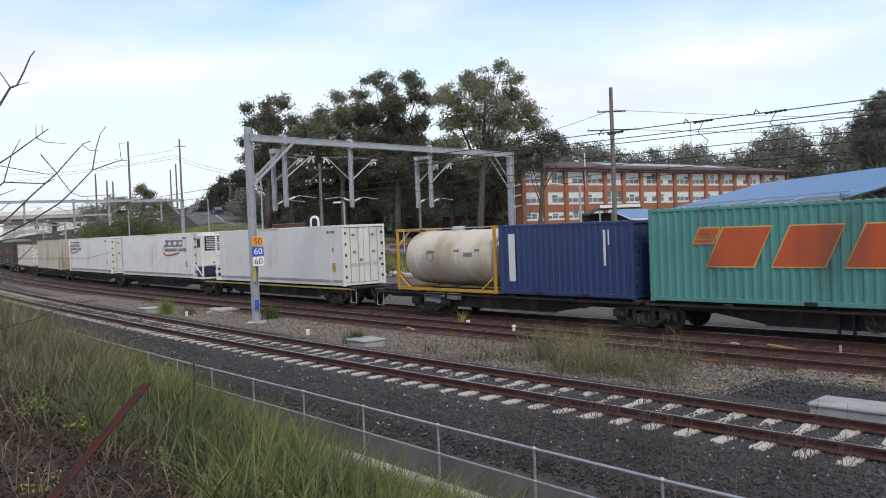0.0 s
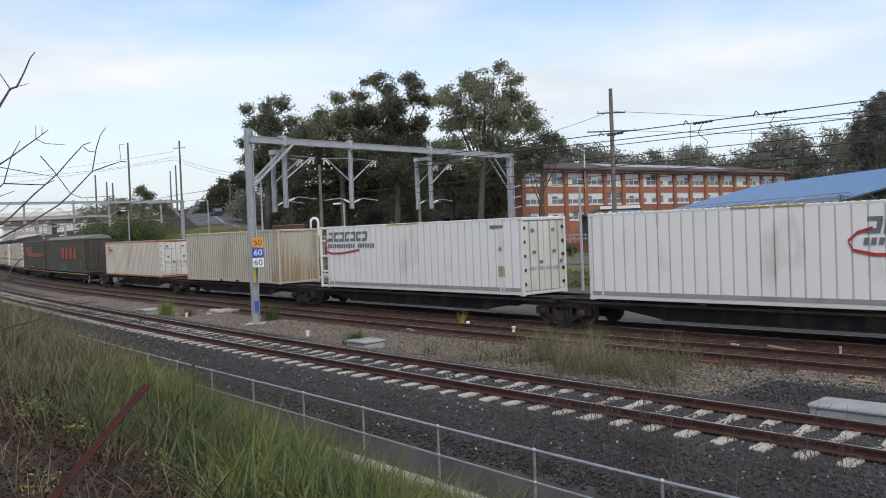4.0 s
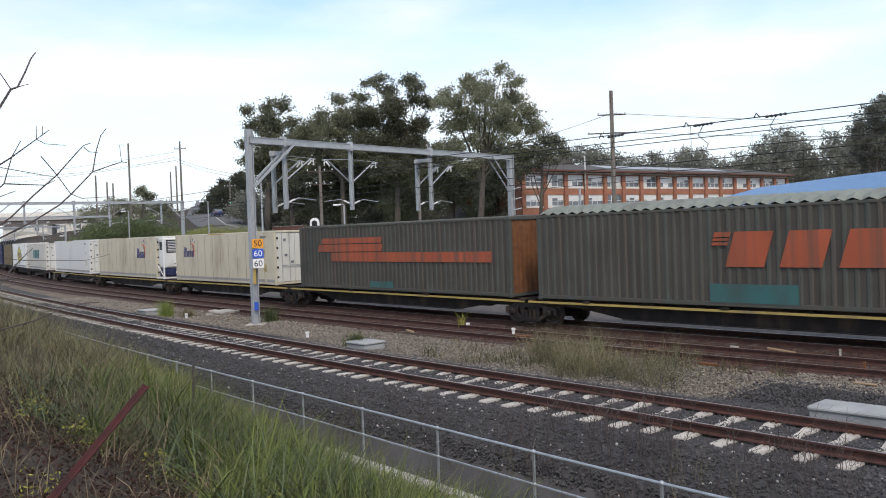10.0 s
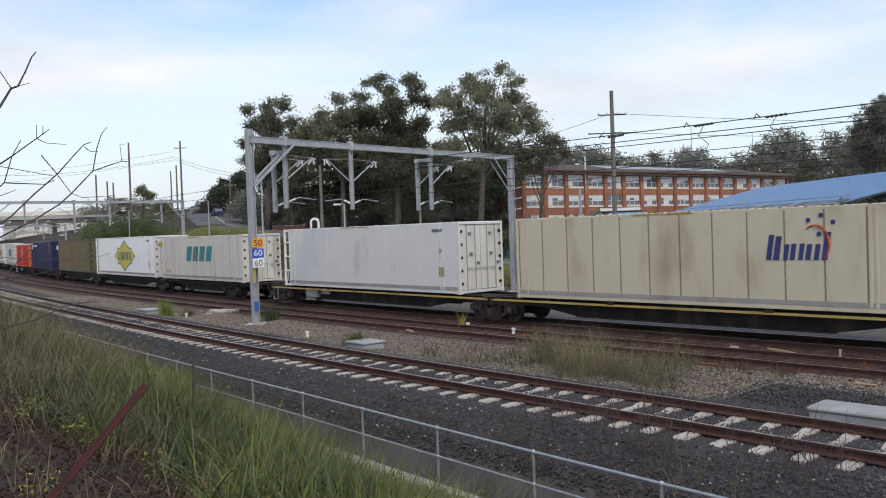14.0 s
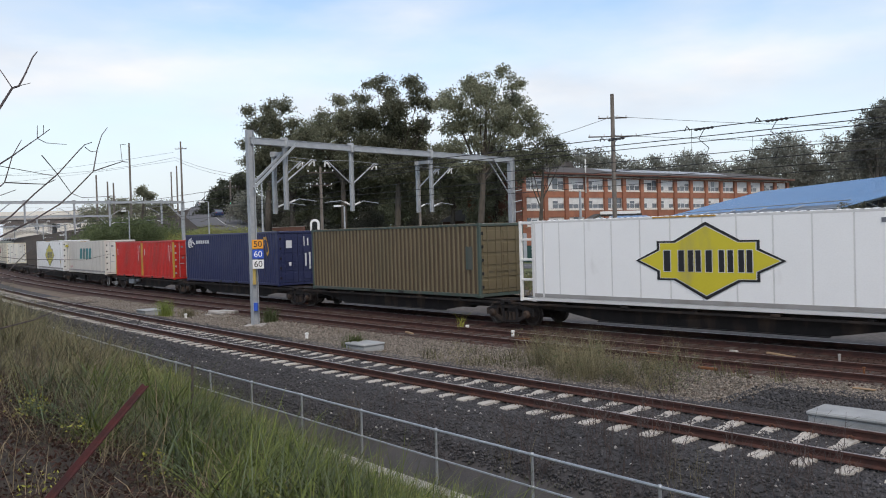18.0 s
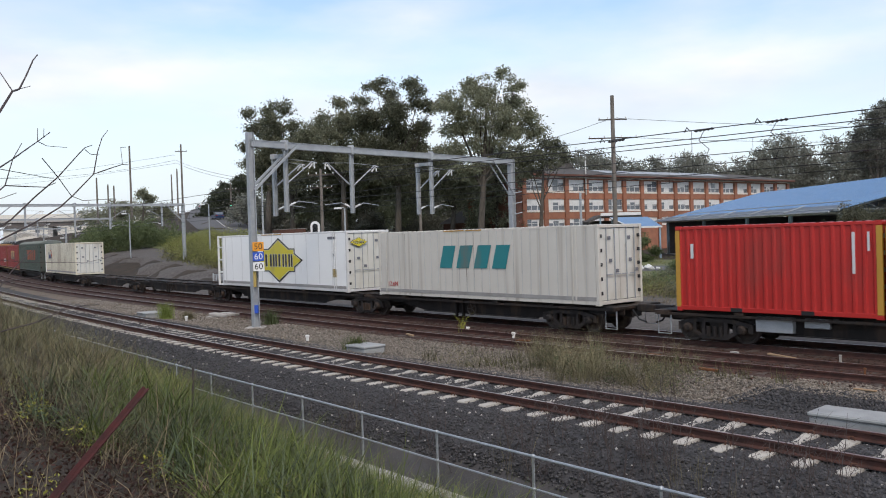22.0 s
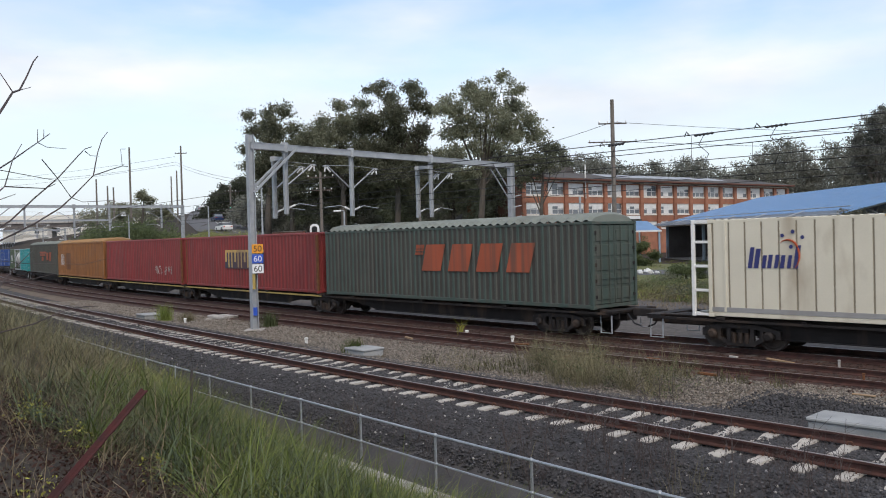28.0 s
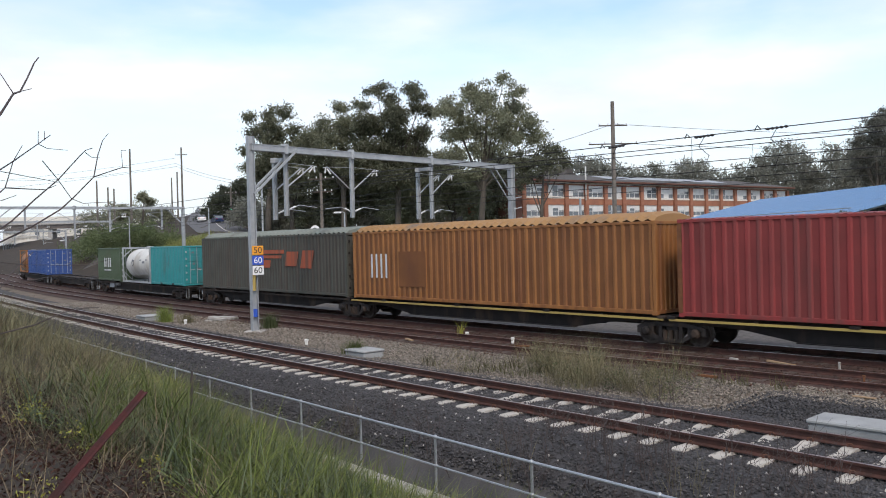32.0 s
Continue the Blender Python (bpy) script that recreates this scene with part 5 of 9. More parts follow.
    # the long dark, maroon and ochre boxes
    for e0, e1, mat, label, kind in ((162.03, 178.38, M_DKGREEN, "dark green long container with a torn orange mark and galvanised roof", 0), (179.19, 195.25, M_MAROON, "maroon long corrugated container with a faded yellow panel of bars", 1), (196.1, 212.09, M_MAROON, "maroon long corrugated container with pale scrawls", 2), (212.86, 229.31, M_OCHRE, "rusty ochre long corrugated container", 3), (229.9, 246.08, M_GRIMEGREEN, "soot-stained dark green long container with a torn orange mark", 4)):
        L = e1 - e0
        c = box_container("container", label, L, 3.0, mat, 0.36 if kind in (1, 2, 3) else 0.30, 0.034, vault=0.03 if kind in (1, 2) else 0.26, recess={0: M_GRIME, 3: M_OCHRE_RUST, 4: M_GRIME}.get(kind, M_MAROON_FLUTE), roof_mat={0: M_ROOF_GREEN, 3: M_ROOF_OCHRE, 4: M_ROOF_GREEN}.get(kind, mat), has_doors=kind in (0, 4), door_mat=mat if kind else M_DKGREEN, frame=mat, fork=False, post_mat=M_RUST if kind in (1, 2) else None)
        if kind == 4:
            bars(c, M_DECAL_FADED, -1.5, 1.3, W2 + 0.001, [(-3.2, 0.75, 0.4, 0.95), (-3.0, 0.5, 0.2, 0.66), (-2.0, 0.0, -0.9, 0.42), (0.7, 0.1, 1.9, 0.85), (2.3, 0.0, 3.4, 0.9)], 0.3)
        if kind == 0:
            slant_mark(c, M_DECAL_FADED, -2.2, 1.8, 7.0, 1.15, 0.3, speed=True)
        if kind == 1:
            bars(c, M_PANEL_DARK, -0.1, 1.55, W2 + 0.001, [(-2.45, -0.42, 2.45, 0.5)], name="panel")
            for i in range(12):
                x = -2.4 + i * 0.4
                bars(c, M_ORANGE_EDGE, -0.1, 1.55, W2 + 0.006, [(x, -0.36, x + 0.14, 0.5), (x, 0.5, x + 0.4, 0.64)] if i % 3 else [(x, -0.05, x + 0.2, 0.5), (x, 0.5, x + 0.4, 0.64)])
        if kind == 2:
            scrawl(c, -L / 2 + 3.6, 0.85)
        if kind == 3:
            bars(c, M_DECAL_WHITE, L / 2 - 1.9, 1.5, W2 + 0.001, [(-0.5 + i * 0.35, -0.55, -0.5 + i * 0.35 + 0.12, 0.5) for i in range(4)])
            bars(c, M_OCHRE_RUST, L / 2 - 4.3, 1.2, W2 + 0.0015, [(-0.9, -0.6, 0.9, 0.9)])
        put(c, e0, e1)
    c = box_container("container", "bright teal twenty-foot container with white marks on its doors", 6.058, 2.59, M_TEAL_BRIGHT)
    put(c, 249.1, 255.16)
    put(tank_container("tank_container", "white tank in a steel frame", M_GALV, M_TANK_WHITE), 255.4, 261.46)
    c = box_container("container", "faded green twenty-foot container with pale bars", 6.058, 2.59, M_MIDGREEN)
    bars(c, M_DECAL_WHITE, 0.4, 1.1, W2 + 0.002, [(-0.8 + i * 0.5, 0, -0.8 + i * 0.5 + 0.32, 0.7) for i in range(4)] + [(-0.8, -0.3, 1.0, -0.2)])
    put(c, 262.0, 268.06)
    c = box_container("container", "blue corrugated container with pale end marks", 12.19, 2.59, M_BLUE)
    bars(c, M_DECAL_WHITE, 4.6, 1.9, W2 + 0.002, [(-0.6, 0, 0.6, 0.25)])
    put(c, 289.0, 301.19)
    put(tank_container("tank_container", "rusty ochre tank in a steel frame", M_OCHRE, M_OCHRE), 303.0, 309.06)

    # wagons: the bogies stand at shared ends, or under the ends where two wagons are coupled
    wagon(-198.5, -184.3, [-196.5], handbrake=True)
    wagon(-184.2, -169.9, [-184.2, -173.6], couplers=(1,), gear=True)
    wagon(-168.4, -151.6, [-166.6, -151.9], couplers=(-1,), yellow=True)
    wagon(-151.5, -135.0, [-135.0], handbrake=False)
    wagon(-134.9, -117.7, [-117.7])
    wagon(-117.6, -101.0, [-101.0])
    wagon(-100.9, -83.9, [-84.9], couplers=(1,), gear=True)
    wagon(-80.6, -62.5, [-78.2, -62.5], couplers=(-1,), yellow=True)
    wagon(-62.4, -45.5, [-45.5], yellow=True)
    wagon(-45.4, -28.6, [-28.7], yellow=True)
    wagon(-28.5, -11.8, [-11.8], yellow=True)
    wagon(-11.7, 5.2, [4.4], couplers=(1,), yellow=True, gear=True)
    wagon(7.3, 21.4, [10.4, 21.4], couplers=(-1,))
    wagon(21.5, 37.1, [37.1])
    wagon(37.2, 52.4, [52.4])
    wagon(52.5, 67.5, [67.5])
    wagon(67.6, 81.6, [79.6], couplers=(1,), gear=True)
    wagon(83.0, 97.2, [85.2, 97.2], couplers=(-1,), handbrake=True)
    wagon(97.3, 113.1, [113.1])
    wagon(113.2, 127.9, [127.9], handbrake=True)
    wagon(128.0, 142.5, [142.5])
    wagon(142.6, 160.0, [156.9], couplers=(1,), handbrake=True)
    wagon(161.3, 178.8, [163.8, 178.8], couplers=(-1,))
    wagon(178.9, 195.7, [195.7], yellow=True)
    wagon(195.8, 212.5, [212.5], yellow=True)
    wagon(212.6, 229.6, [229.6], yellow=True)
    wagon(229.7, 247.0, [245.4], couplers=(1,))
    wagon(248.4, 268.6, [250.4, 266.6], couplers=(-1, 1), gear=True)
    wagon(270.0, 287.6, [272.0, 285.6], couplers=(-1, 1))
    wagon(288.6, 310.0, [290.6, 308.0], couplers=(-1, 1))


def swept_mark(c, xc, zc):
    """A grey word-like row of blocks over a red swoosh and small bars."""
    bars(c, M_DECAL_GREY, xc, zc + 0.28, W2 + 0.002, [(-1.55 + i * 0.46, 0, -1.55 + i * 0.46 + 0.38, 0.13) for i in range(7)] + [(-1.55 + i * 0.46, 0.33, -1.55 + i * 0.46 + 0.38, 0.44) for i in range(7)] + [(-1.55 + i * 0.46 + (0.0 if i % 2 else 0.26), 0.1, -1.55 + i * 0.46 + 0.13 + (0.0 if i % 2 else 0.26), 0.36) for i in range(7)], 0.2)
    bars(c, M_DECAL_GREY, xc, zc - 0.02, W2 + 0.002, [(-1.6 + i * 0.19, 0, -1.6 + i * 0.19 + 0.13, 0.19) for i in range(20) if i != 12], 0.2)
    m = face(xc, zc, W2 + 0.002)
    pts = [(-1.35, 0.42), (-1.75, 0.3), (-1.98, 0.08), (-1.85, -0.16), (-1.3, -0.28), (-0.4, -0.27), (1.0, -0.12)]
    for i in range(len(pts) - 1):
        (ax, ay), (bx, by) = pts[i], pts[i + 1]
        part("swoosh", Shape().slab([(ax, ay - 0.05), (bx, by - 0.05), (bx, by + 0.05), (ax, ay + 0.05)], 0.004, m), M_DECAL_RED, c)


def horse_mark(c, xc, zc):
    """A pale mark in curling strokes."""
    m = face(xc, zc, W2 + 0.006)
    for cx, cy, r, a0, a1 in ((-0.2, 0.0, 0.26, 0, 5.2), (-0.2, 0.0, 0.13, 1, 6), (0.2, 0.1, 0.3, 2.2, 4.6), (0.25, -0.15, 0.22, 0.4, 2.6), (0.0, 0.3, 0.2, 3.4, 5.6)):
        part("stroke", Shape().tube([m @ Vector((cx + r * math.cos(a), cy + r * math.sin(a), 0)) for a in np.linspace(a0, a1, 9)], 0.035, 5), M_DECAL_WHITE, c)


def scrawl(c, xc, zc):
    """Pale unreadable painted scrawls."""
    rnd = random.Random(5)
    m = face(xc, zc, W2 + 0.004)
    for g in (-1.3, 0.55):
        x = g
        for k in range(5):
            pts = [m @ Vector((x + rnd.uniform(-0.08, 0.28), rnd.uniform(-0.28, 0.34), 0)) for _ in range(5)]
            part("scrawl", Shape().tube(pts, 0.014, 4), M_SEAL, c)
            x += 0.3


def rust_streaks(c, L, H):
    """Rust down the leading end and its post."""
    rnd = random.Random(3)
    for k in range(22):
        y, w = rnd.uniform(-1.0, 1.1), rnd.uniform(0.012, 0.05)
        h = rnd.uniform(0.4, 2.3) * (0.4 + 0.6 * (y + 1) / 2.1)
        part("rust_streak", Shape().slab([(-w, -h), (w, -h), (w * 0.4, 0), (-w * 0.4, 0)], 0.003, front_face(y, 0.2 + h, -L / 2 - 0.016 - 0.0005 * k)), M_STAIN, c)
    for k in range(9):
        x, h = rnd.uniform(0.05, 0.9), rnd.uniform(0.5, 2.4)
        part("rust_streak", Shape().slab([(-0.03, 0), (0.03, 0), (0.01, h * (1 - 0.6 * x)), (-0.01, h * (1 - 0.6 * x))], 0.004, face(-L / 2 + x, 0.15, W2 + 0.001)), M_STAIN, c)


make_train()

# ---- masts, wires and signals ----
def beam_between(sh, a, b, w, d):
    """A rectangular bar from a to b, w wide and d deep."""
    a, b = Vector(a), Vector(b)
    u = (b - a).normalized()
    side = u.cross(Vector((0, 0, 1)))
    side = side.normalized() if side.length > 1e-4 else Vector((1, 0, 0))
    up = side.cross(u)
    v = [p + side * sx * w / 2 + up * sz * d / 2 for p in (a, b) for sx, sz in ((-1, -1), (1, -1), (1, 1), (-1, 1))]
    return sh.add(v, [(3, 2, 1, 0), (4, 5, 6, 7), (0, 1, 5, 4), (1, 2, 6, 5), (2, 3, 7, 6), (3, 0, 4, 7)])


def i_bar(sh, a, b, w, d, t=0.03, web=0.03):
    """A rolled-steel section between two points: two flanges and a web."""
    a, b = Vector(a), Vector(b)
    u = (b - a).normalized()
    ref = Vector((0, 0, 1)) if abs(u.z) < 0.9 else Vector((0.77, 0.64, 0))
    side = u.cross(ref).normalized()
    up = side.cross(u)
    out = [(-w / 2, -d / 2), (w / 2, -d / 2), (w / 2, -d / 2 + t), (web / 2, -d / 2 + t), (web / 2, d / 2 - t), (w / 2, d / 2 - t), (w / 2, d / 2), (-w / 2, d / 2), (-w / 2, d / 2 - t), (-web / 2, d / 2 - t), (-web / 2, -d / 2 + t), (-w / 2, -d / 2 + t)]
    v = [p + side * x + up * z for p in (a, b) for x, z in out]
    return sh.add(v, [tuple(reversed(range(12))), tuple(range(12, 24))] + [(i, (i + 1) % 12, 12 + (i + 1) % 12, 12 + i) for i in range(12)])


def beam_between_axes(sh, a, b, side, up, w, d):
    v = [p + side * sx * w / 2 + up * sz * d / 2 for p in (a, b) for sx, sz in ((-1, -1), (1, -1), (1, 1), (-1, 1))]
    return sh.add(v, [(3, 2, 1, 0), (4, 5, 6, 7), (0, 1, 5, 4), (1, 2, 6, 5), (2, 3, 7, 6), (3, 0, 4, 7)])


def insulator(parent, a, b):
    """A string of porcelain sheds."""
    a, b = Vector(a), Vector(b)
    n = 5
    pts, rad = [], []
    for i in range(2 * n + 1):
        pts.append(a.lerp(b, i / (2 * n)))
        rad.append(0.05 if i % 2 else 0.022)
    part("insulator", Shape().tube(pts, rad, 8), M_INSUL, parent)


def gantry(A, B, height, drops, label, detail=True, braces=True, drop_len=2.9, beam=0.28):
    """A portal over the tracks from mast foot A to mast foot B, with drop posts at fractions of its span."""
    A, B = Vector(A), Vector(B)
    g = thing("overhead_line_gantry", label, "gantry", Matrix.Translation(A), group="overhead line gantries")
    d = B - A
    up = Vector((0, 0, 1))
    mast = Shape()
    i_bar(mast, (0, 0, 0), (0, 0, height + 0.45), 0.24, 0.28, 0.03)
    part("mast", mast, M_GALV, g)
    mast = Shape()
    i_bar(mast, (d.x, d.y, d.z), (d.x, d.y, height + 0.15), 0.28, 0.32, 0.03)
    part("mast", mast, M_GALV, g)
    for p in (Vector((0, 0, 0)), d):
        part("footing", Shape().box(p.x - 0.4, p.y - 0.4, p.z - 0.3, p.x + 0.4, p.y + 0.4, p.z + 0.06, bevel=0.03), M_CONCRETE, g)
    a, b = up * height, Vector((d.x, d.y, height))
    sh = Shape()
    i_bar(sh, a, b, 0.28, beam, 0.025, 0.22)
    part("beam", sh, M_GALV, g)
    u = Vector((d.x, d.y, 0)).normalized()
    along = u.cross(up)
    if braces:
        for q in (-0.2, 0.2):
            sh = Shape()
            beam_between(sh, Vector((0, 0, height - 2.0)) + along * q, a + u * 2.35 + along * q, 0.09, 0.09)
            part("knee_brace", sh, M_GALV, g)
            sh = Shape()
            beam_between(sh, Vector((d.x, d.y, height - 1.9)) + along * q, b - u * 1.9 + along * q, 0.06, 0.06)
            part("knee_brace", sh, M_GALV, g)
    for frac, arms, length, back in drops:
        top = a.lerp(b, frac) - along * back
        sh = Shape()
        i_bar(sh, top + up * (0.25 if not back else -0.3), top - up * length, 0.15, 0.17, 0.02)
        post = part("drop_post", sh, M_GALV, g)
        if back:
            sh = Shape()
            beam_between(sh, top - up * 0.42 - along * 0.12, top - up * 0.42 + along * (back + 0.12), 0.14, 0.16)
            part("outrigger", sh, M_GALV, post)
        part("clamp", Shape().box(top.x - 0.14, top.y - 0.14, top.z - (0.2 if not back else 0.52), top.x + 0.14, top.y + 0.14, top.z + (0.22 if not back else -0.3)), M_GALV, post)
        for sgn in arms:
            if not detail:
                continue
            root, tip = top - up * (length * 0.58), top + u * sgn * 1.5 - up * (length * 0.22)
            part("stay_arm", Shape().tube([root, tip, tip + u * sgn * 0.25 - up * 0.04], 0.034, 6), M_GALV, post)
            part("bracket_arm", Shape().tube([top - up * (length * 0.2), tip], 0.012, 5), M_GALV, post)
            insulator(post, tip + u * sgn * 0.1, tip + u * sgn * 0.14 - up * 0.3)
            insulator(post, tip + u * sgn * 0.02 - up * 0.08, tip - u * sgn * 0.2 - up * 0.3)
            low = top - up * (length * 0.93)
            reg = low + u * sgn * 1.7 + up * 0.18
            part("registration_arm", Shape().tube([low, low + u * sgn * 0.7 + up * 0.28, reg], 0.02, 6), M_GALV, post)
            insulator(post, low + u * sgn * 0.18 + up * 0.1, low + u * sgn * 0.5 + up * 0.22)
    return g


def speed_boards(g, m):
    """Three square boards on the mast: 50 on orange, 60 on blue, 60 on white."""
    for i, (txt, mat, ink) in enumerate((("50", M_ORANGE, M_BLACK), ("60", M_SIGNBLUE, M_SIGNWHITE), ("60", M_SIGNWHITE, M_BLACK))):
        z = 3.445 - i * 0.42
        b = part("speed_board", Shape().box(-0.23, -0.012, z - 0.19, 0.23, 0.012, z + 0.19, m=m, bevel=0.01), mat, g, ("orange", "blue", "white")[i] + " speed board")
        lettering(txt, 0.36, ink, b, m @ Matrix(((1, 0, 0, 0), (0, 0, -1, -0.016), (0, 1, 0, z - 0.005), (0, 0, 0, 1))), "digits")


MAST_A, MAST_B = (-8.02, 35.8, -0.36), (4.07, 49.47, -0.36)
main = gantry(MAST_A, MAST_B, 7.81, [(0.105, (1,), 3.05, 0.9), (0.101, (1,), 2.9, 0), (0.314, (-1, 1), 2.96, 0), (0.605, (1,), 3.0, 0.7), (0.62, (1,), 3.0, 0)], "galvanised steel portal gantry with drop posts over the tracks")
toward = Matrix.Translation((0.245, -0.2, 0)) @ Matrix.Rotation(radians(14), 4, "Z")
speed_boards(main, toward)
part("blue_band", Shape().box(-0.03, -0.155, 0.64, 0.14, -0.02, 0.98), M_SIGNBLUE, main, "blue painted band")
part("worn_yellow_band", Shape().box(-0.02, -0.155, 1.75, 0.1, -0.02, 2.4), M_YELLOWEDGE, main, "worn yellow stripe")
part("switch_box", Shape().box(12.35, 12.55, 1.95, 12.8, 12.95, 3.55, bevel=0.02), M_GALV, main, "grey steel cabinet on the mast")
for k in (0.55, 1.15, 1.75):
    part("mast_rung", Shape().tube([(12.1, 12.75, k + 4.2), (12.6, 12.85, k + 4.3)], 0.03, 6), M_GALV, main)


def far_gantry(s, lat0, lat1, h, drops):
    p, q = at(s, lat0), at(s, lat1)
    p.z, q.z = -0.36, -0.36
    return gantry(p, q, h, drops, "galvanised steel portal gantry further along the line", True, True, 2.6)


far_gantry(83.5, 6.4, -13.4, 8.05, [(0.18, (1,), 2.6, 0), (0.42, (-1, 1), 2.6, 0), (0.60, (1,), 2.6, 0), (0.88, (-1,), 2.4, 0)])
far_gantry(124, 7.0, -13.5, 7.8, [(0.25, (1,), 2.6, 0), (0.5, (-1, 1), 2.6, 0), (0.75, (1,), 2.6, 0)])
far_gantry(168, 7.0, -13.0, 7.3, [(0.3, (1,), 2.6, 0), (0.55, (-1, 1), 2.6, 0), (0.8, (1,), 2.6, 0)])
far_gantry(-38, 7.0, -12.0, 7.4, [(0.3, (1,), 2.6, 0), (0.55, (-1, 1), 2.6, 0)])


def wire(sh, a, b, sag, r=0.012, n=8):
    a, b = Vector(a), Vector(b)
    sh.tube([a.lerp(b, i / n) - Vector((0, 0, 4 * sag * (i / n) * (1 - i / n))) for i in range(n + 1)], r, 4, False)


def overhead_line(lat, zc, zm, spans):
    """Contact wire, messenger and droppers over one track."""
    w = thing("overhead_wire", "dark overhead contact wire with droppers above the track", "overhead wire", group="overhead wires")
    for s0, s1 in spans:
        n = max(2, int((s1 - s0) / 6))
        zs = [zm - 0.22 * 4 * (i / n) * (1 - i / n) for i in range(n + 1)]
        ss = [s0 + (s1 - s0) * i / n for i in range(n + 1)]
        part("contact_wire", Shape().tube([at(q, lat, zc) for q in ss], 0.012, 4, False), M_WIRE, w)
        part("messenger_wire", Shape().tube([at(q, lat, z) for q, z in zip(ss, zs)], 0.015, 4, False), M_WIRE, w)
        for q, z in list(zip(ss, zs))[1:-1]:
            part("dropper", Shape().tube([at(q, lat, z), at(q, lat, zc)], 0.007, 4, False), M_WIRE, w)
    return w


part("feeder_wire", Shape().tube([at(q, -0.2, 6.42 - 0.3 * 4 * ((q + 38) / 61.5) * (1 - (q + 38) / 61.5)) for q in np.linspace(-38, 23.5, 13)], 0.014, 4, False), M_WIRE, thing("feeder_line", "second dark wire under the messenger wire", "overhead wire", group="overhead wires"))
SPANS = [(-38, 23.5), (23.5, 83.5), (83.5, 124), (124, 168)]
sectioned = overhead_line(-0.2, 5.3, 6.62, SPANS)
overhead_line(-4.2, 5.3, 6.62, SPANS)
overhead_line(-8.2, 5.3, 6.5, SPANS)
for k, s in enumerate((2.2, 4.6, 8.0)):
    part("section_insulator", Shape().tube([at(s - 0.35 + 0.07 * i, -0.2, 6.42 - 0.002 * i) for i in range(11)], [0.018, 0.05] * 5 + [0.018], 6), M_WIRE, sectioned)
    part("clamp", Shape().tube([at(s + 0.5, -0.2, 6.41), at(s + 0.62, -0.2, 6.55), at(s + 0.7, -0.2, 6.4)], 0.022, 4), M_WIRE, sectioned)
    part("jumper", Shape().tube([at(s, -0.2, 6.4), at(s + 0.25, -0.3, 6.1), at(s - 0.1, -0.3, 5.8), at(s + 0.1, -0.25, 5.3)], 0.014, 4, False), M_WIRE, sectioned)


def power_pole(x, y, h, arms, label, r=0.17, base=None):
    z = ground_at(x, y) if base is None else base
    p = thing("power_pole", label, "power pole", Matrix.Translation((x, y, z)), group="power poles")
    part("pole", Shape().tube([(0, 0, -0.5), (0, 0, h * 0.5), (0, 0, h)], [r, r * 0.88, r * 0.72], 10), M_POLE if r > 0.16 else M_GALV, p)
    for z, w in arms:
        arm = part("cross_arm", Shape().box(-w, -0.06, z - 0.06, w, 0.06, z + 0.06), M_TIMBER, p)
        for k in (-0.95, -0.35, 0.35, 0.95):
            part("insulator", Shape().lathe([(0.03, 0), (0.07, 0.05), (0.05, 0.1), (0.08, 0.15), (0.03, 0.22)], 8, pose(k * w, 0, z + 0.06)), M_INSUL, arm)
    return p


power_pole(18.37, 90.38, 17.95, [(15.4, 1.5), (13.45, 2.6)], "tall weathered timber power pole with two cross-arms", 0.27)
power_pole(7.68, 47.13, 5.8, [], "slim grey steel post beside the line", 0.09)
for px, dist, h in ((234.5, 150, 16.5), (325.5, 160, 15.8), (317, 190, 11.7), (174.5, 170, 12.4), (194, 172, 10.7), (204.5, 175, 10.3), (307, 210, 10.8), (411, 170, 7.8), (420, 190, 7.3)):
    power_pole((px - 784) / 1502 * dist, dist, h, [(h - 1.4, 1.1)] if px in (325.5, 411) else [], "distant timber power pole on the hill", 0.2)
power_pole((571 - 784) / 1502 * 92, 92, 10.2, [(9.6, 1.4), (8.2, 1.2)], "timber power pole with two cross-arms before the trees", 0.2)
power_pole((466 - 784) / 1502 * 96, 96, 8.5, [], "slim yellow-banded street pole", 0.12)
power_pole((745 - 784) / 1502 * 88, 88, 9.5, [], "timber street pole before the trees", 0.17)


def street_wires():
    sh = thing("street_wires", "thin dark street power lines between poles", "power lines")
    for a, b in (((18.37, 90.38, 15.2), (120, 150, 20)), ((18.37, 90.38, 13.2), (120, 150, 18)), ((18.37, 90.38, 15.2), (-13, 92, 9.6)), ((-13, 92, 9.6), (-50, 160, 19)), ((-13, 92, 9.2), (-50, 160, 18.5)), ((-50, 160, 20), (-160, 240, 22)), ((-50, 160, 19), (-83, 150, 16)), ((-83, 150, 16), (-180, 190, 16)), ((-50, 160, 18.4), (-160, 240, 20))):
        w = Shape()
        wire(w, a, b, 1.2, 0.022)
        part("wire", w, M_WIRE, sh)


street_wires()


def street_lamp(x, y, h, reach, label):
    z = ground_at(x, y)
    p = thing("street_lamp", label, "street lamp", Matrix.Translation((x, y, z)), group="platform lamps")
    part("pole", Shape().tube([(0, 0, 0), (0, 0, h)], [0.09, 0.06], 10), M_GALV, p)
    part("arm", Shape().tube([(0, 0, h - 0.02), (-reach * 0.5, 0, h + 0.06), (-reach, 0, h + 0.04)], 0.035, 6), M_GALV, p)
    part("lantern", Shape().box(-reach - 0.55, -0.14, h - 0.08, -reach + 0.05, 0.14, h + 0.08, bevel=0.04), M_INSUL, p)


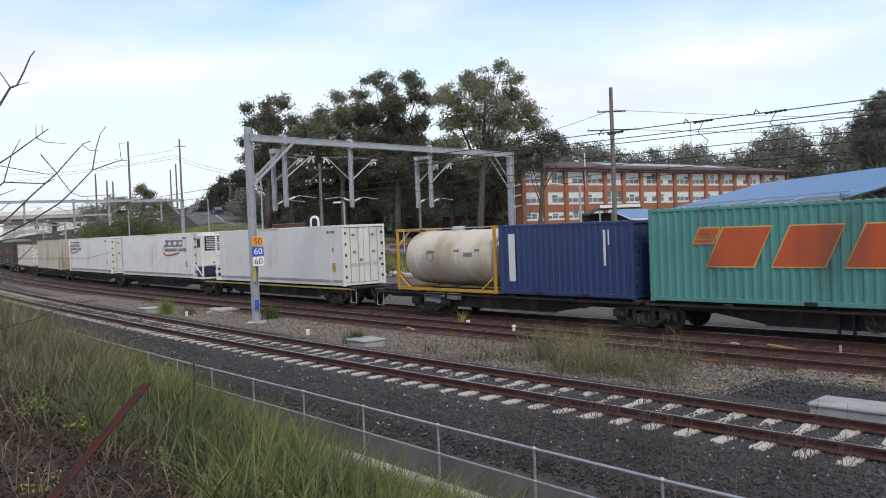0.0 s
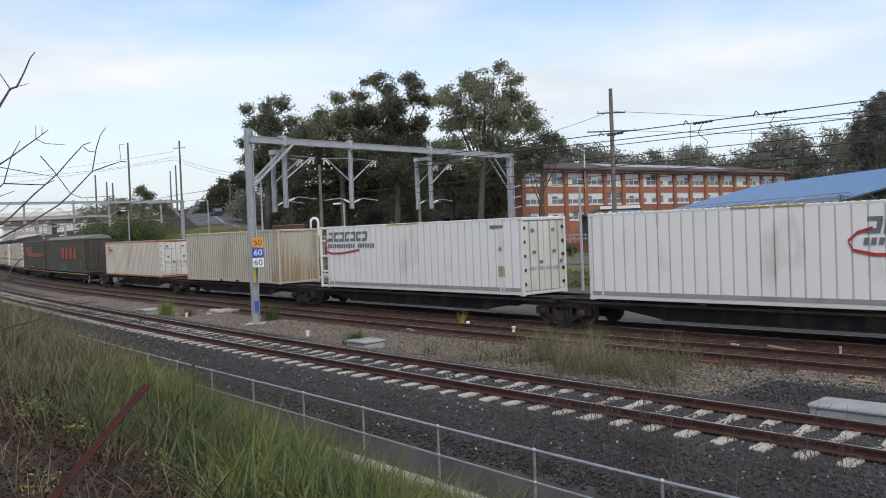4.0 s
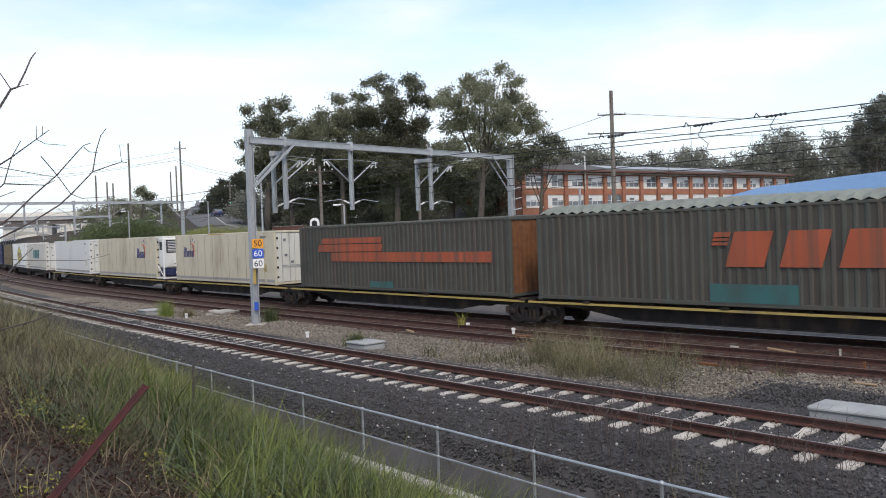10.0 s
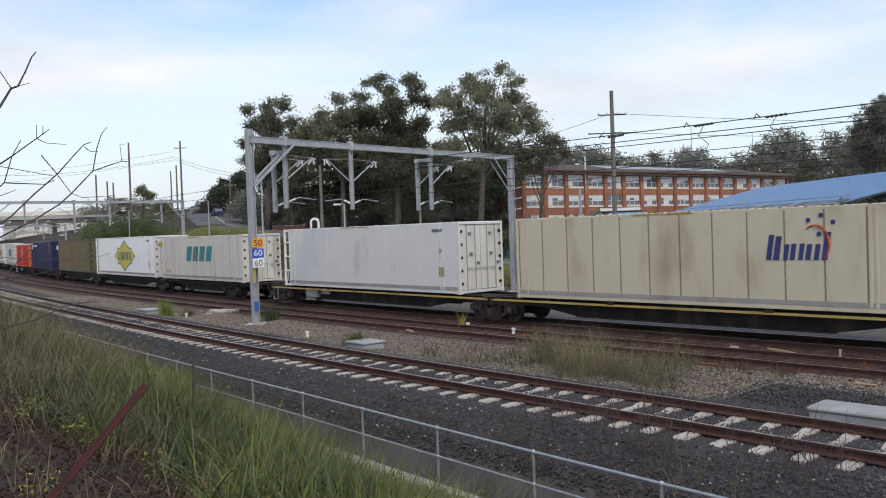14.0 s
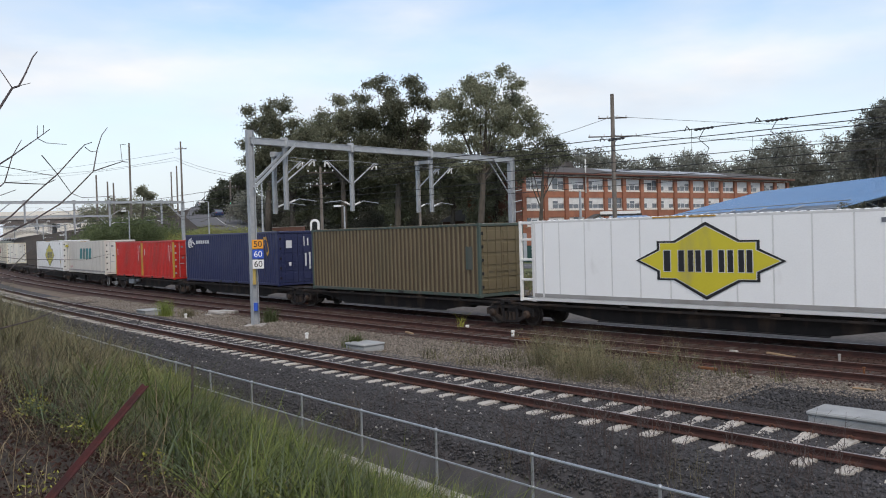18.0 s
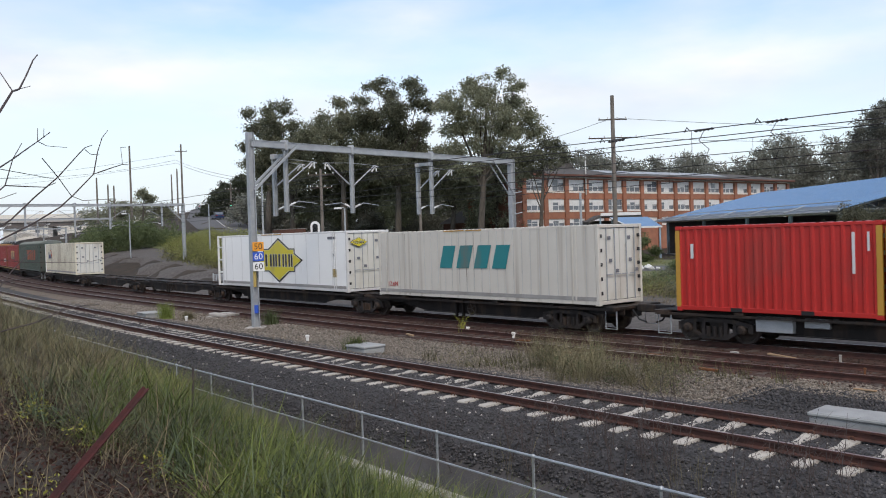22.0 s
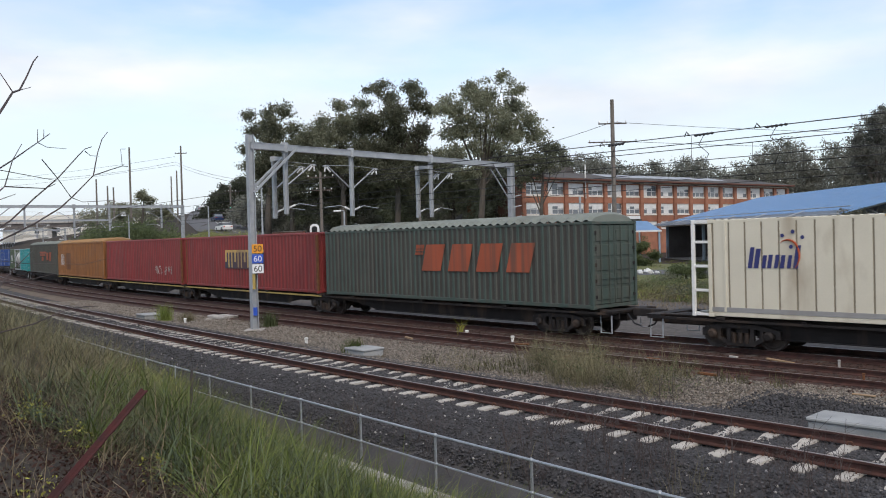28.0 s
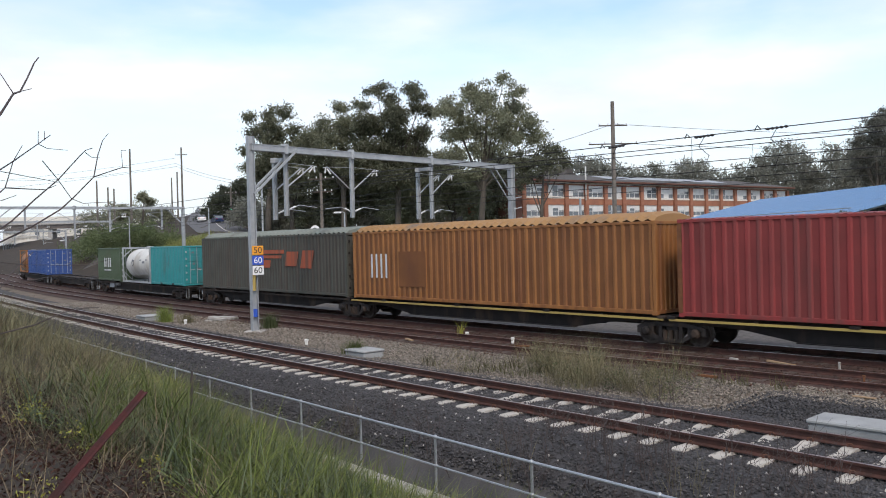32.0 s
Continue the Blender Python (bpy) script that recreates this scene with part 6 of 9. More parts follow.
street_lamp(-7.88, 68.48, 6.1, 0.3, "grey lamp post with a flat white lantern")
street_lamp((371 - 784) / 1502 * 100, 100, 6.0, 0.5, "grey lamp post with a flat white lantern")
street_lamp((230 - 784) / 1502 * 108, 108, 5.6, 0.4, "grey lamp post with a flat white lantern")
street_lamp((118 - 784) / 1502 * 125, 125, 5.0, 0.4, "grey lamp post with a flat white lantern")


def signal():
    x, y = -10.05, 68.0
    p = thing("railway_signal", "colour-light signal with a white-hooded black head on a ladder mast", "signal", Matrix.Translation((x, y, ground_at(x, y))))
    part("mast", Shape().tube([(0, 0, 0), (0, 0, 3.7)], 0.08, 8), M_GALV, p)
    stand = Matrix(((1, 0, 0, 0), (0, 0, -1, 0), (0, 1, 0, 0), (0, 0, 0, 1)))
    arch = lambda r, foot, top: [(r, foot)] + [(r * math.cos(q), top - r + r * math.sin(q)) for q in np.linspace(0, math.pi, 11)] + [(-r, foot)]
    part("target", Shape().slab(arch(0.38, 3.62, 5.12), 0.04, stand @ pose(-0.15, 0, 0.1)), M_SIGNWHITE, p, "white arched target board")
    head = part("head", Shape().slab(arch(0.2, 3.6, 4.92), 0.16, stand @ pose(-0.15, 0, 0.145)), M_BLACK, p, "black lamp head")
    for z in (3.85, 4.2, 4.55):
        part("lens_hood", Shape().lathe([(0.12, 0), (0.13, 0.12), (0.11, 0.12), (0.1, 0.01)], 12, Matrix.Translation((-0.15, -0.3, z)) @ Matrix.Rotation(math.pi / 2, 4, "X")), M_BLACK, head)
    for z in (2.55, 1.7):
        lower = part("lower_head", Shape().lathe([(0.0, -0.1), (0.24, -0.1), (0.26, 0.0), (0.24, 0.14), (0, 0.14)], 14, Matrix.Translation((-0.42, -0.2, z)) @ Matrix.Rotation(math.pi / 2, 4, "X")), M_BLACK, p)
        part("rim", Shape().lathe([(0.26, -0.03), (0.33, -0.03), (0.33, 0.01), (0.26, 0.01)], 16, Matrix.Translation((-0.42, -0.1, z)) @ Matrix.Rotation(math.pi / 2, 4, "X")), M_SIGNWHITE, lower)
        part("bracket", Shape().tube([(-0.42, -0.05, z), (0, 0, z)], 0.04, 6), M_GALV, lower)
    for z in (2.0, 2.8, 3.5):
        part("cage_rail", Shape().tube([(0.15, -0.3, z), (1.0, -0.3, z), (1.0, 0.5, z), (0.15, 0.5, z)], 0.03, 6), M_GALV, p)
    for x, y in ((0.15, -0.3), (1.0, -0.3), (1.0, 0.5)):
        part("cage_post", Shape().tube([(x, y, 1.95), (x, y, 3.5)], 0.03, 6), M_GALV, p)
    part("cage_floor", Shape().box(-0.1, -0.32, 1.92, 1.02, 0.52, 1.97), M_GALV, p)
    for q in (0.22, 0.52):
        part("ladder_side", Shape().tube([(q, 0.1, 0), (q, 0.1, 3.4)], 0.025, 6), M_GALV, p)
    for i in range(10):
        part("ladder_rung", Shape().tube([(0.22, 0.1, 0.3 + i * 0.32), (0.52, 0.1, 0.3 + i * 0.32)], 0.018, 5), M_GALV, p)


signal()


# ---- school building, shelter and far houses ----
def brick_building():
    """Three-storey brick block with piers, bands of windows and a low tiled roof."""
    A, B = Vector((12.9, 134.4, -0.36)), Vector((73.7, 181.3, -0.36))
    d = (B - A)
    L = d.length
    m = Matrix.Translation(A) @ Matrix.Rotation(math.atan2(d.y, d.x), 4, "Z")
    b = thing("brick_building", "long three-storey orange brick building with white-framed windows", "building", m)
    H, D = 12.75, 14.0
    levels = ((10.3, 12.25), (7.15, 9.0), (4.6, 5.75))
    n = 16
    bay = L / n
    # wall pieces: spandrels between the window bands run the length of the front
    zs = [0.0] + [v for lo, hi in sorted(levels) for v in (lo, hi)] + [H]
    for i in range(0, len(zs), 2):
        part("spandrel", Shape().box(0, 0, zs[i], L, 0.35, zs[i + 1]), M_BRICK, b)
        part("cream_band", Shape().box(0, -0.06, zs[i + 1] - 0.27, L, 0.0, zs[i + 1] - 0.02), M_BAND, b, "cream sill band")
    part("end_wall", Shape().box(0, 0.35, 0, 0.35, D, H), M_BRICK, b)
    part("end_wall", Shape().box(L - 0.35, 0.35, 0, L, D, H), M_BRICK, b)
    part("back_wall", Shape().box(0.35, D - 0.35, 0, L - 0.35, D, H), M_BRICK, b)
    part("pale_end_pier", Shape().box(-1.6, -0.1, 0, 0.0, 6.0, H), M_BRICK_DARK, b)
    for i in range(4):
        # Interior dimness is put into the slabs' colour.
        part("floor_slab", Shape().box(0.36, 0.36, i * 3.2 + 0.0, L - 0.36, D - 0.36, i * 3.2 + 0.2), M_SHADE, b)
    part("inner_wall", Shape().box(0.36, 3.2, 0, L - 0.36, 3.4, H - 0.1), M_BAND, b)
    pier = Shape().box(-0.42, -0.28, 0, 0.42, 0.35, H - 0.35).mesh("pier", M_BRICK)
    for i in range(n + 1):
        part("pier", pier, None, b, m=pose(i * bay, 0, 0))
    rnd = random.Random(4)
    frame = Shape()
    w, h = bay - 0.84, 2.4
    for x in (-w / 2, -w / 6, w / 6, w / 2):
        frame.box(x - 0.05, 0.1, 0, x + 0.05, 0.2, h)
    for z in (0.05, 1.05, h - 0.05):
        frame.box(-w / 2, 0.1, z - 0.05, w / 2, 0.2, z + 0.05)
    frame_me = frame.mesh("window_frame", M_WHITE)
    pane_me = Shape().box(-w / 6 + 0.05, 0.14, 0.08, w / 6 - 0.05, 0.16, h - 0.08).mesh("pane", M_GLASS)
    for lo, hi in levels:
        for i in range(n):
            win = thing("window", "", "", pose((i + 0.5) * bay, 0, lo))
            win.parent = b
            part("window_frame", frame_me, None, win, m=Matrix.Diagonal((1, 1, (hi - lo) / 2.4, 1)))
            for k in (-1, 0, 1):
                part("pane", pane_me, None, win, m=Matrix.Translation((k * w / 3, 0, 0)) @ Matrix.Diagonal((1, 1, (hi - lo) / 2.4, 1)))
                f = rnd.random()
                if f < 0.9:
                    drop = rnd.choice((0.3, 0.5, 0.55, 0.6, 0.95)) * (hi - lo)
                    part("blind", Shape().box(k * w / 3 - w / 6 + 0.06, 0.115, hi - lo - drop, k * w / 3 + w / 6 - 0.06, 0.132, hi - lo - 0.02), M_BLIND, win)
    part("eave", Shape().box(-1.4, -1.2, H, L + 1.2, D + 1.2, H + 0.28), M_BRICK_DARK, b, "dark eave")
    rv = [(-1.4, -1.2, H + 0.28), (L + 1.2, -1.2, H + 0.28), (L + 1.2, D + 1.2, H + 0.28), (-1.4, D + 1.2, H + 0.28), (6, D / 2, H + 1.95), (L - 7, D / 2, H + 1.95)]
    part("roof", Shape().add(rv, [(0, 1, 5, 4), (1, 2, 5), (2, 3, 4, 5), (3, 0, 4), (3, 2, 1, 0)]), M_ROOFTILE, b, "brown tiled hip roof")
    for i in range(6):
        x = 22 + i * 6.0
        part("skylight", Shape().box(x, 3.0, 0.03, x + 5.6, 7.2, 0.1, m=Matrix.Translation((0, -1.2, H + 0.28)) @ Matrix.Rotation(radians(11.4), 4, "X")), M_GALV, b, "pale roof panel")
    part("flag_pole", Shape().tube([(13.9, -0.5, H - 3.0), (13.9, -0.5, H + 2.7)], 0.12, 6), M_WHITE, b)
    part("roof_gable", Shape().add([(17, 8, H + 1.5), (21, 8, H + 1.5), (19, 8, H + 3.4), (17, 14, H + 1.5), (21, 14, H + 1.5), (19, 14, H + 3.4)], [(0, 1, 2), (5, 4, 3), (0, 2, 5, 3), (2, 1, 4, 5), (0, 3, 4, 1)]), M_ROOFTILE, b)
    return b


brick_building()


M_EAVE = paint("grey_blue_sheet", (0.085, 0.105, 0.135), 0.85, 0.5, 0.3)


def shelter():
    """Open-sided assembly shelter with a blue sheet roof on steel posts."""
    A, B = Vector((32.2, 123.5, -0.36)), Vector((34.3, 72.5, -0.36))
    d = B - A
    L = d.length
    m = Matrix.Translation(A) @ Matrix.Rotation(math.atan2(d.y, d.x), 4, "Z")  # x towards the camera, y away to the side
    s = thing("shelter", "open-sided shelter with a broad blue sheet roof on blue posts", "shelter", m)
    E, R, W = 5.15, 8.5, 29.0
    for y0, y1, z0, z1 in ((-0.7, W / 2, E - 0.25, R), (W / 2, W + 0.7, R, E - 0.25)):
        out = wave(L + 1.4, 0.76, 0.05, "rib")
        sh = Shape()
        v, k = [], len(out)
        for y, z in ((y0, z0), (y1, z1)):
            v += [(a - 0.7, y, z + b) for a, b in out] + [(a - 0.7, y, z - 0.08) for a, b in out]
        f = []
        for i in range(k - 1):
            f += [(i, i + 1, 2 * k + i + 1, 2 * k + i), (k + i + 1, k + i, 3 * k + i, 3 * k + i + 1), (i + 1, i, k + i, k + i + 1), (2 * k + i, 2 * k + i + 1, 3 * k + i + 1, 3 * k + i)]
        part("roof_sheet", sh.add(v, f), M_BLUEROOF, s, "blue ribbed roof sheeting")
    part("gutter", Shape().box(-0.7, -0.95, E - 0.45, L + 0.7, -0.72, E - 0.2, bevel=0.03), M_GALV, s)
    part("eave_beam", Shape().box(0, -0.12, E - 0.62, L, 0.12, E - 0.32), M_BLUEPOST, s)
    for k in range(6):
        x = k * L / 6
        part("eave_sheet", Shape().add([(x + 0.05, -1.5, E - 0.42), (x + L / 6 - 0.05, -1.5, E - 0.42), (x + L / 6 - 0.05, 0.7, E + 0.12), (x + 0.05, 0.7, E + 0.12), (x + 0.05, -1.5, E - 0.46), (x + L / 6 - 0.05, -1.5, E - 0.46), (x + L / 6 - 0.05, 0.7, E + 0.08), (x + 0.05, 0.7, E + 0.08)], [(0, 1, 2, 3), (7, 6, 5, 4), (0, 4, 5, 1), (1, 5, 6, 2), (2, 6, 7, 3), (3, 7, 4, 0)]), M_EAVE, s, "grey-blue lean-to sheet")
        part("bracket", Shape().tube([(x + 0.3, 0.5, E + 0.25), (x + 0.3, -1.5, E - 0.36)], 0.05, 5), M_GALV, s)
    part("eave_pipe", Shape().tube([(-0.4, -1.55, E - 0.5), (L + 0.4, -1.55, E - 0.5)], 0.07, 6), M_GALV, s)
    part("eave_rail", Shape().box(-0.4, -0.3, E - 0.66, L + 0.4, -0.16, E - 0.5), M_WHITE, s, "white edge rail")
    for a, b in (((22.4, 3.0, 3.0), (22.6, 5.6, 0.7)), ((22.4, 5.0, 3.0), (22.6, 2.6, 1.4))):
        part("crossed_pole", Shape().tube([a, b], 0.06, 6), M_BLUEPOST, s)
    part("pipe_rail", Shape().tube([(4, 0.9, E + 0.42), (L - 0.5, 0.9, E + 0.42)], 0.05, 6), M_GALV, s)
    for x in (1.7, 16.6, 30.2, 40.8, 50.6):
        for y in (0, W):
            part("post", Shape().box(x - 0.16, y - 0.16, 0, x + 0.16, y + 0.16, E - 0.4, bevel=0.02), M_BLUEPOST, s)
        part("truss_chord", Shape().tube([(x, 0.1, E - 0.4), (x, W / 2, E - 0.1), (x, W - 0.1, E - 0.4)], 0.07, 6), M_GALV, s)
        part("truss_top", Shape().tube([(x, 0.1, E - 0.35), (x, W / 2, R - 0.2), (x, W - 0.1, E - 0.35)], 0.07, 6), M_GALV, s)
        for k in range(1, 13):
            y = W * k / 13
            zt = E - 0.35 + (R - 0.2 - E + 0.35) * (1 - abs(y - W / 2) / (W / 2))
            part("truss_web", Shape().tube([(x, y, zt), (x, y + (1.1 if k < 7 else -1.1), E - 0.3)], 0.04, 5), M_GALV, s)
    # The shelter's inner shade is put into these walls' dark colour.
    part("back_wall", Shape().box(-0.2, W - 3.0, 0, L + 0.2, W - 2.7, E - 0.3), M_SHADE, s, "back wall coloured dark for the interior's shade")
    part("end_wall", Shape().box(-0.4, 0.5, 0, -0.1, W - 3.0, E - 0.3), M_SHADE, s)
    # Pale panels imitate daylight showing through slits in the solid wall.
    for x in (9, 22, 33, 45):
        part("bright_slit_panel", Shape().box(x, W - 3.06, 1.4, x + 3.0, W - 3.01, 2.6), M_BAND, s)
    part("floor", Shape().box(-0.3, 0.2, -0.3, L, W - 2.7, 0.03), M_CONCRETE, s)
    part("basketball_board", Shape().box(18, 5.0, 2.6, 18.1, 6.8, 3.8), M_WHITE, s, "white backboard")
    return s


shelter()


def entry_canopy():
    """A flat-roofed entry with a white fascia, and a blue lean-to awning before it."""
    c = thing("entry_canopy", "low flat-roofed entry with a sloping blue awning", "canopy", pose(23.6, 112, -0.36))
    part("roof_slab", Shape().add([(-4.0, 2.0, 4.9), (-2.3, 2.0, 5.75), (3.2, 2.0, 5.6), (3.2, 7.5, 5.6), (-2.3, 7.5, 5.75), (-4.0, 7.5, 4.9), (-4.0, 2.0, 4.65), (-2.3, 2.0, 5.45), (3.2, 2.0, 5.3), (3.2, 7.5, 5.3), (-2.3, 7.5, 5.45), (-4.0, 7.5, 4.65)], [(0, 1, 4, 5), (1, 2, 3, 4), (11, 10, 7, 6), (10, 9, 8, 7), (0, 6, 7, 1), (1, 7, 8, 2), (2, 8, 9, 3), (3, 9, 10, 4), (4, 10, 11, 5), (5, 11, 6, 0)]), M_ROOFTILE, c)
    part("fascia", Shape().box(-2.4, 1.86, 5.6, 3.0, 1.98, 6.0), M_WHITE, c, "white fascia")
    aw = [(-1.5, 0.0, 5.35), (3.4, 0.0, 5.28), (3.7, -6.0, 4.02), (-0.05, -6.0, 3.99)]
    part("awning", Shape().add(aw + [(x, y, z - 0.1) for x, y, z in aw], [(3, 2, 1, 0), (4, 5, 6, 7), (0, 1, 5, 4), (1, 2, 6, 5), (2, 3, 7, 6), (3, 0, 4, 7)]), M_BLUEROOF, c, "blue sheet awning")
    part("awning_edge", Shape().box(-0.1, -6.16, 3.82, 3.75, -6.02, 4.02), M_WHITE, c, "white gutter")
    part("awning_edge", Shape().tube([(-1.52, -0.02, 5.28), (-0.1, -6.05, 3.95)], 0.07, 6), M_WHITE, c)
    for x, y, h in ((-2.4, 2.2, 5.4), (-1.2, 0.2, 5.1), (2.9, 2.2, 5.2), (-0.1, -5.9, 3.8), (3.5, -5.9, 3.8)):
        part("post", Shape().box(x - 0.1, y - 0.1, 0, x + 0.1, y + 0.1, h), M_BLUEPOST, c)
    # Dark wall colour stands for the shade under the canopy.
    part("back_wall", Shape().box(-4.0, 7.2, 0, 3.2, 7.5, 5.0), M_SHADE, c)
    part("ramp", Shape().box(-9.0, -0.3, 0, -1.8, 1.6, 1.3), M_BRICK_DARK, c, "brick ramp")
    for i in range(11):
        part("baluster", Shape().tube([(-9 + i * 0.7, -0.2, 1.3), (-9 + i * 0.7, -0.2, 2.35)], 0.04, 5), M_BLUEPOST, c)
    for z in (1.8, 2.35):
        part("handrail", Shape().tube([(-9, -0.2, z), (-2.0, -0.2, z)], 0.05, 6), M_BLUEPOST, c)


entry_canopy()


def house(x, y, w, d, h, turn, label, roof=M_ROOFTILE, wall=M_BAND):
    z = ground_at(x, y) - 0.3
    o = thing("house", label, "house", Matrix.Translation((x, y, z)) @ Matrix.Rotation(radians(turn), 4, "Z"), group="houses on the hill")
    part("wall", Shape().box(-w / 2, -d / 2, 0, w / 2, d / 2, h), wall, o)
    e = 0.6
    rv = [(-w / 2 - e, -d / 2 - e, h), (w / 2 + e, -d / 2 - e, h), (w / 2 + e, d / 2 + e, h), (-w / 2 - e, d / 2 + e, h), (-w / 2 + 2, 0, h + d * 0.28), (w / 2 - 2, 0, h + d * 0.28)]
    part("roof", Shape().add(rv, [(0, 1, 5, 4), (1, 2, 5), (2, 3, 4, 5), (3, 0, 4), (3, 2, 1, 0)]), roof, o)
    for k in (-0.3, 0.0, 0.3):
        win = part("window", Shape().box(k * w - 0.8, -d / 2 - 0.06, h * 0.4, k * w + 0.8, -d / 2 + 0.02, h * 0.8), M_WHITE, o)
        part("pane", Shape().box(k * w - 0.7, -d / 2 - 0.08, h * 0.44, k * w + 0.7, -d / 2 - 0.05, h * 0.76), M_GLASS, win)


for px, dist, w, h in ((270, 300, 11, 3.0), (205, 290, 12, 3.0), (142, 300, 22, 4.0), (100, 320, 20, 4.5), (60, 330, 20, 4.2)):
    house((px - 784) / 1502 * dist, dist, w, 9, h, 20, "pale rendered house with a tiled roof on the hill")
house((846 - 784) / 1502 * 150, 150, 9, 9, 5.0, 28, "dark red-brick house half hidden under the trees", M_ROOFTILE, M_BRICK_DARK)


def footbridge():
    """A concrete road bridge over the line, far off."""
    b = thing("road_bridge", "pale concrete road bridge across the line far off", "bridge", pose(-146, 236, 2.3, 0, 0, 12))
    part("deck", Shape().box(-70, -4, 8.2, 48, 4, 9.2), M_CONCRETE, b)
    # The shade beneath the deck is put into the girder's colour.
    part("girder", Shape().box(-70, -3.6, 7.0, 48, -3.0, 8.2), M_SHADE, b, "girder coloured dark for the shade under the deck")
    part("parapet", Shape().box(-70, -4.1, 9.2, 48, -3.8, 10.4), M_BAND, b)
    for x in (-40, -15, 10, 35):
        part("pier", Shape().box(x - 0.6, -3, -3.0, x + 0.6, 3, 7.0), M_CONCRETE, b)


footbridge()


def road(points, width, name, label):
    """A sealed road draped over the ground."""
    pts = [Vector((x, y, 0)) for x, y in points]
    v, f = [], []
    dense = []
    for a, b in zip(pts[:-1], pts[1:]):
        n = max(2, int((b - a).length / 4))
        dense += [a.lerp(b, i / n) for i in range(n)]
    dense.append(pts[-1])
    for i, p in enumerate(dense):
        d = (dense[min(i + 1, len(dense) - 1)] - dense[max(i - 1, 0)]).normalized()
        n = Vector((-d.y, d.x, 0))
        for k in (-0.5, 0, 0.5):
            q = p + n * width * k
            v.append((q.x, q.y, ground_at(q.x, q.y) + 0.06))
    for i in range(len(dense) - 1):
        f += [(i * 3 + k, i * 3 + k + 1, i * 3 + 3 + k + 1, i * 3 + 3 + k) for k in (0, 1)]
    me = bpy.data.meshes.new(name)
    me.from_pydata(v, [], f)
    me.materials.append(M_ROAD)
    ob = tagged(new(name, me), label, "road", kind="structure")
    line = Shape()
    for i in range(len(dense) - 1):
        a, b = v[i * 3 + 1], v[i * 3 + 4]
        dv = (Vector(b) - Vector(a)).normalized()
        n = Vector((-dv.y, dv.x, 0)) * 0.07
        line.add([Vector(a) - n + Vector((0, 0, 0.02)), Vector(b) - n + Vector((0, 0, 0.02)), Vector(b) + n + Vector((0, 0, 0.02)), Vector(a) + n + Vector((0, 0, 0.02))], [(0, 1, 2, 3)])
    part("centre_line", line, M_LINE, ob)


ROAD = [(300, 60), (140, 62), (70, 68), (40, 71), (23, 75.5), (16.8, 80), (6.9, 89), (-4.7, 103), (-12.1, 116), (-17, 124.5), (-26, 131), (-38.4, 150), (-52.4, 190), (-66, 240)]
road(ROAD, 9.5, "road", "grey sealed road climbing the hill behind the line")


# ---- plants ----
def quick_mesh(name, verts, faces, mat):
    """A mesh from arrays: faces all of one size."""
    me = bpy.data.meshes.new(name)
    n, k = faces.shape
    me.vertices.add(len(verts))
    me.vertices.foreach_set("co", np.ascontiguousarray(verts, dtype=np.float32).ravel())
    me.loops.add(n * k)
    me.loops.foreach_set("vertex_index", np.ascontiguousarray(faces, dtype=np.int32).ravel())
    me.polygons.add(n)
    me.polygons.foreach_set("loop_start", np.arange(0, n * k, k, dtype=np.int32))
    me.update(calc_edges=True)
    me.materials.append(mat)
    return me


def leaf_mesh(name, centres, per, spread, size, mat, rng, droop=0.5):
    """Leaves in loose clumps round the given centres."""
    c = np.repeat(np.asarray(centres, float), per, axis=0)
    n = len(c)
    p = c + rng.normal(0, 1, (n, 3)) * spread * np.array([1, 1, 0.75])
    a = rng.normal(0, 1, (n, 3))
    a[:, 2] -= droop
    a /= np.linalg.norm(a, axis=1)[:, None]
    b = np.cross(a, rng.normal(0, 1, (n, 3)))
    b /= np.linalg.norm(b, axis=1)[:, None]
    L = size * rng.uniform(0.6, 1.35, (n, 1))
    w = L * 0.42
    v = np.stack([p, p + a * L * 0.5 + b * w * 0.5, p + a * L, p + a * L * 0.5 - b * w * 0.5], axis=1).reshape(-1, 3)
    return quick_mesh(name, v, np.arange(4 * n).reshape(n, 4), mat)


def lobe_points(lobes, rng, density, depth=1.0):
    """Tufts of a crown: every lobe breaks up into a few boughs, and each bough into tufts of leaves with gaps between."""
    out = []
    for dx, dy, z, r in lobes:
        k = 3 + int(2.2 * r)
        d = rng.normal(0, 1, (k, 3))
        d /= np.linalg.norm(d, axis=1)[:, None]
        boughs = d * r * rng.uniform(0.3, 0.92, (k, 1)) * np.array([1, depth, 0.85])
        n = int(5 + density * r * r)
        pick = rng.integers(0, k, n)
        e = boughs[pick] + rng.normal(0, 1, (n, 3)) * (0.2 * r + 0.14) * np.array([1, depth, 0.72])
        out.append(e + np.array([[dx, dy, z]]))
    return np.concatenate(out)


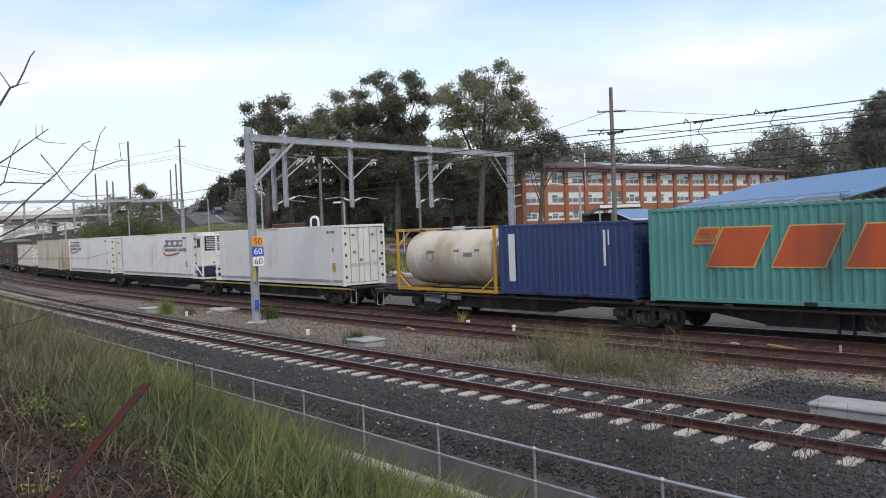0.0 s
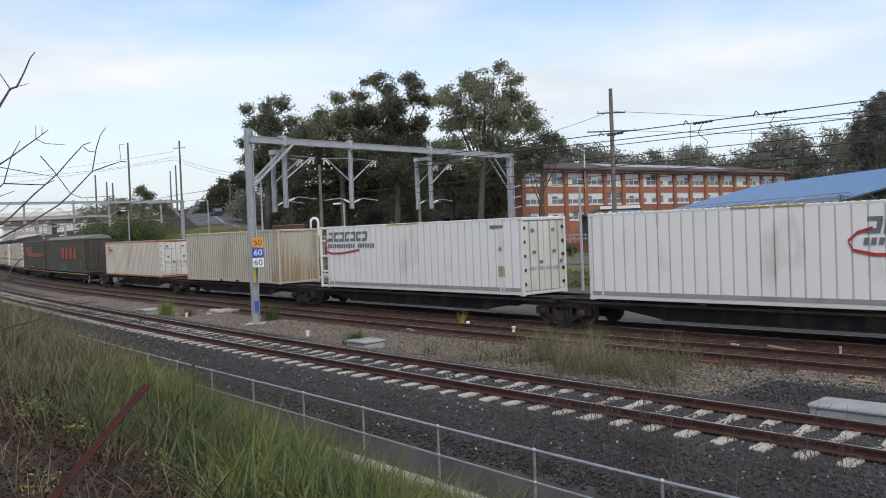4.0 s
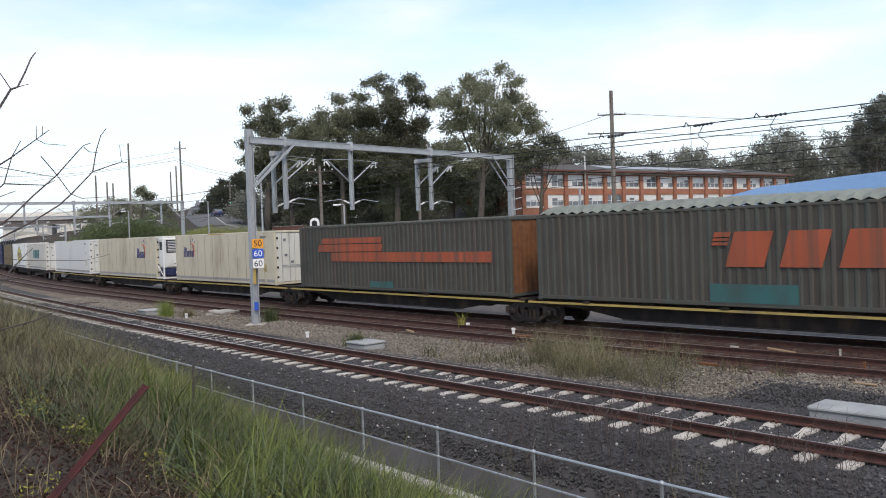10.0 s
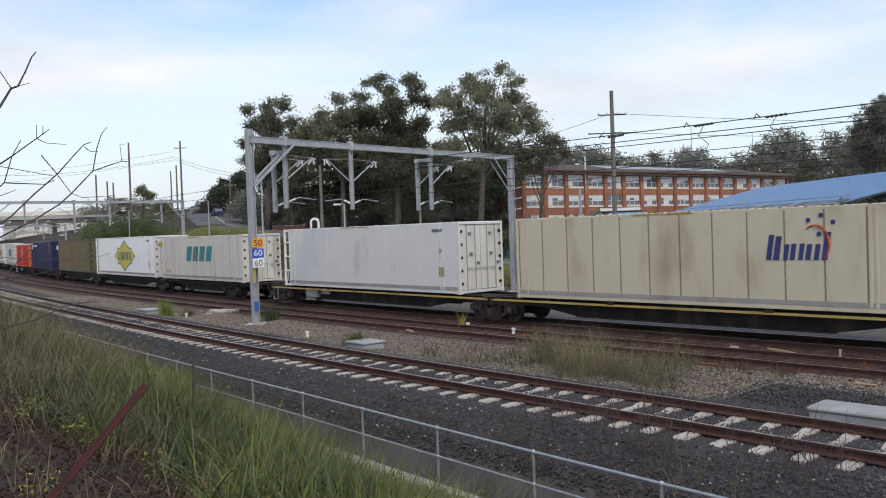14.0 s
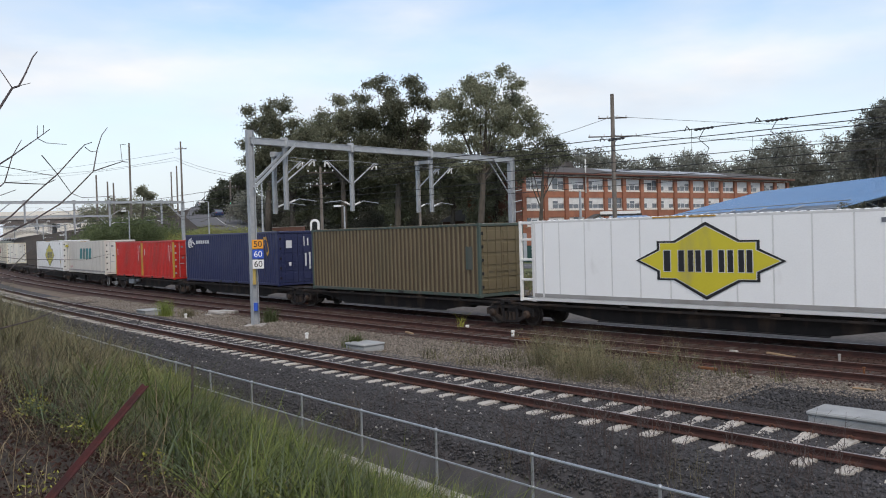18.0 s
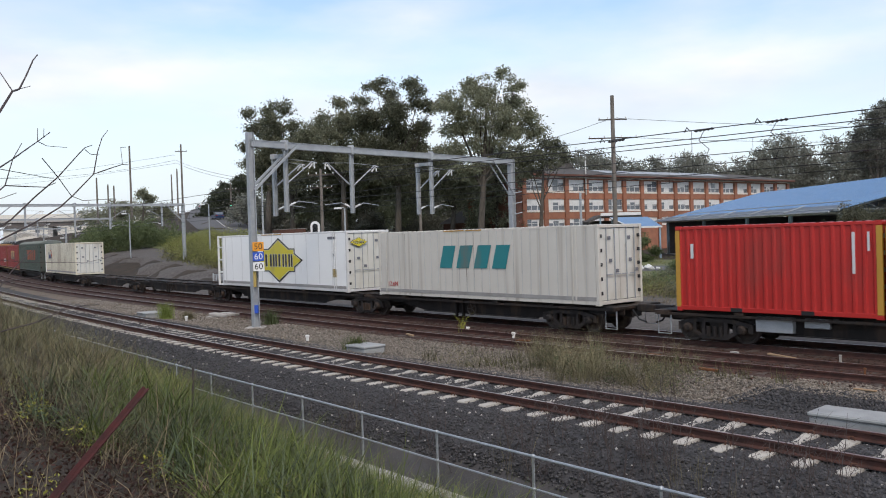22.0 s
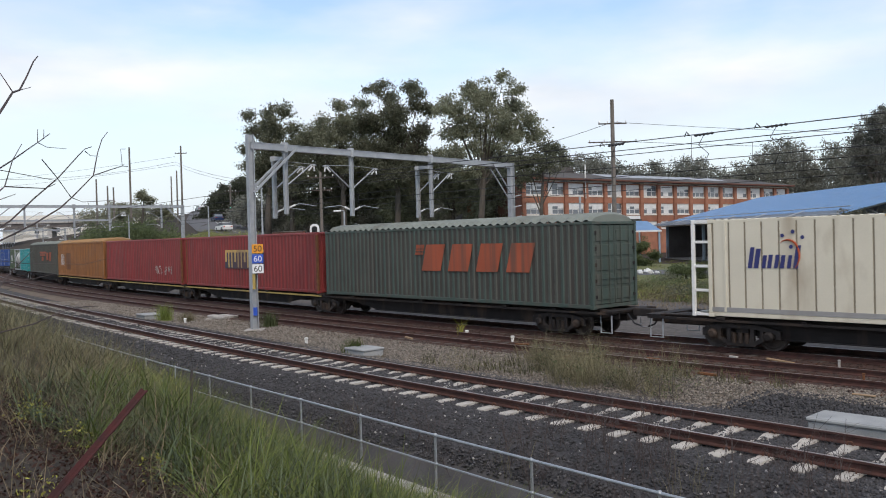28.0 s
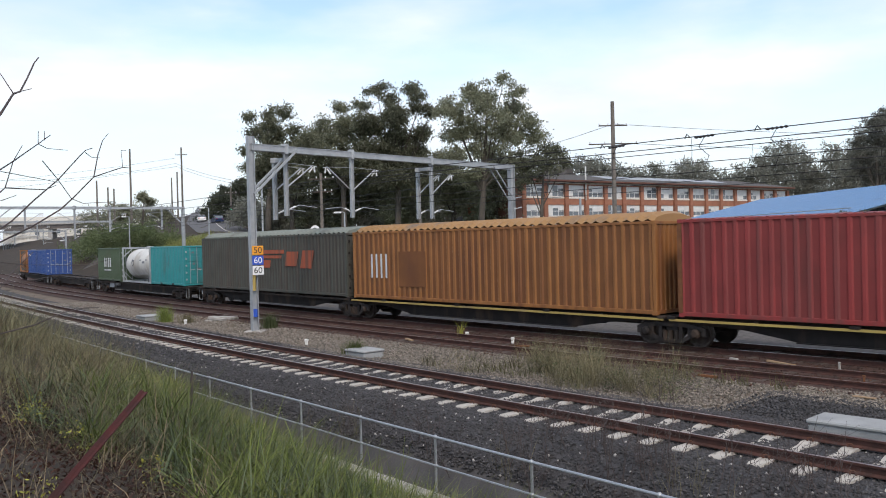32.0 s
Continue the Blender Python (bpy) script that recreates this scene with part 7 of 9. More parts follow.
def tree(x, y, lobes, label, mat, seed, trunk_r=0.35, density=8.5, per=50, spread=0.34, size=0.36, name="tree", category="tree", group="trees", clear=0.35, far=1.0):
    """A trunk with limbs to every lobe of the crown, and leaves in clumps. Lobes: side, height, radius."""
    rng, rnd = np.random.default_rng(seed), random.Random(seed)
    x, y, trunk_r, size, spread, density = x * far, y * far, trunk_r * far, size * far ** 0.5, spread * far, density
    lobes = [(dx * far, 3.3 + (z - 3.3) * far, r * far) for dx, z, r in lobes]
    z0 = ground_at(x, y)
    t = thing(name, label, category, Matrix.Translation((x, y, z0)), group=group)
    L = [(dx, rnd.uniform(-0.5, 0.5) * 2.2 * min(r, 2.4), z - z0, r) for dx, z, r in lobes]
    low = min(z - r for _, _, z, r in L)
    top = max(z for _, _, z, r in L)
    fork = max(0.6, top * clear)
    lean = sum(l[0] for l in L) / len(L)
    tr = Shape().tube([(0, 0, -0.3), (lean * 0.1, 0, fork * 0.5), (lean * 0.3, 0.1, fork), (lean * 0.6, 0, (fork + top) / 2), (lean * 0.8, 0, top * 0.92)], [trunk_r * 1.25, trunk_r, trunk_r * 0.8, trunk_r * 0.5, trunk_r * 0.14], 9)
    part("trunk", tr, M_TRUNK, t, smooth=True)
    for dx, dy, z, r in L:
        a = Vector((lean * 0.3, 0.05, fork + rnd.uniform(0, 0.25) * (z - fork)))
        b = Vector((dx, dy, z + r * 0.3))
        mid = a.lerp(b, 0.5) + Vector((rnd.uniform(-0.4, 0.4), rnd.uniform(-0.4, 0.4), rnd.uniform(-0.6, 0.1)))
        limb = Shape().tube([a, mid, b], [trunk_r * 0.3, trunk_r * 0.18, trunk_r * 0.05], 6)
        for _ in range(5):
            q = mid.lerp(b, rnd.uniform(0.1, 0.8))
            limb.tube([q, q + Vector((rnd.uniform(-1, 1), rnd.uniform(-1, 1), rnd.uniform(0.1, 1))) * r * 0.85], [trunk_r * 0.09, trunk_r * 0.025], 4)
        part("limb", limb, M_TRUNK, t)
    part("crown", leaf_mesh("crown", lobe_points(L, rng, density), per, spread, size, mat, rng), mat, t)
    return t


G_LAB = "tall gum tree with an open grey-green crown"
tree(4.9, 112, [(-3.9, 20.7, 1.6), (0.6, 22.0, 2.8), (4.6, 21.2, 1.9), (6.8, 18.2, 2.1), (2.7, 18.3, 3.0), (-1.8, 17.7, 3.0), (-3.2, 19.6, 1.9), (7.9, 16.3, 1.3), (1.1, 15.3, 2.2), (-0.9, 23.2, 1.3), (3.6, 23.8, 1.0), (5.4, 22.3, 1.0), (4.0, 15.6, 1.8), (1.5, 12.8, 2.2), (-1.5, 12.0, 2.0)], G_LAB, M_LEAF, 11, 0.45, far=1.12)
tree(-5.7, 108, [(-2.3, 22.7, 1.1), (-0.5, 21.7, 1.2), (2.3, 22.6, 1.3), (3.4, 20.4, 1.6), (0.1, 19.2, 2.2), (-2.4, 18.2, 2.5), (4.5, 19.4, 0.9), (1.5, 17.0, 2.5), (-0.7, 15.6, 2.9), (3.3, 17.3, 1.4), (-3.0, 14.0, 2.7), (2.2, 13.5, 2.8), (0.0, 11.5, 2.6)], G_LAB, M_LEAF, 12, 0.4, far=1.25)
tree(-12.7, 110, [(-0.3, 20.8, 0.9), (2.6, 21.1, 1.0), (-0.2, 18.6, 2.2), (-3.2, 18.2, 1.8), (2.7, 17.8, 2.2), (-1.8, 16.1, 2.6), (1.1, 14.5, 2.9), (-4.3, 16.9, 1.5), (-2.5, 13.0, 2.8), (3.5, 14.5, 2.4), (1.0, 11.5, 2.6)], "gum tree with a thin, partly bare top", M_LEAF, 13, 0.4, far=1.25)
tree(-23.0, 112, [(-2.0, 19.9, 0.8), (0.2, 20.5, 1.0), (2.2, 20.8, 1.1), (-1.0, 18.4, 1.9), (1.6, 18.0, 1.9), (-2.4, 15.9, 1.0), (4.0, 18.5, 0.8), (4.6, 16.8, 1.9), (0.8, 15.0, 2.6), (-2.4, 13.3, 2.3), (3.2, 13.2, 2.4), (0.5, 11.5, 2.4)], G_LAB, M_LEAF, 14, 0.4, far=1.27)
D_LAB = "dense dark-leaved tree behind the road"
tree(-21.1, 120, [(-1.3, 12.6, 4.0), (2.7, 11.7, 4.0), (-3.7, 11.9, 2.8), (0.4, 15.4, 3.2), (0.5, 8.5, 3.0)], D_LAB, M_LEAF, 15, 0.4, far=1.2, density=6, per=60, size=0.42, spread=0.42)
tree(-14.1, 122, [(-1.3, 11.8, 4.5), (2.7, 10.9, 4.1), (0.4, 14.6, 3.7), (-0.5, 8.0, 3.2)], D_LAB, M_LEAF, 16, 0.4, far=1.2, density=6, per=60, size=0.42, spread=0.42)
tree(-6.8, 121, [(-1.3, 11.5, 4.4), (2.7, 10.6, 4.0), (1.2, 14.2, 3.6), (0.5, 8.0, 3.2)], D_LAB, M_LEAF, 17, 0.4, far=1.2, density=6, per=60, size=0.42, spread=0.42)
tree(1.3, 122, [(-2.2, 11.4, 4.5), (1.9, 10.4, 4.1), (-0.4, 14.6, 3.2), (4.3, 11.2, 3.2)], D_LAB, M_LEAF, 18, 0.4, far=1.15, density=6, per=60, size=0.42, spread=0.42)
tree(7.9, 124, [(0.3, 10.4, 3.3), (1.6, 13.3, 2.9), (2.3, 8.7, 2.1), (-1.6, 6.4, 2.6), (1.6, 4.8, 2.4), (-3.4, 4.2, 2.0)], D_LAB, M_LEAF, 19, 0.35, far=1.1, density=6, per=60, size=0.42, spread=0.42)
tree(13.4, 118, [(-1.6, 14.5, 2.2), (0.8, 15.0, 1.9), (2.7, 15.2, 1.4), (-0.9, 12.3, 2.4), (1.9, 13.1, 1.7), (3.9, 14.1, 0.9)], "spreading gum tree before the brick building", M_LEAF, 20, 0.35)
tree(77.0, 150, [(-0.5, 21.5, 3.0), (1.5, 22.9, 2.5), (-2.1, 18.5, 2.5), (2.4, 17.9, 3.5), (-3.1, 16.1, 2.5), (0.8, 14.4, 4.0)], G_LAB, M_LEAF_HAZED, 21, 0.45)
tree(-49.1, 190, [(0.2, 15.3, 1.6), (0.6, 12.8, 2.3), (-1.1, 10.9, 3.0), (-3.5, 9.6, 2.6), (2.5, 10, 2.4)], "dark conical cypress on the hill", M_CYPRESS, 22, 0.3, density=26, per=70, size=0.45, spread=0.42)
tree(-45.7, 190, [(0.6, 17.2, 1.5), (0.6, 14.8, 2.0), (0.5, 11.8, 2.4), (2.5, 12.5, 1.8), (-1.5, 13, 1.8)], "dark conical cypress on the hill", M_CYPRESS, 23, 0.3, density=26, per=70, size=0.45, spread=0.42)
tree(-70.7, 200, [(0.3, 15.1, 1.5), (1.6, 14.2, 1.2), (-3.0, 11.5, 2.5), (4, 11.0, 2.5)], "small dark tree on the hill", M_LEAF_DARK, 24, 0.3, size=0.5)
S_LAB = "bushy young she-oak beside the shelter"
tree(28.4, 74, [(-0.7, 2.2, 0.9), (0.2, 1.5, 1.1), (1.2, 0.8, 0.8), (-0.7, 1.0, 0.9), (0.4, 0.4, 0.9)], S_LAB, M_LEAF_GREEN, 25, 0.1, 90, 60, 0.16, 0.15, clear=0.2)
tree(30.9, 72, [(-0.1, 1.9, 0.7), (0.2, 0.9, 0.8), (-0.2, 0.2, 0.7)], S_LAB, M_LEAF_GREEN, 26, 0.1, 90, 60, 0.16, 0.15, clear=0.2)
tree(29.9, 60, [(-1.6, 2.6, 1.1), (-0.6, 3.6, 1.1), (0.6, 3.7, 1.1), (1.8, 3.4, 1.2), (-0.8, 2.0, 1.2), (0.8, 2.3, 1.3), (2.4, 2.2, 1.4), (3.4, 2.8, 1.2)], "low spreading shrub tree with brownish leaves", M_LEAF_OLIVE, 27, 0.14, 60, 60, 0.2, 0.15, clear=0.2)
tree(18.9, 66, [(-0.7, 0.3, 0.7), (0.4, 0.5, 0.8)], "low green shrub in the rough grass", M_LEAF_GREEN, 28, 0.08, 90, 60, 0.14, 0.14, name="shrub", category="shrub", group="shrubs", clear=0.1)
tree(4.9, 86, [(-0.6, 2.0, 0.7), (0.6, 2.5, 0.9), (1.4, 1.9, 0.7), (0.4, 0.8, 0.9)], "dark green garden shrub by the road", M_LEAF_GREEN, 29, 0.1, 80, 60, 0.16, 0.17, name="shrub", category="shrub", group="shrubs", clear=0.1)
tree(21.9, 95, [(-1.3, 1.4, 0.9), (0.3, 1.7, 0.9), (1.6, 1.0, 0.6), (-2.5, 0.8, 0.6), (0, 0.5, 0.9)], "yellow-green garden shrub by the entry", M_LEAF_GREEN, 30, 0.1, 80, 60, 0.16, 0.17, name="shrub", category="shrub", group="shrubs", clear=0.1)
tree(11.7, 100, [(-0.7, 0.8, 0.7), (1.6, 0.7, 0.7), (3.3, 0.5, 0.6)], "dark clipped hedge before the building", M_LEAF_DARK, 31, 0.1, 80, 60, 0.16, 0.17, name="shrub", category="shrub", group="shrubs", clear=0.1)


def far_woods(name, label, u0, u1, dist, top, seed, n=60, r=(3.0, 6.0), mat=M_LEAF_DARK, per=18, density=2.2, spread=0.6, size=0.45):
    """A belt of distant trees: crowns of many leaves along an arc; top gives heights of the skyline by bearing."""
    rng = np.random.default_rng(seed)
    lobes = []
    us = np.linspace(u0, u1, n)
    for u in us:
        d = dist * rng.uniform(0.95, 1.08)
        x = u * d
        h = np.interp(u, *top) * rng.uniform(0.86, 1.05)
        rr = rng.uniform(*r)
        z0 = ground_at(x, d)
        k = 0
        while h - rr * 0.9 - k > z0:
            lobes.append((x + rng.uniform(-2, 2), d + rng.uniform(-3, 3), h - rr * 0.9 - k, rr))
            k += rr * 1.1
            rr = min(r[1], rr * 1.15)
    me = leaf_mesh(name, lobe_points(lobes, rng, density), per, spread, size, mat, rng)
    tagged(new(name, me), label, "woods", kind="stuff")


far_woods("far_woods", "distant belt of gum trees behind the building", 0.11, 0.56, 235, ([0.11, 0.147, 0.174, 0.2, 0.233, 0.253, 0.28, 0.313, 0.346, 0.37, 0.393, 0.413, 0.446, 0.466, 0.486, 0.51, 0.56], [21, 27.3, 27.1, 24.1, 24.7, 23.3, 25.1, 24.1, 22.3, 25.8, 28.8, 28.5, 25.3, 23.9, 26.9, 33.9, 36]), 41, 70, (2.2, 4.4), M_LEAF_HAZED, 18, 2.2, 0.65, 0.7)
far_woods("road_thicket", "dark undergrowth and trees along the road", -0.245, 0.10, 163, ([-0.245, -0.19, -0.1, 0.0, 0.05, 0.1], [11, 14, 14.5, 14, 14, 13]), 44, 62, (1.8, 3.4), M_LEAF_HAZED, 18, 5.5, 0.55, 0.5)
far_woods("hill_scrub", "green scrub along the foot of the hill", -0.425, -0.30, 128, ([-0.56, -0.42, -0.37, -0.30], [4.5, 5.5, 7.8, 5.0]), 42, 60, (1.2, 2.4), M_LEAF_GREEN, 16, 6, 0.34, 0.3)
far_woods("hill_trees", "dark garden trees on the hill", -0.42, -0.24, 232, ([-0.52, -0.42, -0.38, -0.34, -0.30, -0.24], [11, 13, 16.5, 15.5, 12, 14]), 43, 40, (2.0, 4.0), M_LEAF_DARK, 16, 2.6, 0.55, 0.5)


def blades(name, label, P, height, width, mat, seed, lean=0.45, category="grass"):
    """Grass: bent tapering blades rooted at P."""
    rng = np.random.default_rng(seed)
    n = len(P)
    h = height[:, None] if np.ndim(height) else np.full((n, 1), height)
    h = h * rng.uniform(0.55, 1.2, (n, 1))
    a = rng.uniform(0, 2 * np.pi, n)
    d = np.c_[np.cos(a), np.sin(a), np.zeros(n)] * h * rng.uniform(0.1, 1.0, (n, 1)) * lean
    a2 = rng.uniform(0, 2 * np.pi, n)
    w = np.c_[np.cos(a2), np.sin(a2), np.zeros(n)] * width * rng.uniform(0.6, 1.3, (n, 1)) * 0.5
    up = np.array([[0, 0, 1.0]])
    m = P + d * 0.3 + up * h * 0.6
    tip = P + d + up * h * (1 - 0.25 * np.linalg.norm(d, axis=1, keepdims=True) / h)
    v = np.stack([P - w, P + w, m + w * 0.75, m - w * 0.75, tip + w * 0.12, tip - w * 0.12], axis=1).reshape(-1, 3)
    k = np.arange(n)[:, None] * 6
    f = np.concatenate([k + np.array([[0, 1, 2, 3]]), k + np.array([[3, 2, 4, 5]])], axis=0)
    tagged(new(name, quick_mesh(name, v, f, mat)), label, category, kind="stuff")


def scatter(rng, n, s0, s1, lat0, lat1, clump=0.0, cover=None):
    """Points on the ground in a band along the line, gathered in tufts where clump is set."""
    S, L = rng.uniform(s0, s1, n), rng.uniform(lat0, lat1, n)
    if clump:
        k = max(1, n // 14)
        c = rng.integers(0, k, n)
        S, L = S[:k][c % k] + rng.normal(0, clump, n), L[:k][c % k] + rng.normal(0, clump, n)
    if cover is not None:
        keep = np.array([noise.noise(Vector((a * cover, b * cover, 3.3))) for a, b in zip(S, L)]) + rng.uniform(-0.25, 0.25, n) > 0
        S, L = S[keep], L[keep]
    x = np.interp(S, LINE_S, LINE_X) - np.sin(np.interp(S, LINE_S, LINE_H)) * (L - 1.22)
    y = np.interp(S, LINE_S, LINE_Y) + np.cos(np.interp(S, LINE_S, LINE_H)) * (L - 1.22)
    return np.c_[x, y, ground_z(x, y) - 0.07], S, L


def arching(name, label, P, length, width, mat, seed, bend=95, segs=3, category="grass", start=12):
    """Blades that rise from P and arch over in a curve, tapering to a point."""
    rng = np.random.default_rng(seed)
    n = len(P)
    ln = np.asarray(length).reshape(-1, 1) * rng.uniform(0.5, 1.25, (n, 1))
    a = rng.uniform(0, 2 * np.pi, n)
    d = np.c_[np.cos(a), np.sin(a), np.zeros(n)]
    tilt = rng.uniform(-0.5, 0.5, n)
    w = np.c_[-np.sin(a + tilt), np.cos(a + tilt), np.zeros(n)] * width * rng.uniform(0.55, 1.3, (n, 1)) * 0.5
    th0, th1 = np.radians(rng.uniform(2, 2 * start, (n, 1))), np.radians(rng.uniform(0.25, 1.2, (n, 1)) * bend)
    p, rows = P.copy(), []
    for i in range(segs + 1):
        t = i / segs
        taper = (0.75, 1.0, 0.8, 0.5, 0.1)[i] if segs == 4 else (0.8, 1.0, 0.65, 0.1)[i]
        rows += [p - w * taper, p + w * taper]
        th = th0 + (th1 - th0) * (t + 0.5 / segs)
        p = p + (d * np.sin(th) + np.array([[0, 0, 1.0]]) * np.cos(th)) * ln / segs
    v = np.stack(rows, axis=1).reshape(-1, 3)
    m = 2 * (segs + 1)
    k = np.arange(n)[:, None] * m
    f = np.concatenate([k + np.array([[2 * i, 2 * i + 1, 2 * i + 3, 2 * i + 2]]) for i in range(segs)], axis=0)
    tagged(new(name, quick_mesh(name, v, f, mat)), label, category, kind="stuff")


def tussocks(rng, n, per, s0, s1, lat0, lat1, radius, cover=None, edge=0.0):
    """Roots of grass gathered in tussocks on the ground."""
    _, S, L = scatter(rng, n, s0, s1, lat0, lat1, 0.0, cover)
    S = np.repeat(S, per) + rng.normal(0, radius, len(S) * per)
    L = np.repeat(L, per) + rng.normal(0, radius, len(L) * per)
    x = np.interp(S, LINE_S, LINE_X) - np.sin(np.interp(S, LINE_S, LINE_H)) * (L - 1.22)
    y = np.interp(S, LINE_S, LINE_Y) + np.cos(np.interp(S, LINE_S, LINE_H)) * (L - 1.22)
    return np.c_[x, y, ground_z(x, y) - 0.09], S, L


def keep_groups(P, S, L, per, rule):
    """Leaves only the tussocks whose middle suits the rule."""
    k = rule(S[::per], L[::per])
    k = np.repeat(k, per)
    return P[k], S[k], L[k]


def bank_grass():
    rng = np.random.default_rng(7)
    lush = lambda s, l: s + 2.1 * (l - 16) + rng.normal(0, 2.2, len(s)) < 7.8
    wiry = lambda s, l: (s + 2.1 * (l - 16) + rng.normal(0, 2.4, len(s)) > 5.8) & (l + rng.normal(0, 0.3, len(s)) < 19.4 + 0.28 * s)
    P, S, L = keep_groups(*tussocks(rng, 290, 100, -4, 10, 15.25, 20.5, 0.15), 100, lush)
    size = 0.55 * np.repeat(rng.uniform(0.3, 1.4, len(S) // 100), 100) + 0.38 * ease((L - 15.5) / 2.0) + 0.14
    arching("green_grass", "long arching green grass on the embankment", P, size, 0.016, M_GRASS, 8, 140, 4, start=24)
    P, S, L = keep_groups(*tussocks(rng, 120, 80, -3, 9, 15.3, 18.3, 0.14), 80, lush)
    arching("yellow_green_grass", "bright yellow-green grass on the embankment", P, 0.35 + 0.45 * np.repeat(rng.uniform(0.3, 1.2, len(S) // 80), 80), 0.013, M_GRASS_YELLOW, 83, 110, 4, start=16)
    P, S, L = tussocks(rng, 230, 30, 1.6, 13.0, 14.6, 15.8, 0.1)
    arching("kerb_grass", "green grass by the drain kerb", P, 0.16 + 0.6 * ease((S - 2.2) / 3.5), 0.012, M_GRASS_YELLOW, 82, 100, 4)
    P, S, L = tussocks(rng, 200, 26, -4.5, 3.5, 15.0, 17.2, 0.12)
    arching("short_dry_grass", "short brown grass by the drain kerb", P, np.full(len(P), 0.26), 0.008, M_GRASS_DRY, 84, 100, 3)
    P, S, L = keep_groups(*tussocks(rng, 120, 90, -2, 9, 16.6, 20.5, 0.16), 90, lush)
    arching("blue_green_grass", "tussocks of blue-green grass on the embankment", P, np.full(len(P), 0.95), 0.018, M_GRASS_BLUE, 81, 150, 4, start=30)
    P, S, L = tussocks(rng, 260, 7, -4, 12, 15.4, 20.8, 0.15)
    arching("bleached_blades", "bleached long blades lying over the grass", P, np.full(len(P), 1.0), 0.012, M_GRASS_DRY, 85, 130, 4, start=60)
    P, S, L = tussocks(rng, 150, 5, 3, 24, 14.8, 21.0, 0.25)
    arching("dead_canes", "long pale dead stems standing over the weeds", P, np.full(len(P), 1.35), 0.0075, M_GRASS_DRY, 86, 100, 4, "weeds", 40)
    sparse = lambda s, l: (wiry(s, l) & (rng.random(len(s)) < 0.8)) | (rng.random(len(s)) < 0.35)
    P, S, L = keep_groups(*tussocks(rng, 780, 22, -7, 34, 15.4, 22.5, 0.15), 22, sparse)
    arching("dry_grass", "dry straw-coloured grass on the embankment", P, 0.3 + 0.4 * ease((L - 15.3) / 1.5), 0.008, M_GRASS_DRY, 9, 120, 3, start=30)
    P, S, L = keep_groups(*tussocks(rng, 760, 34, -4, 46, 14.2, 23.5, 0.18), 34, wiry)
    arching("brown_weeds", "brown wiry weeds on the embankment", P, 0.5 + 0.4 * ease((L - 14.6) / 2.0) + 0.35 * ease((S - 7) / 5), 0.008, M_WEED, 10, 105, 4, "weeds", 40)
    P, S, L = keep_groups(*tussocks(rng, 1050, 34, -4, 46, 14.2, 23.5, 0.2), 34, wiry)
    arching("olive_weeds", "grey-green wiry weeds on the embankment", P, 0.5 + 0.45 * ease((L - 14.6) / 2.0) + 0.42 * ease((S - 7) / 5), 0.009, M_WIRY, 11, 105, 4, "weeds", 48)
    P, S, L = keep_groups(*tussocks(rng, 620, 34, -2, 44, 14.8, 22.0, 0.16, 0.25), 34, wiry)
    arching("pale_green_weeds", "pale green weeds along the bank's crest", P, 0.6 + 0.3 * ease((S - 7) / 5), 0.012, M_GRASS_PALE, 12, 105, 3, "weeds", 34)
    P, S, L = tussocks(rng, 130, 20, -6, 7, 19.0, 23.4, 0.2, 0.35)
    arching("dead_stalks", "dead bent stalks low on the bank", P, np.full(len(P), 0.55), 0.006, M_WEED, 13, 150, 4, "weeds", 60)
    P, S, L = scatter(rng, 16000, -9, 7, 18.8, 24.0, 0.3)
    me = leaf_mesh("leaf_litter", P + np.array([[0, 0, 0.05]]), 3, 0.04, 0.06, M_LITTER, rng, 0.0)
    tagged(new("leaf_litter", me), "red-brown leaf litter on the bank", "leaf litter", kind="stuff")
    P, S, L = tussocks(rng, 9, 20, -3, 5, 19.4, 22.0, 0.1)
    top = rng.uniform(0.02, 0.34, (len(P), 1)) * np.array([[0, 0, 1]])
    me = leaf_mesh("leafy_weeds", P + 0.08 * np.array([[0, 0, 1]]) + top, 4, 0.04, 0.04, M_FLOWER, rng, 0.0)
    tagged(new("leafy_weeds", me), "yellow-green leafy weeds low on the bank", "weeds", kind="stuff")


bank_grass()


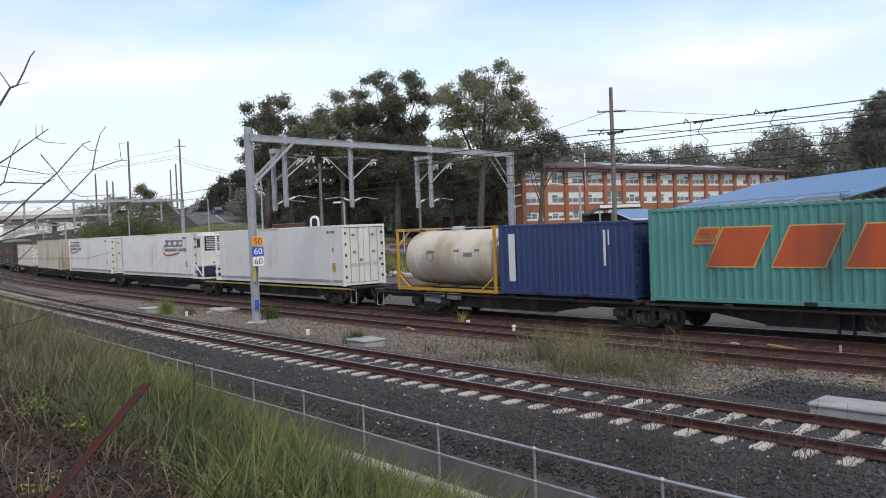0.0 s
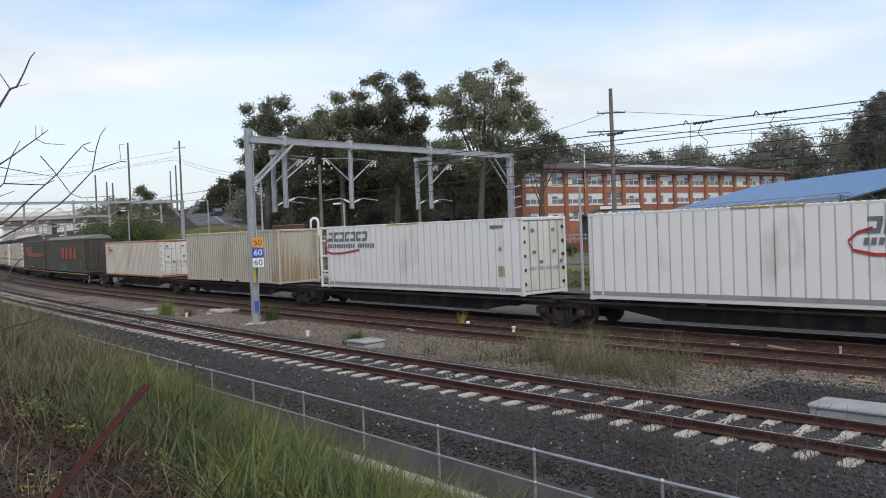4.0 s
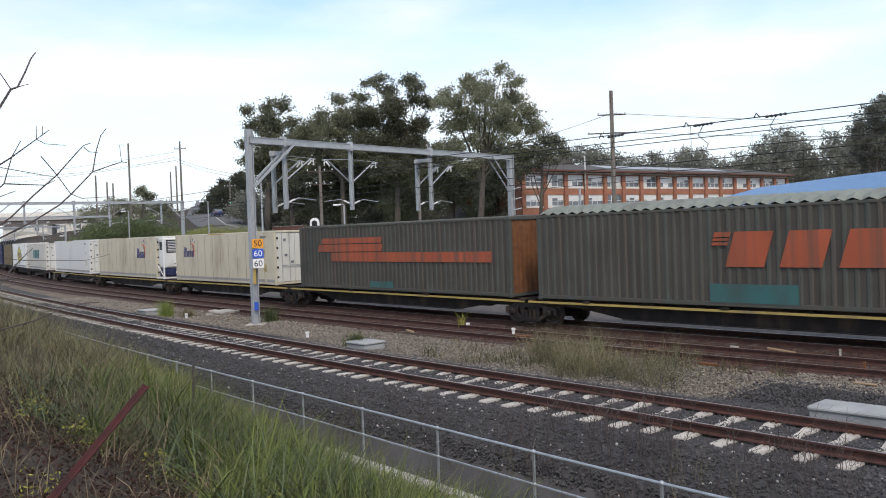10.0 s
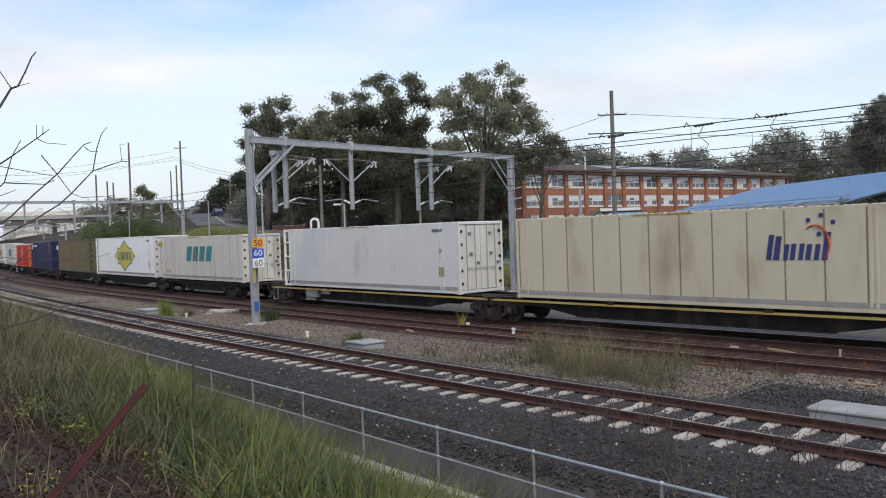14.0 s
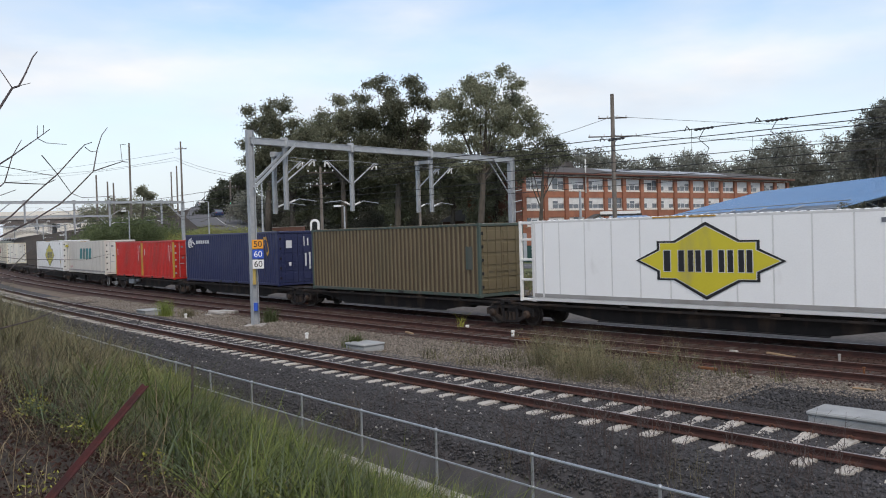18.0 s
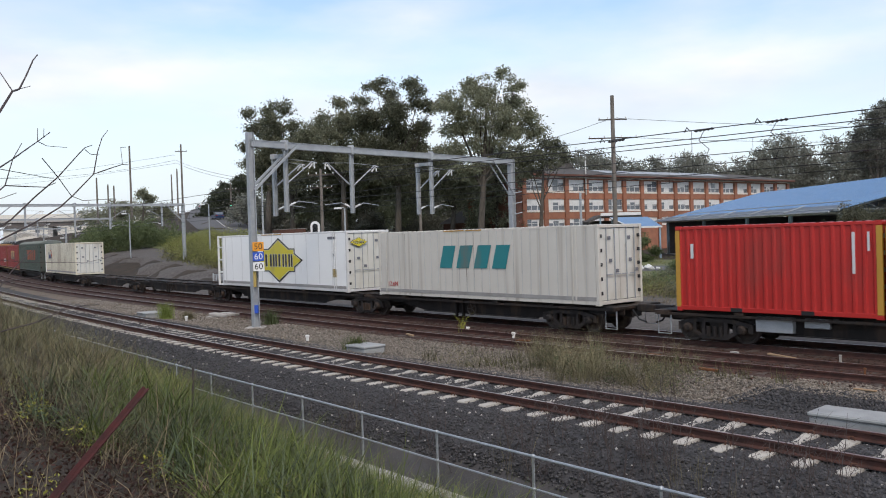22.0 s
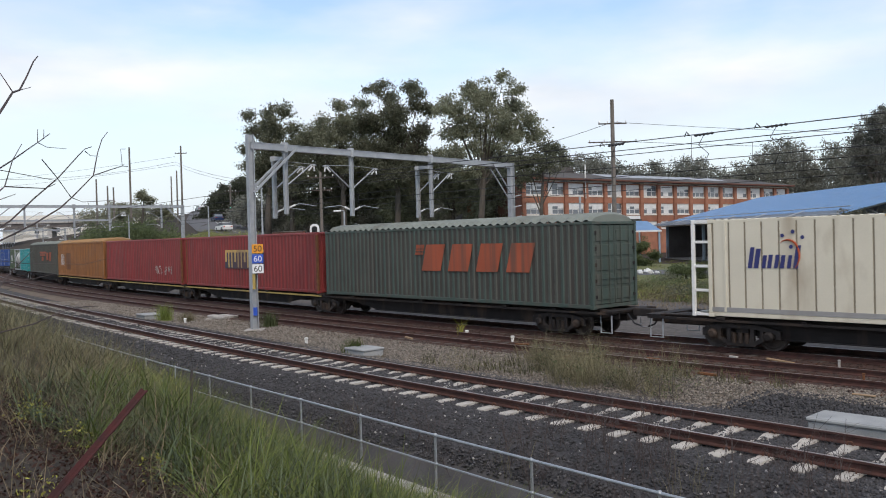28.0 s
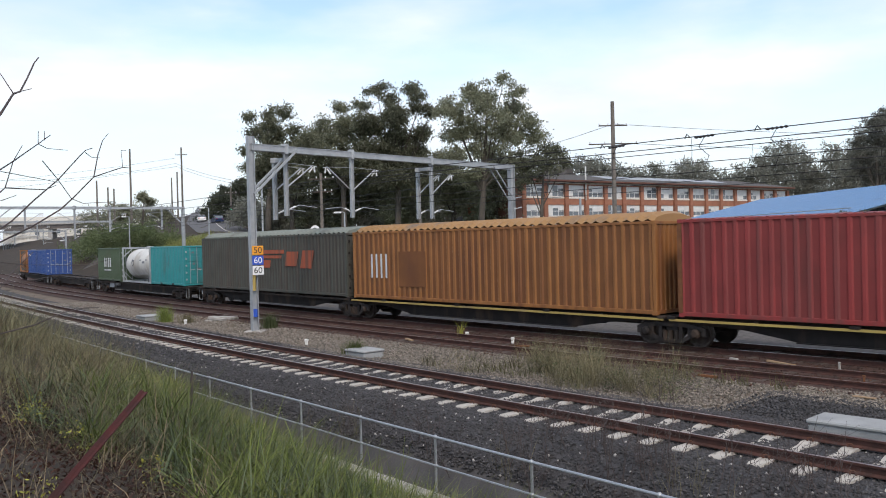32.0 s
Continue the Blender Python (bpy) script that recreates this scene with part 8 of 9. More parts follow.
def lineside_weeds():
    rng = np.random.default_rng(17)
    P, S, L = tussocks(rng, 420, 34, -12, 30, -26, -14.6, 0.35, 0.13)
    h = np.repeat(rng.uniform(0.25, 0.7, len(S) // 34), 34)
    arching("tall_grass", "tall yellow-green grass beyond the tracks", P, h, 0.028, M_GRASS_DRY, 18, 85, 3)
    P, S, L = tussocks(rng, 420, 34, -12, 34, -26, -15.0, 0.35, 0.16)
    h = np.repeat(rng.uniform(0.3, 0.75, len(S) // 34), 34)
    arching("green_reeds", "green reedy weeds beyond the tracks", P, h, 0.03, M_GRASS_YELLOW, 19, 75, 3, "weeds")
    P, S, L = tussocks(rng, 320, 26, -12, 34, -26, -14.2, 0.35, 0.2)
    arching("dead_stems", "brown dead stems beyond the tracks", P, np.full(len(P), 0.55), 0.02, M_WEED, 20, 60, 3, "weeds")
    P, S, L = tussocks(rng, 300, 40, 34, 62, -23.5, -18.5, 0.35, 0.2)
    arching("reed_bed", "tall pale reeds along the drain beyond the tracks", P, np.full(len(P), 1.3), 0.028, M_GRASS_YELLOW, 26, 60, 3, "weeds")
    for k, (mat, lab) in enumerate(((M_LEAF_GREEN, "low green scrub beyond the tracks"), (M_SCRUB, "yellowing scrub beyond the tracks"), (M_WEED, "brown dying scrub beyond the tracks"))):
        P, S, L = tussocks(rng, 420, 18, -14, 32, -25.5, -14.4, 0.34, 0.12)
        top = np.repeat(rng.uniform(0.15, 0.7, len(S) // 18), 18) * rng.uniform(0.1, 1.1, len(S))
        me = leaf_mesh("scrub", P + np.c_[np.zeros(len(P)), np.zeros(len(P)), top], 9, 0.14, 0.12, mat, rng, 0.0)
        tagged(new("scrub", me), lab, "scrub", kind="stuff")
    for mat, lab in ((M_LEAF_GREEN, "green bushes in the rough grass"), (M_LEAF, "grey-green bushes in the rough grass")):
        P, S, L = tussocks(rng, 22, 60, -12, 30, -25, -15.0, 0.45)
        top = np.repeat(rng.uniform(0.6, 1.1, len(S) // 60), 60) * rng.uniform(0.05, 1.0, len(S))
        tagged(new("low_bushes", leaf_mesh("low_bushes", P + np.c_[np.zeros(len(P)), np.zeros(len(P)), top], 10, 0.14, 0.12, mat, rng, 0.0)), lab, "bushes", kind="stuff")
    P, S, L = tussocks(rng, 260, 30, -12, 34, -14.6, -9.0, 0.3, 0.22)
    arching("low_weeds", "low weeds over the pale gravel", P, np.full(len(P), 0.3), 0.025, M_GRASS_DRY, 27, 90, 3, "weeds")
    P, S, L = scatter(rng, 22000, -20, 90, -70, -27, 0.3)
    blades("rough_lawn", "rough pale green lawn before the shelter", P, np.full(len(P), 0.2), 0.06, M_GRASS_YELLOW, 21, 0.5)
    P, S, L = tussocks(rng, 330, 28, 0.6, 8.0, 5.2, 8.3, 0.10, 0.6)
    arching("track_weeds", "brown and green weeds between the tracks", P, 0.55 + 0.6 * ease((S - 0.5) / 2) * ease((8.5 - S) / 3), 0.008, M_WEED, 22, 70, 3, "weeds", 22)
    P, S, L = tussocks(rng, 50, 34, -1, 9.5, 5.2, 8.2, 0.12, 0.45)
    arching("track_grass", "green grass tufts between the tracks", P, np.full(len(P), 0.55), 0.012, M_GRASS_PALE, 23, 70, 3)
    for mat, lab in ((M_WEED, "brown leafy stems between the tracks"), (M_LEAF_GREEN, "green leafy stems between the tracks")):
        P, S, L = tussocks(rng, 190 if mat == M_WEED else 50, 26, 0.8, 7.4, 5.6, 8.4, 0.12, 0.6)
        top = rng.uniform(0.05, 1.0, len(S)) * np.repeat(rng.uniform(0.4, 0.85, len(S) // 26), 26)
        tagged(new("leafy_stems", leaf_mesh("leafy_stems", P + np.c_[np.zeros(len(P)), np.zeros(len(P)), 0.08 + top], 4, 0.04, 0.045, mat, rng, -0.4)), lab, "weeds", kind="stuff")
    P, S, L = tussocks(rng, 60, 22, 9, 46, 4.9, 8.3, 0.1, 0.6)
    arching("sparse_tufts", "sparse dry tufts between the tracks", P, np.full(len(P), 0.35), 0.012, M_GRASS_DRY, 24, 80, 3)
    P, S, L = tussocks(rng, 110, 16, -7, 9, 13.4, 15.6, 0.12, 0.4)
    arching("fence_weeds", "thin brown stems along the railing", P, np.full(len(P), 0.75), 0.0055, M_WEED, 25, 55, 3, "weeds")


lineside_weeds()


def roadside_scrub():
    """Scrub on the slope between the line and the road."""
    rng = np.random.default_rng(77)
    for k, (mat, lab, n, size, top) in enumerate(((M_GRASS_PALE, "pale green rough grass below the road", 900, 0.22, 0.15), (M_GRASS_YELLOW, "green scrub below the road", 420, 0.13, 1.5), (M_SCRUB, "yellowing scrub below the road", 260, 0.13, 1.0), (M_WEED, "brown scrub below the road", 120, 0.13, 0.6))):
        D = rng.uniform(72, 126, n)
        X = (rng.uniform(300, 800 if k == 0 else 470, n) - 784) / 1502 * D
        d = np.full(n, 1e9)
        for (ax, ay), (bx, by) in zip(ROAD[:-1], ROAD[1:]):
            ux, uy = bx - ax, by - ay
            s = np.clip(((X - ax) * ux + (D - ay) * uy) / (ux * ux + uy * uy), 0, 1)
            d = np.minimum(d, np.hypot(X - ax - s * ux, D - ay - s * uy))
        _, lat = station_of(X, D)
        keep = (d > 5.2) & (lat < -13)
        X, D = np.repeat(X[keep], 14), np.repeat(D[keep], 14)
        X, D = X + rng.normal(0, 0.7, len(X)), D + rng.normal(0, 0.7, len(D))
        P = np.c_[X, D, ground_z(X, D) + rng.uniform(0, 1, len(X)) ** 1.4 * top]
        tagged(new("scrub", leaf_mesh("scrub", P, 12, 0.24, size, mat, rng, -0.6 if k == 0 else 0.0)), lab, "scrub", kind="stuff")


roadside_scrub()


def tuft(s, lat, h, n, mat, label, spread=0.16):
    rng = np.random.default_rng(int(s * 10 + lat))
    p = at(s, lat)
    P = np.c_[p.x + rng.normal(0, spread, n), p.y + rng.normal(0, spread, n), np.full(n, ground_at(p.x, p.y) - 0.05)]
    blades("weed_tuft", label, P, np.full(n, h), 0.016, mat, int(s * 7), 0.6, "weeds")


tuft(22.6, 5.3, 0.75, 320, M_LEAF_GREEN, "green weed tuft at the mast's foot")
tuft(29.5, 7.2, 0.9, 360, M_GRASS, "green weed tuft beside a pit cover")
tuft(28.3, 6.6, 0.6, 200, M_WEED, "brown weed tuft beside a pit cover")
tuft(12.4, 8.0, 0.55, 320, M_GRASS, "green weed tuft beside a pit cover")
tuft(13.2, 2.6, 0.85, 26, M_FLOWER, "tall yellow-green weed between the tracks", 0.05)


# ---- foreground ----
def along(px, py, d):
    """A point d metres in front of the eye, by its bearing in the middle of the shot."""
    roll, pitch = radians(1.636), radians(-0.85)
    a, b = px - 784, py - 441
    u, v = a * math.cos(roll) - b * math.sin(roll), a * math.sin(roll) + b * math.cos(roll)
    x, y, z = u / 1502, 1.0, -v / 1502
    return Vector((EYE[0] + d * x, EYE[1] + d * (y * math.cos(pitch) - z * math.sin(pitch)), EYE[2] + d * (y * math.sin(pitch) + z * math.cos(pitch))))


def rail_lat(s):
    return float(np.interp(s, (-10, -3.1, 6, 17.6, 40), (15.1, 14.75, 14.15, 13.6, 12.6)))


def railing():
    f = thing("pipe_railing", "galvanised two-rail pipe railing along the drain", "railing")
    step = 2.275
    ss = [-7.65 + i * step for i in range(19)]
    for z, r in ((-0.1, 0.024), (-0.6, 0.018)):
        part("rail", Shape().tube([at(s, rail_lat(s), z) for s in ss], r, 8), M_STEEL, f)
    for s in ss:
        p = at(s, rail_lat(s))
        post = part("post", Shape().tube([(p.x, p.y, -1.3), (p.x, p.y, -0.1)], 0.024, 8), M_STEEL, f)
        for z, r in ((-0.1, 0.042), (-0.6, 0.036)):
            part("ball_joint", Shape().lathe([(0.0, -r), (r * 0.7, -r * 0.7), (r, 0), (r * 0.7, r * 0.7), (0, r)], 10, pose(p.x, p.y, z)), M_STEEL, post, smooth=True)
    k = Shape()
    S = np.arange(-10, 30, 1.0)
    out = [(-0.16, -1.28), (-0.16, -1.06), (-0.13, -1.03), (0.13, -1.03), (0.16, -1.06), (0.16, -1.28)]
    v, fc = [], []
    for s in S:
        v += [at(s, rail_lat(s) + 0.22 + a, z) for a, z in out]
    n = len(out)
    for i in range(len(S) - 1):
        fc += [(i * n + j, i * n + n + j, i * n + n + (j + 1) % n, i * n + (j + 1) % n) for j in range(n)]
    part("kerb", k.add(v, fc), M_CONCRETE, tagged(new("drain_kerb"), "pale concrete drain kerb under the railing", "kerb", kind="structure"))


railing()


def leaning_post():
    a, b = along(256, 690, 7.5), along(80, 898, 6.1)
    p = thing("steel_post", "leaning oxide-red steel fence post", "post", Matrix.Translation(b))
    d = a - b
    u = d.normalized()
    side = u.cross(Vector((0, 1, 0))).normalized()
    n = side.cross(u)
    sh = Shape()
    for ang in (90, 210, 330):
        q = side * math.cos(radians(ang)) + n * math.sin(radians(ang))
        c = u.cross(q)
        v = [o + q * k * 0.036 + c * t * 0.005 for o in (-u * 0.5, d) for k, t in ((0, -1), (1, -1), (1, 1), (0, 1))]
        sh.add(v, [(3, 2, 1, 0), (4, 5, 6, 7), (0, 1, 5, 4), (1, 2, 6, 5), (2, 3, 7, 6), (3, 0, 4, 7)])
    part("star_picket", sh, M_POST, p)


leaning_post()
thin = thing("thin_post", "thin dark wire-fence post in the grass", "post", Matrix.Translation((-4.55, 15.0, 0.0)))
part("picket", Shape().tube([(0, 0, -0.3), (0.05, 0, 1.12)], 0.022, 6), M_TWIG, thin)


def pit(s, lat, w, d, h, turn, label, lid=0.08):
    """A concrete cable pit with a chamfered lid."""
    p = at(s, lat)
    o = thing("cable_pit", label, "cable pit", Matrix.Translation((p.x, p.y, ground_at(p.x, p.y) - 0.06)) @ Matrix.Rotation(heading(s) + radians(turn), 4, "Z"), group="cable pits")
    part("pit_body", Shape().box(-w / 2, -d / 2, -0.1, w / 2, d / 2, h - lid, bevel=0.02), M_BOX, o)
    part("pit_lid", Shape().box(-w / 2 - 0.03, -d / 2 - 0.03, h - lid, w / 2 + 0.03, d / 2 + 0.03, h, bevel=0.025), M_BOX, o)


pit(-3.95, 9.2, 2.3, 0.72, 0.36, 0, "long grey cable pit beside the near track")
pit(11.9, 7.95, 0.98, 0.8, 0.34, 0, "grey cable pit beside the near track")
pit(31.3, 7.3, 1.15, 0.9, 0.36, 0, "small grey cable pit between the tracks")


def rubble():
    rnd = random.Random(9)
    p = at(28.3, 4.9)
    o = thing("broken_slab", "broken pale concrete slab on the gravel", "rubble", Matrix.Translation((p.x, p.y, ground_at(p.x, p.y) - 0.05)))
    for k in range(4):
        part("slab_piece", Shape().box(-0.45, -0.25, 0, 0.45, 0.25, 0.12, m=pose(-0.3 + k * 0.22, rnd.uniform(-0.2, 0.2), 0.02 + 0.1 * (k % 2), rnd.uniform(-6, 6), rnd.uniform(-8, 8), rnd.uniform(-30, 30)), bevel=0.02), M_CONCRETE, o)
    for s, lat in ((27.7, 6.95), (16.0, 7.5), (13.0, 2.44), (10.4, 2.72)):
        p = at(s, lat)
        q = thing("track_marker", "small white painted marker in the gravel", "marker", Matrix.Translation((p.x, p.y, ground_at(p.x, p.y) - 0.05)), group="track markers")
        part("stub", Shape().box(-0.05, -0.05, 0, 0.05, 0.05, 0.24, bevel=0.015), M_WHITE, q)
        part("cap", Shape().box(-0.07, -0.06, 0.22, 0.07, 0.06, 0.3, bevel=0.02), M_WHITE, q)


rubble()


def bare_branches():
    o = thing("bare_bush", "bare thin twigs of a leafless bush", "bush", Matrix.Translation((-4.2, 5.0, 1.6)))
    back = Matrix.Translation((4.2, -5.0, -1.6))
    runs = [
        ([(-40, 250), (0, 197), (22, 162), (34, 158), (46, 135), (58, 108), (66, 98)], 0.014),
        ([(22, 162), (6, 138), (-6, 120)], 0.006),
        ([(34, 158), (54, 153)], 0.004),
        ([(-30, 315), (0, 296), (22, 282), (50, 262), (66, 251), (88, 235)], 0.009),
        ([(-25, 352), (0, 336), (8, 329), (22, 282), (38, 254)], 0.008),
        ([(8, 329), (50, 331), (80, 332), (98, 324)], 0.006),
        ([(66, 251), (66, 228)], 0.004), ([(77, 244), (77, 228)], 0.004), ([(66, 251), (82, 259), (118, 262)], 0.004),
        ([(-20, 415), (20, 388), (60, 350), (102, 314), (140, 272), (150, 262), (162, 258)], 0.009),
        ([(150, 266), (160, 274), (175, 275)], 0.004),
        ([(-10, 430), (60, 395), (106, 367), (128, 347), (165, 309), (200, 297), (216, 292), (226, 293)], 0.009),
        ([(165, 309), (172, 270), (180, 245), (190, 232)], 0.006), ([(216, 292), (213, 262), (222, 262)], 0.003),
        ([(74, 281), (100, 312), (126, 348), (146, 356), (200, 353)], 0.005),
        ([(0, 300), (60, 311), (98, 318)], 0.004), ([(0, 352), (28, 342)], 0.004),
        ([(-10, 520), (20, 480), (45, 455), (58, 443)], 0.006), ([(0, 500), (60, 492), (98, 483)], 0.005), ([(-10, 590), (60, 572), (110, 550), (150, 541), (175, 540)], 0.007), ([(-5, 460), (40, 465), (150, 466), (196, 455)], 0.003),
    ]
    for pts, r in runs:
        part("twig", Shape().tube([back @ along(x, y, 4.6 + 0.2 * i) for i, (x, y) in enumerate(pts)], [0.6 * r * (1 - 0.6 * i / len(pts)) for i in range(len(pts))], 5), M_TWIG, o)


bare_branches()


def dry_stems():
    """Thin dead stems standing before the railing and the near track."""
    rnd = random.Random(21)
    o = thing("dead_weeds", "thin leafless dead weeds by the railing", "weeds")
    spots = [(-1.6, 13.4, 1.2), (-1.9, 13.2, 1.5), (-2.4, 13.5, 1.1), (-1.75, 13.0, 1.4), (-1.2, 13.9, 0.9), (-3.3, 13.3, 1.2), (-4.0, 13.6, 1.0), (-0.4, 14.0, 0.9), (0.6, 13.6, 0.8), (1.5, 14.0, 0.6), (-0.9, 12.6, 1.0), (0.2, 9.2, 0.8), (-2.1, 14.1, 0.9)]
    spots += [(rnd.uniform(-6.5, 5), rnd.uniform(12.6, 14.3), rnd.uniform(0.5, 1.1)) for _ in range(26)]
    for s, lat, h in spots:
        p = at(s, lat)
        z = ground_at(p.x, p.y) - 0.05
        sh = Shape()
        for k in range(5):
            q = Vector((p.x + rnd.uniform(-0.25, 0.25), p.y + rnd.uniform(-0.25, 0.25), z))
            tip = q + Vector((rnd.uniform(-0.3, 0.3), rnd.uniform(-0.3, 0.3), h * rnd.uniform(0.6, 1.1)))
            mid = q.lerp(tip, 0.5) + Vector((rnd.uniform(-0.08, 0.08), rnd.uniform(-0.08, 0.08), 0))
            sh.tube([q, mid, tip], [0.007, 0.005, 0.002], 4)
            for j in range(7):
                c = q.lerp(tip, rnd.uniform(0.35, 0.95))
                sh.tube([c, c + Vector((rnd.uniform(-0.22, 0.22), rnd.uniform(-0.22, 0.22), rnd.uniform(0.05, 0.25)))], [0.003, 0.0015], 3)
        part("stem", sh, M_TWIG, o)


dry_stems()


def track_debris():
    """Scraps lying among the running tracks."""
    rnd = random.Random(31)
    for s, lat, w, h, mat, name, label in DEBRIS:
        p = at(s, lat)
        o = thing(name, label, name.replace("_", " "), Matrix.Translation((p.x, p.y, -0.33)) @ Matrix.Rotation(heading(s) + rnd.uniform(-0.25, 0.25), 4, "Z"), group="scraps among the tracks")
        if h > w:
            part("stub", Shape().box(-w / 2, -w / 2, 0, w / 2, w / 2, h, bevel=w * 0.15), mat, o)
            part("cap", Shape().box(-w * 0.7, -w * 0.6, h, w * 0.7, w * 0.6, h + 0.04, bevel=0.01), mat, o)
        else:
            part("plank", Shape().box(-w / 2, -0.05, 0.02, w / 2, 0.05, h, m=pose(0, 0, 0, 0, rnd.uniform(-3, 3), 0), bevel=0.008), mat, o)


DEBRIS = [
    (1.3, 1.75, 0.9, 0.07, M_STAIN, "timber_batten", "pale weathered timber batten between the rails"),
    (-0.3, 1.8, 0.05, 0.18, M_CONCRETE, "track_peg", "small pale peg between the rails"),
    (1.7, 4.9, 0.5, 0.08, M_RUST, "steel_scrap", "rusty steel scrap beside the rail"),
    (2.6, 1.9, 0.25, 0.09, M_CONCRETE, "concrete_lump", "small grey concrete lump beside the rail"),
    (-1.5, 3.4, 0.05, 0.16, M_RUST, "track_peg", "small rusty peg beside the rail"),
    (-2.2, 5.3, 0.5, 0.05, M_STAIN, "steel_plate", "flat pale plate on the ballast"),
    (4.2, 3.5, 0.4, 0.08, M_RUST, "steel_scrap", "rusty steel scrap between the rails"),
    (6.5, 4.6, 0.35, 0.08, M_RUST, "steel_scrap", "rusty steel scrap beside the rail"),
    (9.5, 3.2, 0.6, 0.07, M_RUST, "steel_scrap", "rusty steel scrap between the rails"),
    (14.0, 4.4, 0.5, 0.08, M_STAIN, "timber_batten", "short weathered timber batten beside the rail"),
]
track_debris()


# ---- loose stones ----
def stones(name, label, n, s0, s1, lats, size, mat, seed, follow=True, avoid=None):
    """Broken stones lying on the ballast, as real pieces."""
    rng = np.random.default_rng(seed)
    S, L = rng.uniform(s0, s1, n), rng.uniform(lats[0], lats[1], n)
    base = np.interp(S, (-60, -30, 0, 28, 55, 90, 140), (12.6, 12.0, 10.95, 9.95, 9.1, 8.3, 7.6)) if follow else 0
    L = L + base
    x = np.interp(S, LINE_S, LINE_X) - np.sin(np.interp(S, LINE_S, LINE_H)) * (L - 1.22)
    y = np.interp(S, LINE_S, LINE_Y) + np.cos(np.interp(S, LINE_S, LINE_H)) * (L - 1.22)
    P = np.c_[x, y, ground_z(x, y) + 0.03]
    o = np.array([[1, 0, 0], [-1, 0, 0], [0, 1, 0], [0, -1, 0], [0, 0, 1], [0, 0, -1]], float)
    r = size * rng.uniform(0.5, 1.25, (n, 1, 1))
    v = o[None] * r * rng.uniform(0.55, 1.2, (n, 6, 1)) + rng.normal(0, 0.25, (n, 6, 3)) * r
    a = rng.uniform(0, 2 * np.pi, n)
    ca, sa = np.cos(a)[:, None], np.sin(a)[:, None]
    v = np.stack([v[..., 0] * ca - v[..., 1] * sa, v[..., 0] * sa + v[..., 1] * ca, v[..., 2] * 0.8], axis=-1) + P[:, None, :]
    t = np.array([[0, 2, 4], [2, 1, 4], [1, 3, 4], [3, 0, 4], [2, 0, 5], [1, 2, 5], [3, 1, 5], [0, 3, 5]])
    f = (np.arange(n)[:, None, None] * 6 + t[None]).reshape(-1, 3)
    tagged(new(name, quick_mesh(name, v.reshape(-1, 3), f, mat)), label, "stones", kind="stuff")


stones("ballast_stones", "loose dark grey ballast stones under the near track", 46000, -8, 14, (-2.3, 3.2), 0.033, M_STONE, 51)
stones("ballast_stones", "loose dark grey ballast stones under the near track", 24000, 14, 45, (-2.3, 3.0), 0.045, M_STONE, 52)
stones("tan_stones", "loose tan stones between the tracks", 22000, -0.6, 16, (4.9, 8.8), 0.036, M_STONE_BROWN, 53, False)
stones("dark_stones", "fresh dark ballast stones heaped between the tracks", 9000, -9, -0.3, (5.6, 8.9), 0.04, M_STONE, 57, False)
stones("tan_stones", "loose tan stones between the tracks", 5000, -9, -0.5, (4.6, 6.2), 0.036, M_STONE_BROWN, 58, False)
stones("tan_stones", "loose tan stones between the tracks", 16000, 16, 50, (4.8, 8.0), 0.045, M_STONE_BROWN, 54, False)
stones("rusty_stones", "rust-brown stones between the rails", 12000, -8, 30, (-1.2, 4.9), 0.038, M_BALLAST_RUST, 55, False)
stones("drain_stones", "scattered stones in the drain", 2500, -8, 12, (2.8, 4.6), 0.022, M_STONE, 56)
stones("rust_stones", "rust-red stones along the running tracks", 3600, -9, 34, (1.4, 5.3), 0.04, M_STONE_RUST, 59, False)
stones("pale_stones", "scattered pale stones on the dark ballast", 1100, -8, 30, (-2.4, 3.4), 0.032, M_CONCRETE, 60)


# ---- along the road ----
def ground_point(x, y, lift=0.0):
    return Matrix.Translation((x, y, ground_at(x, y) - 0.05 + lift))


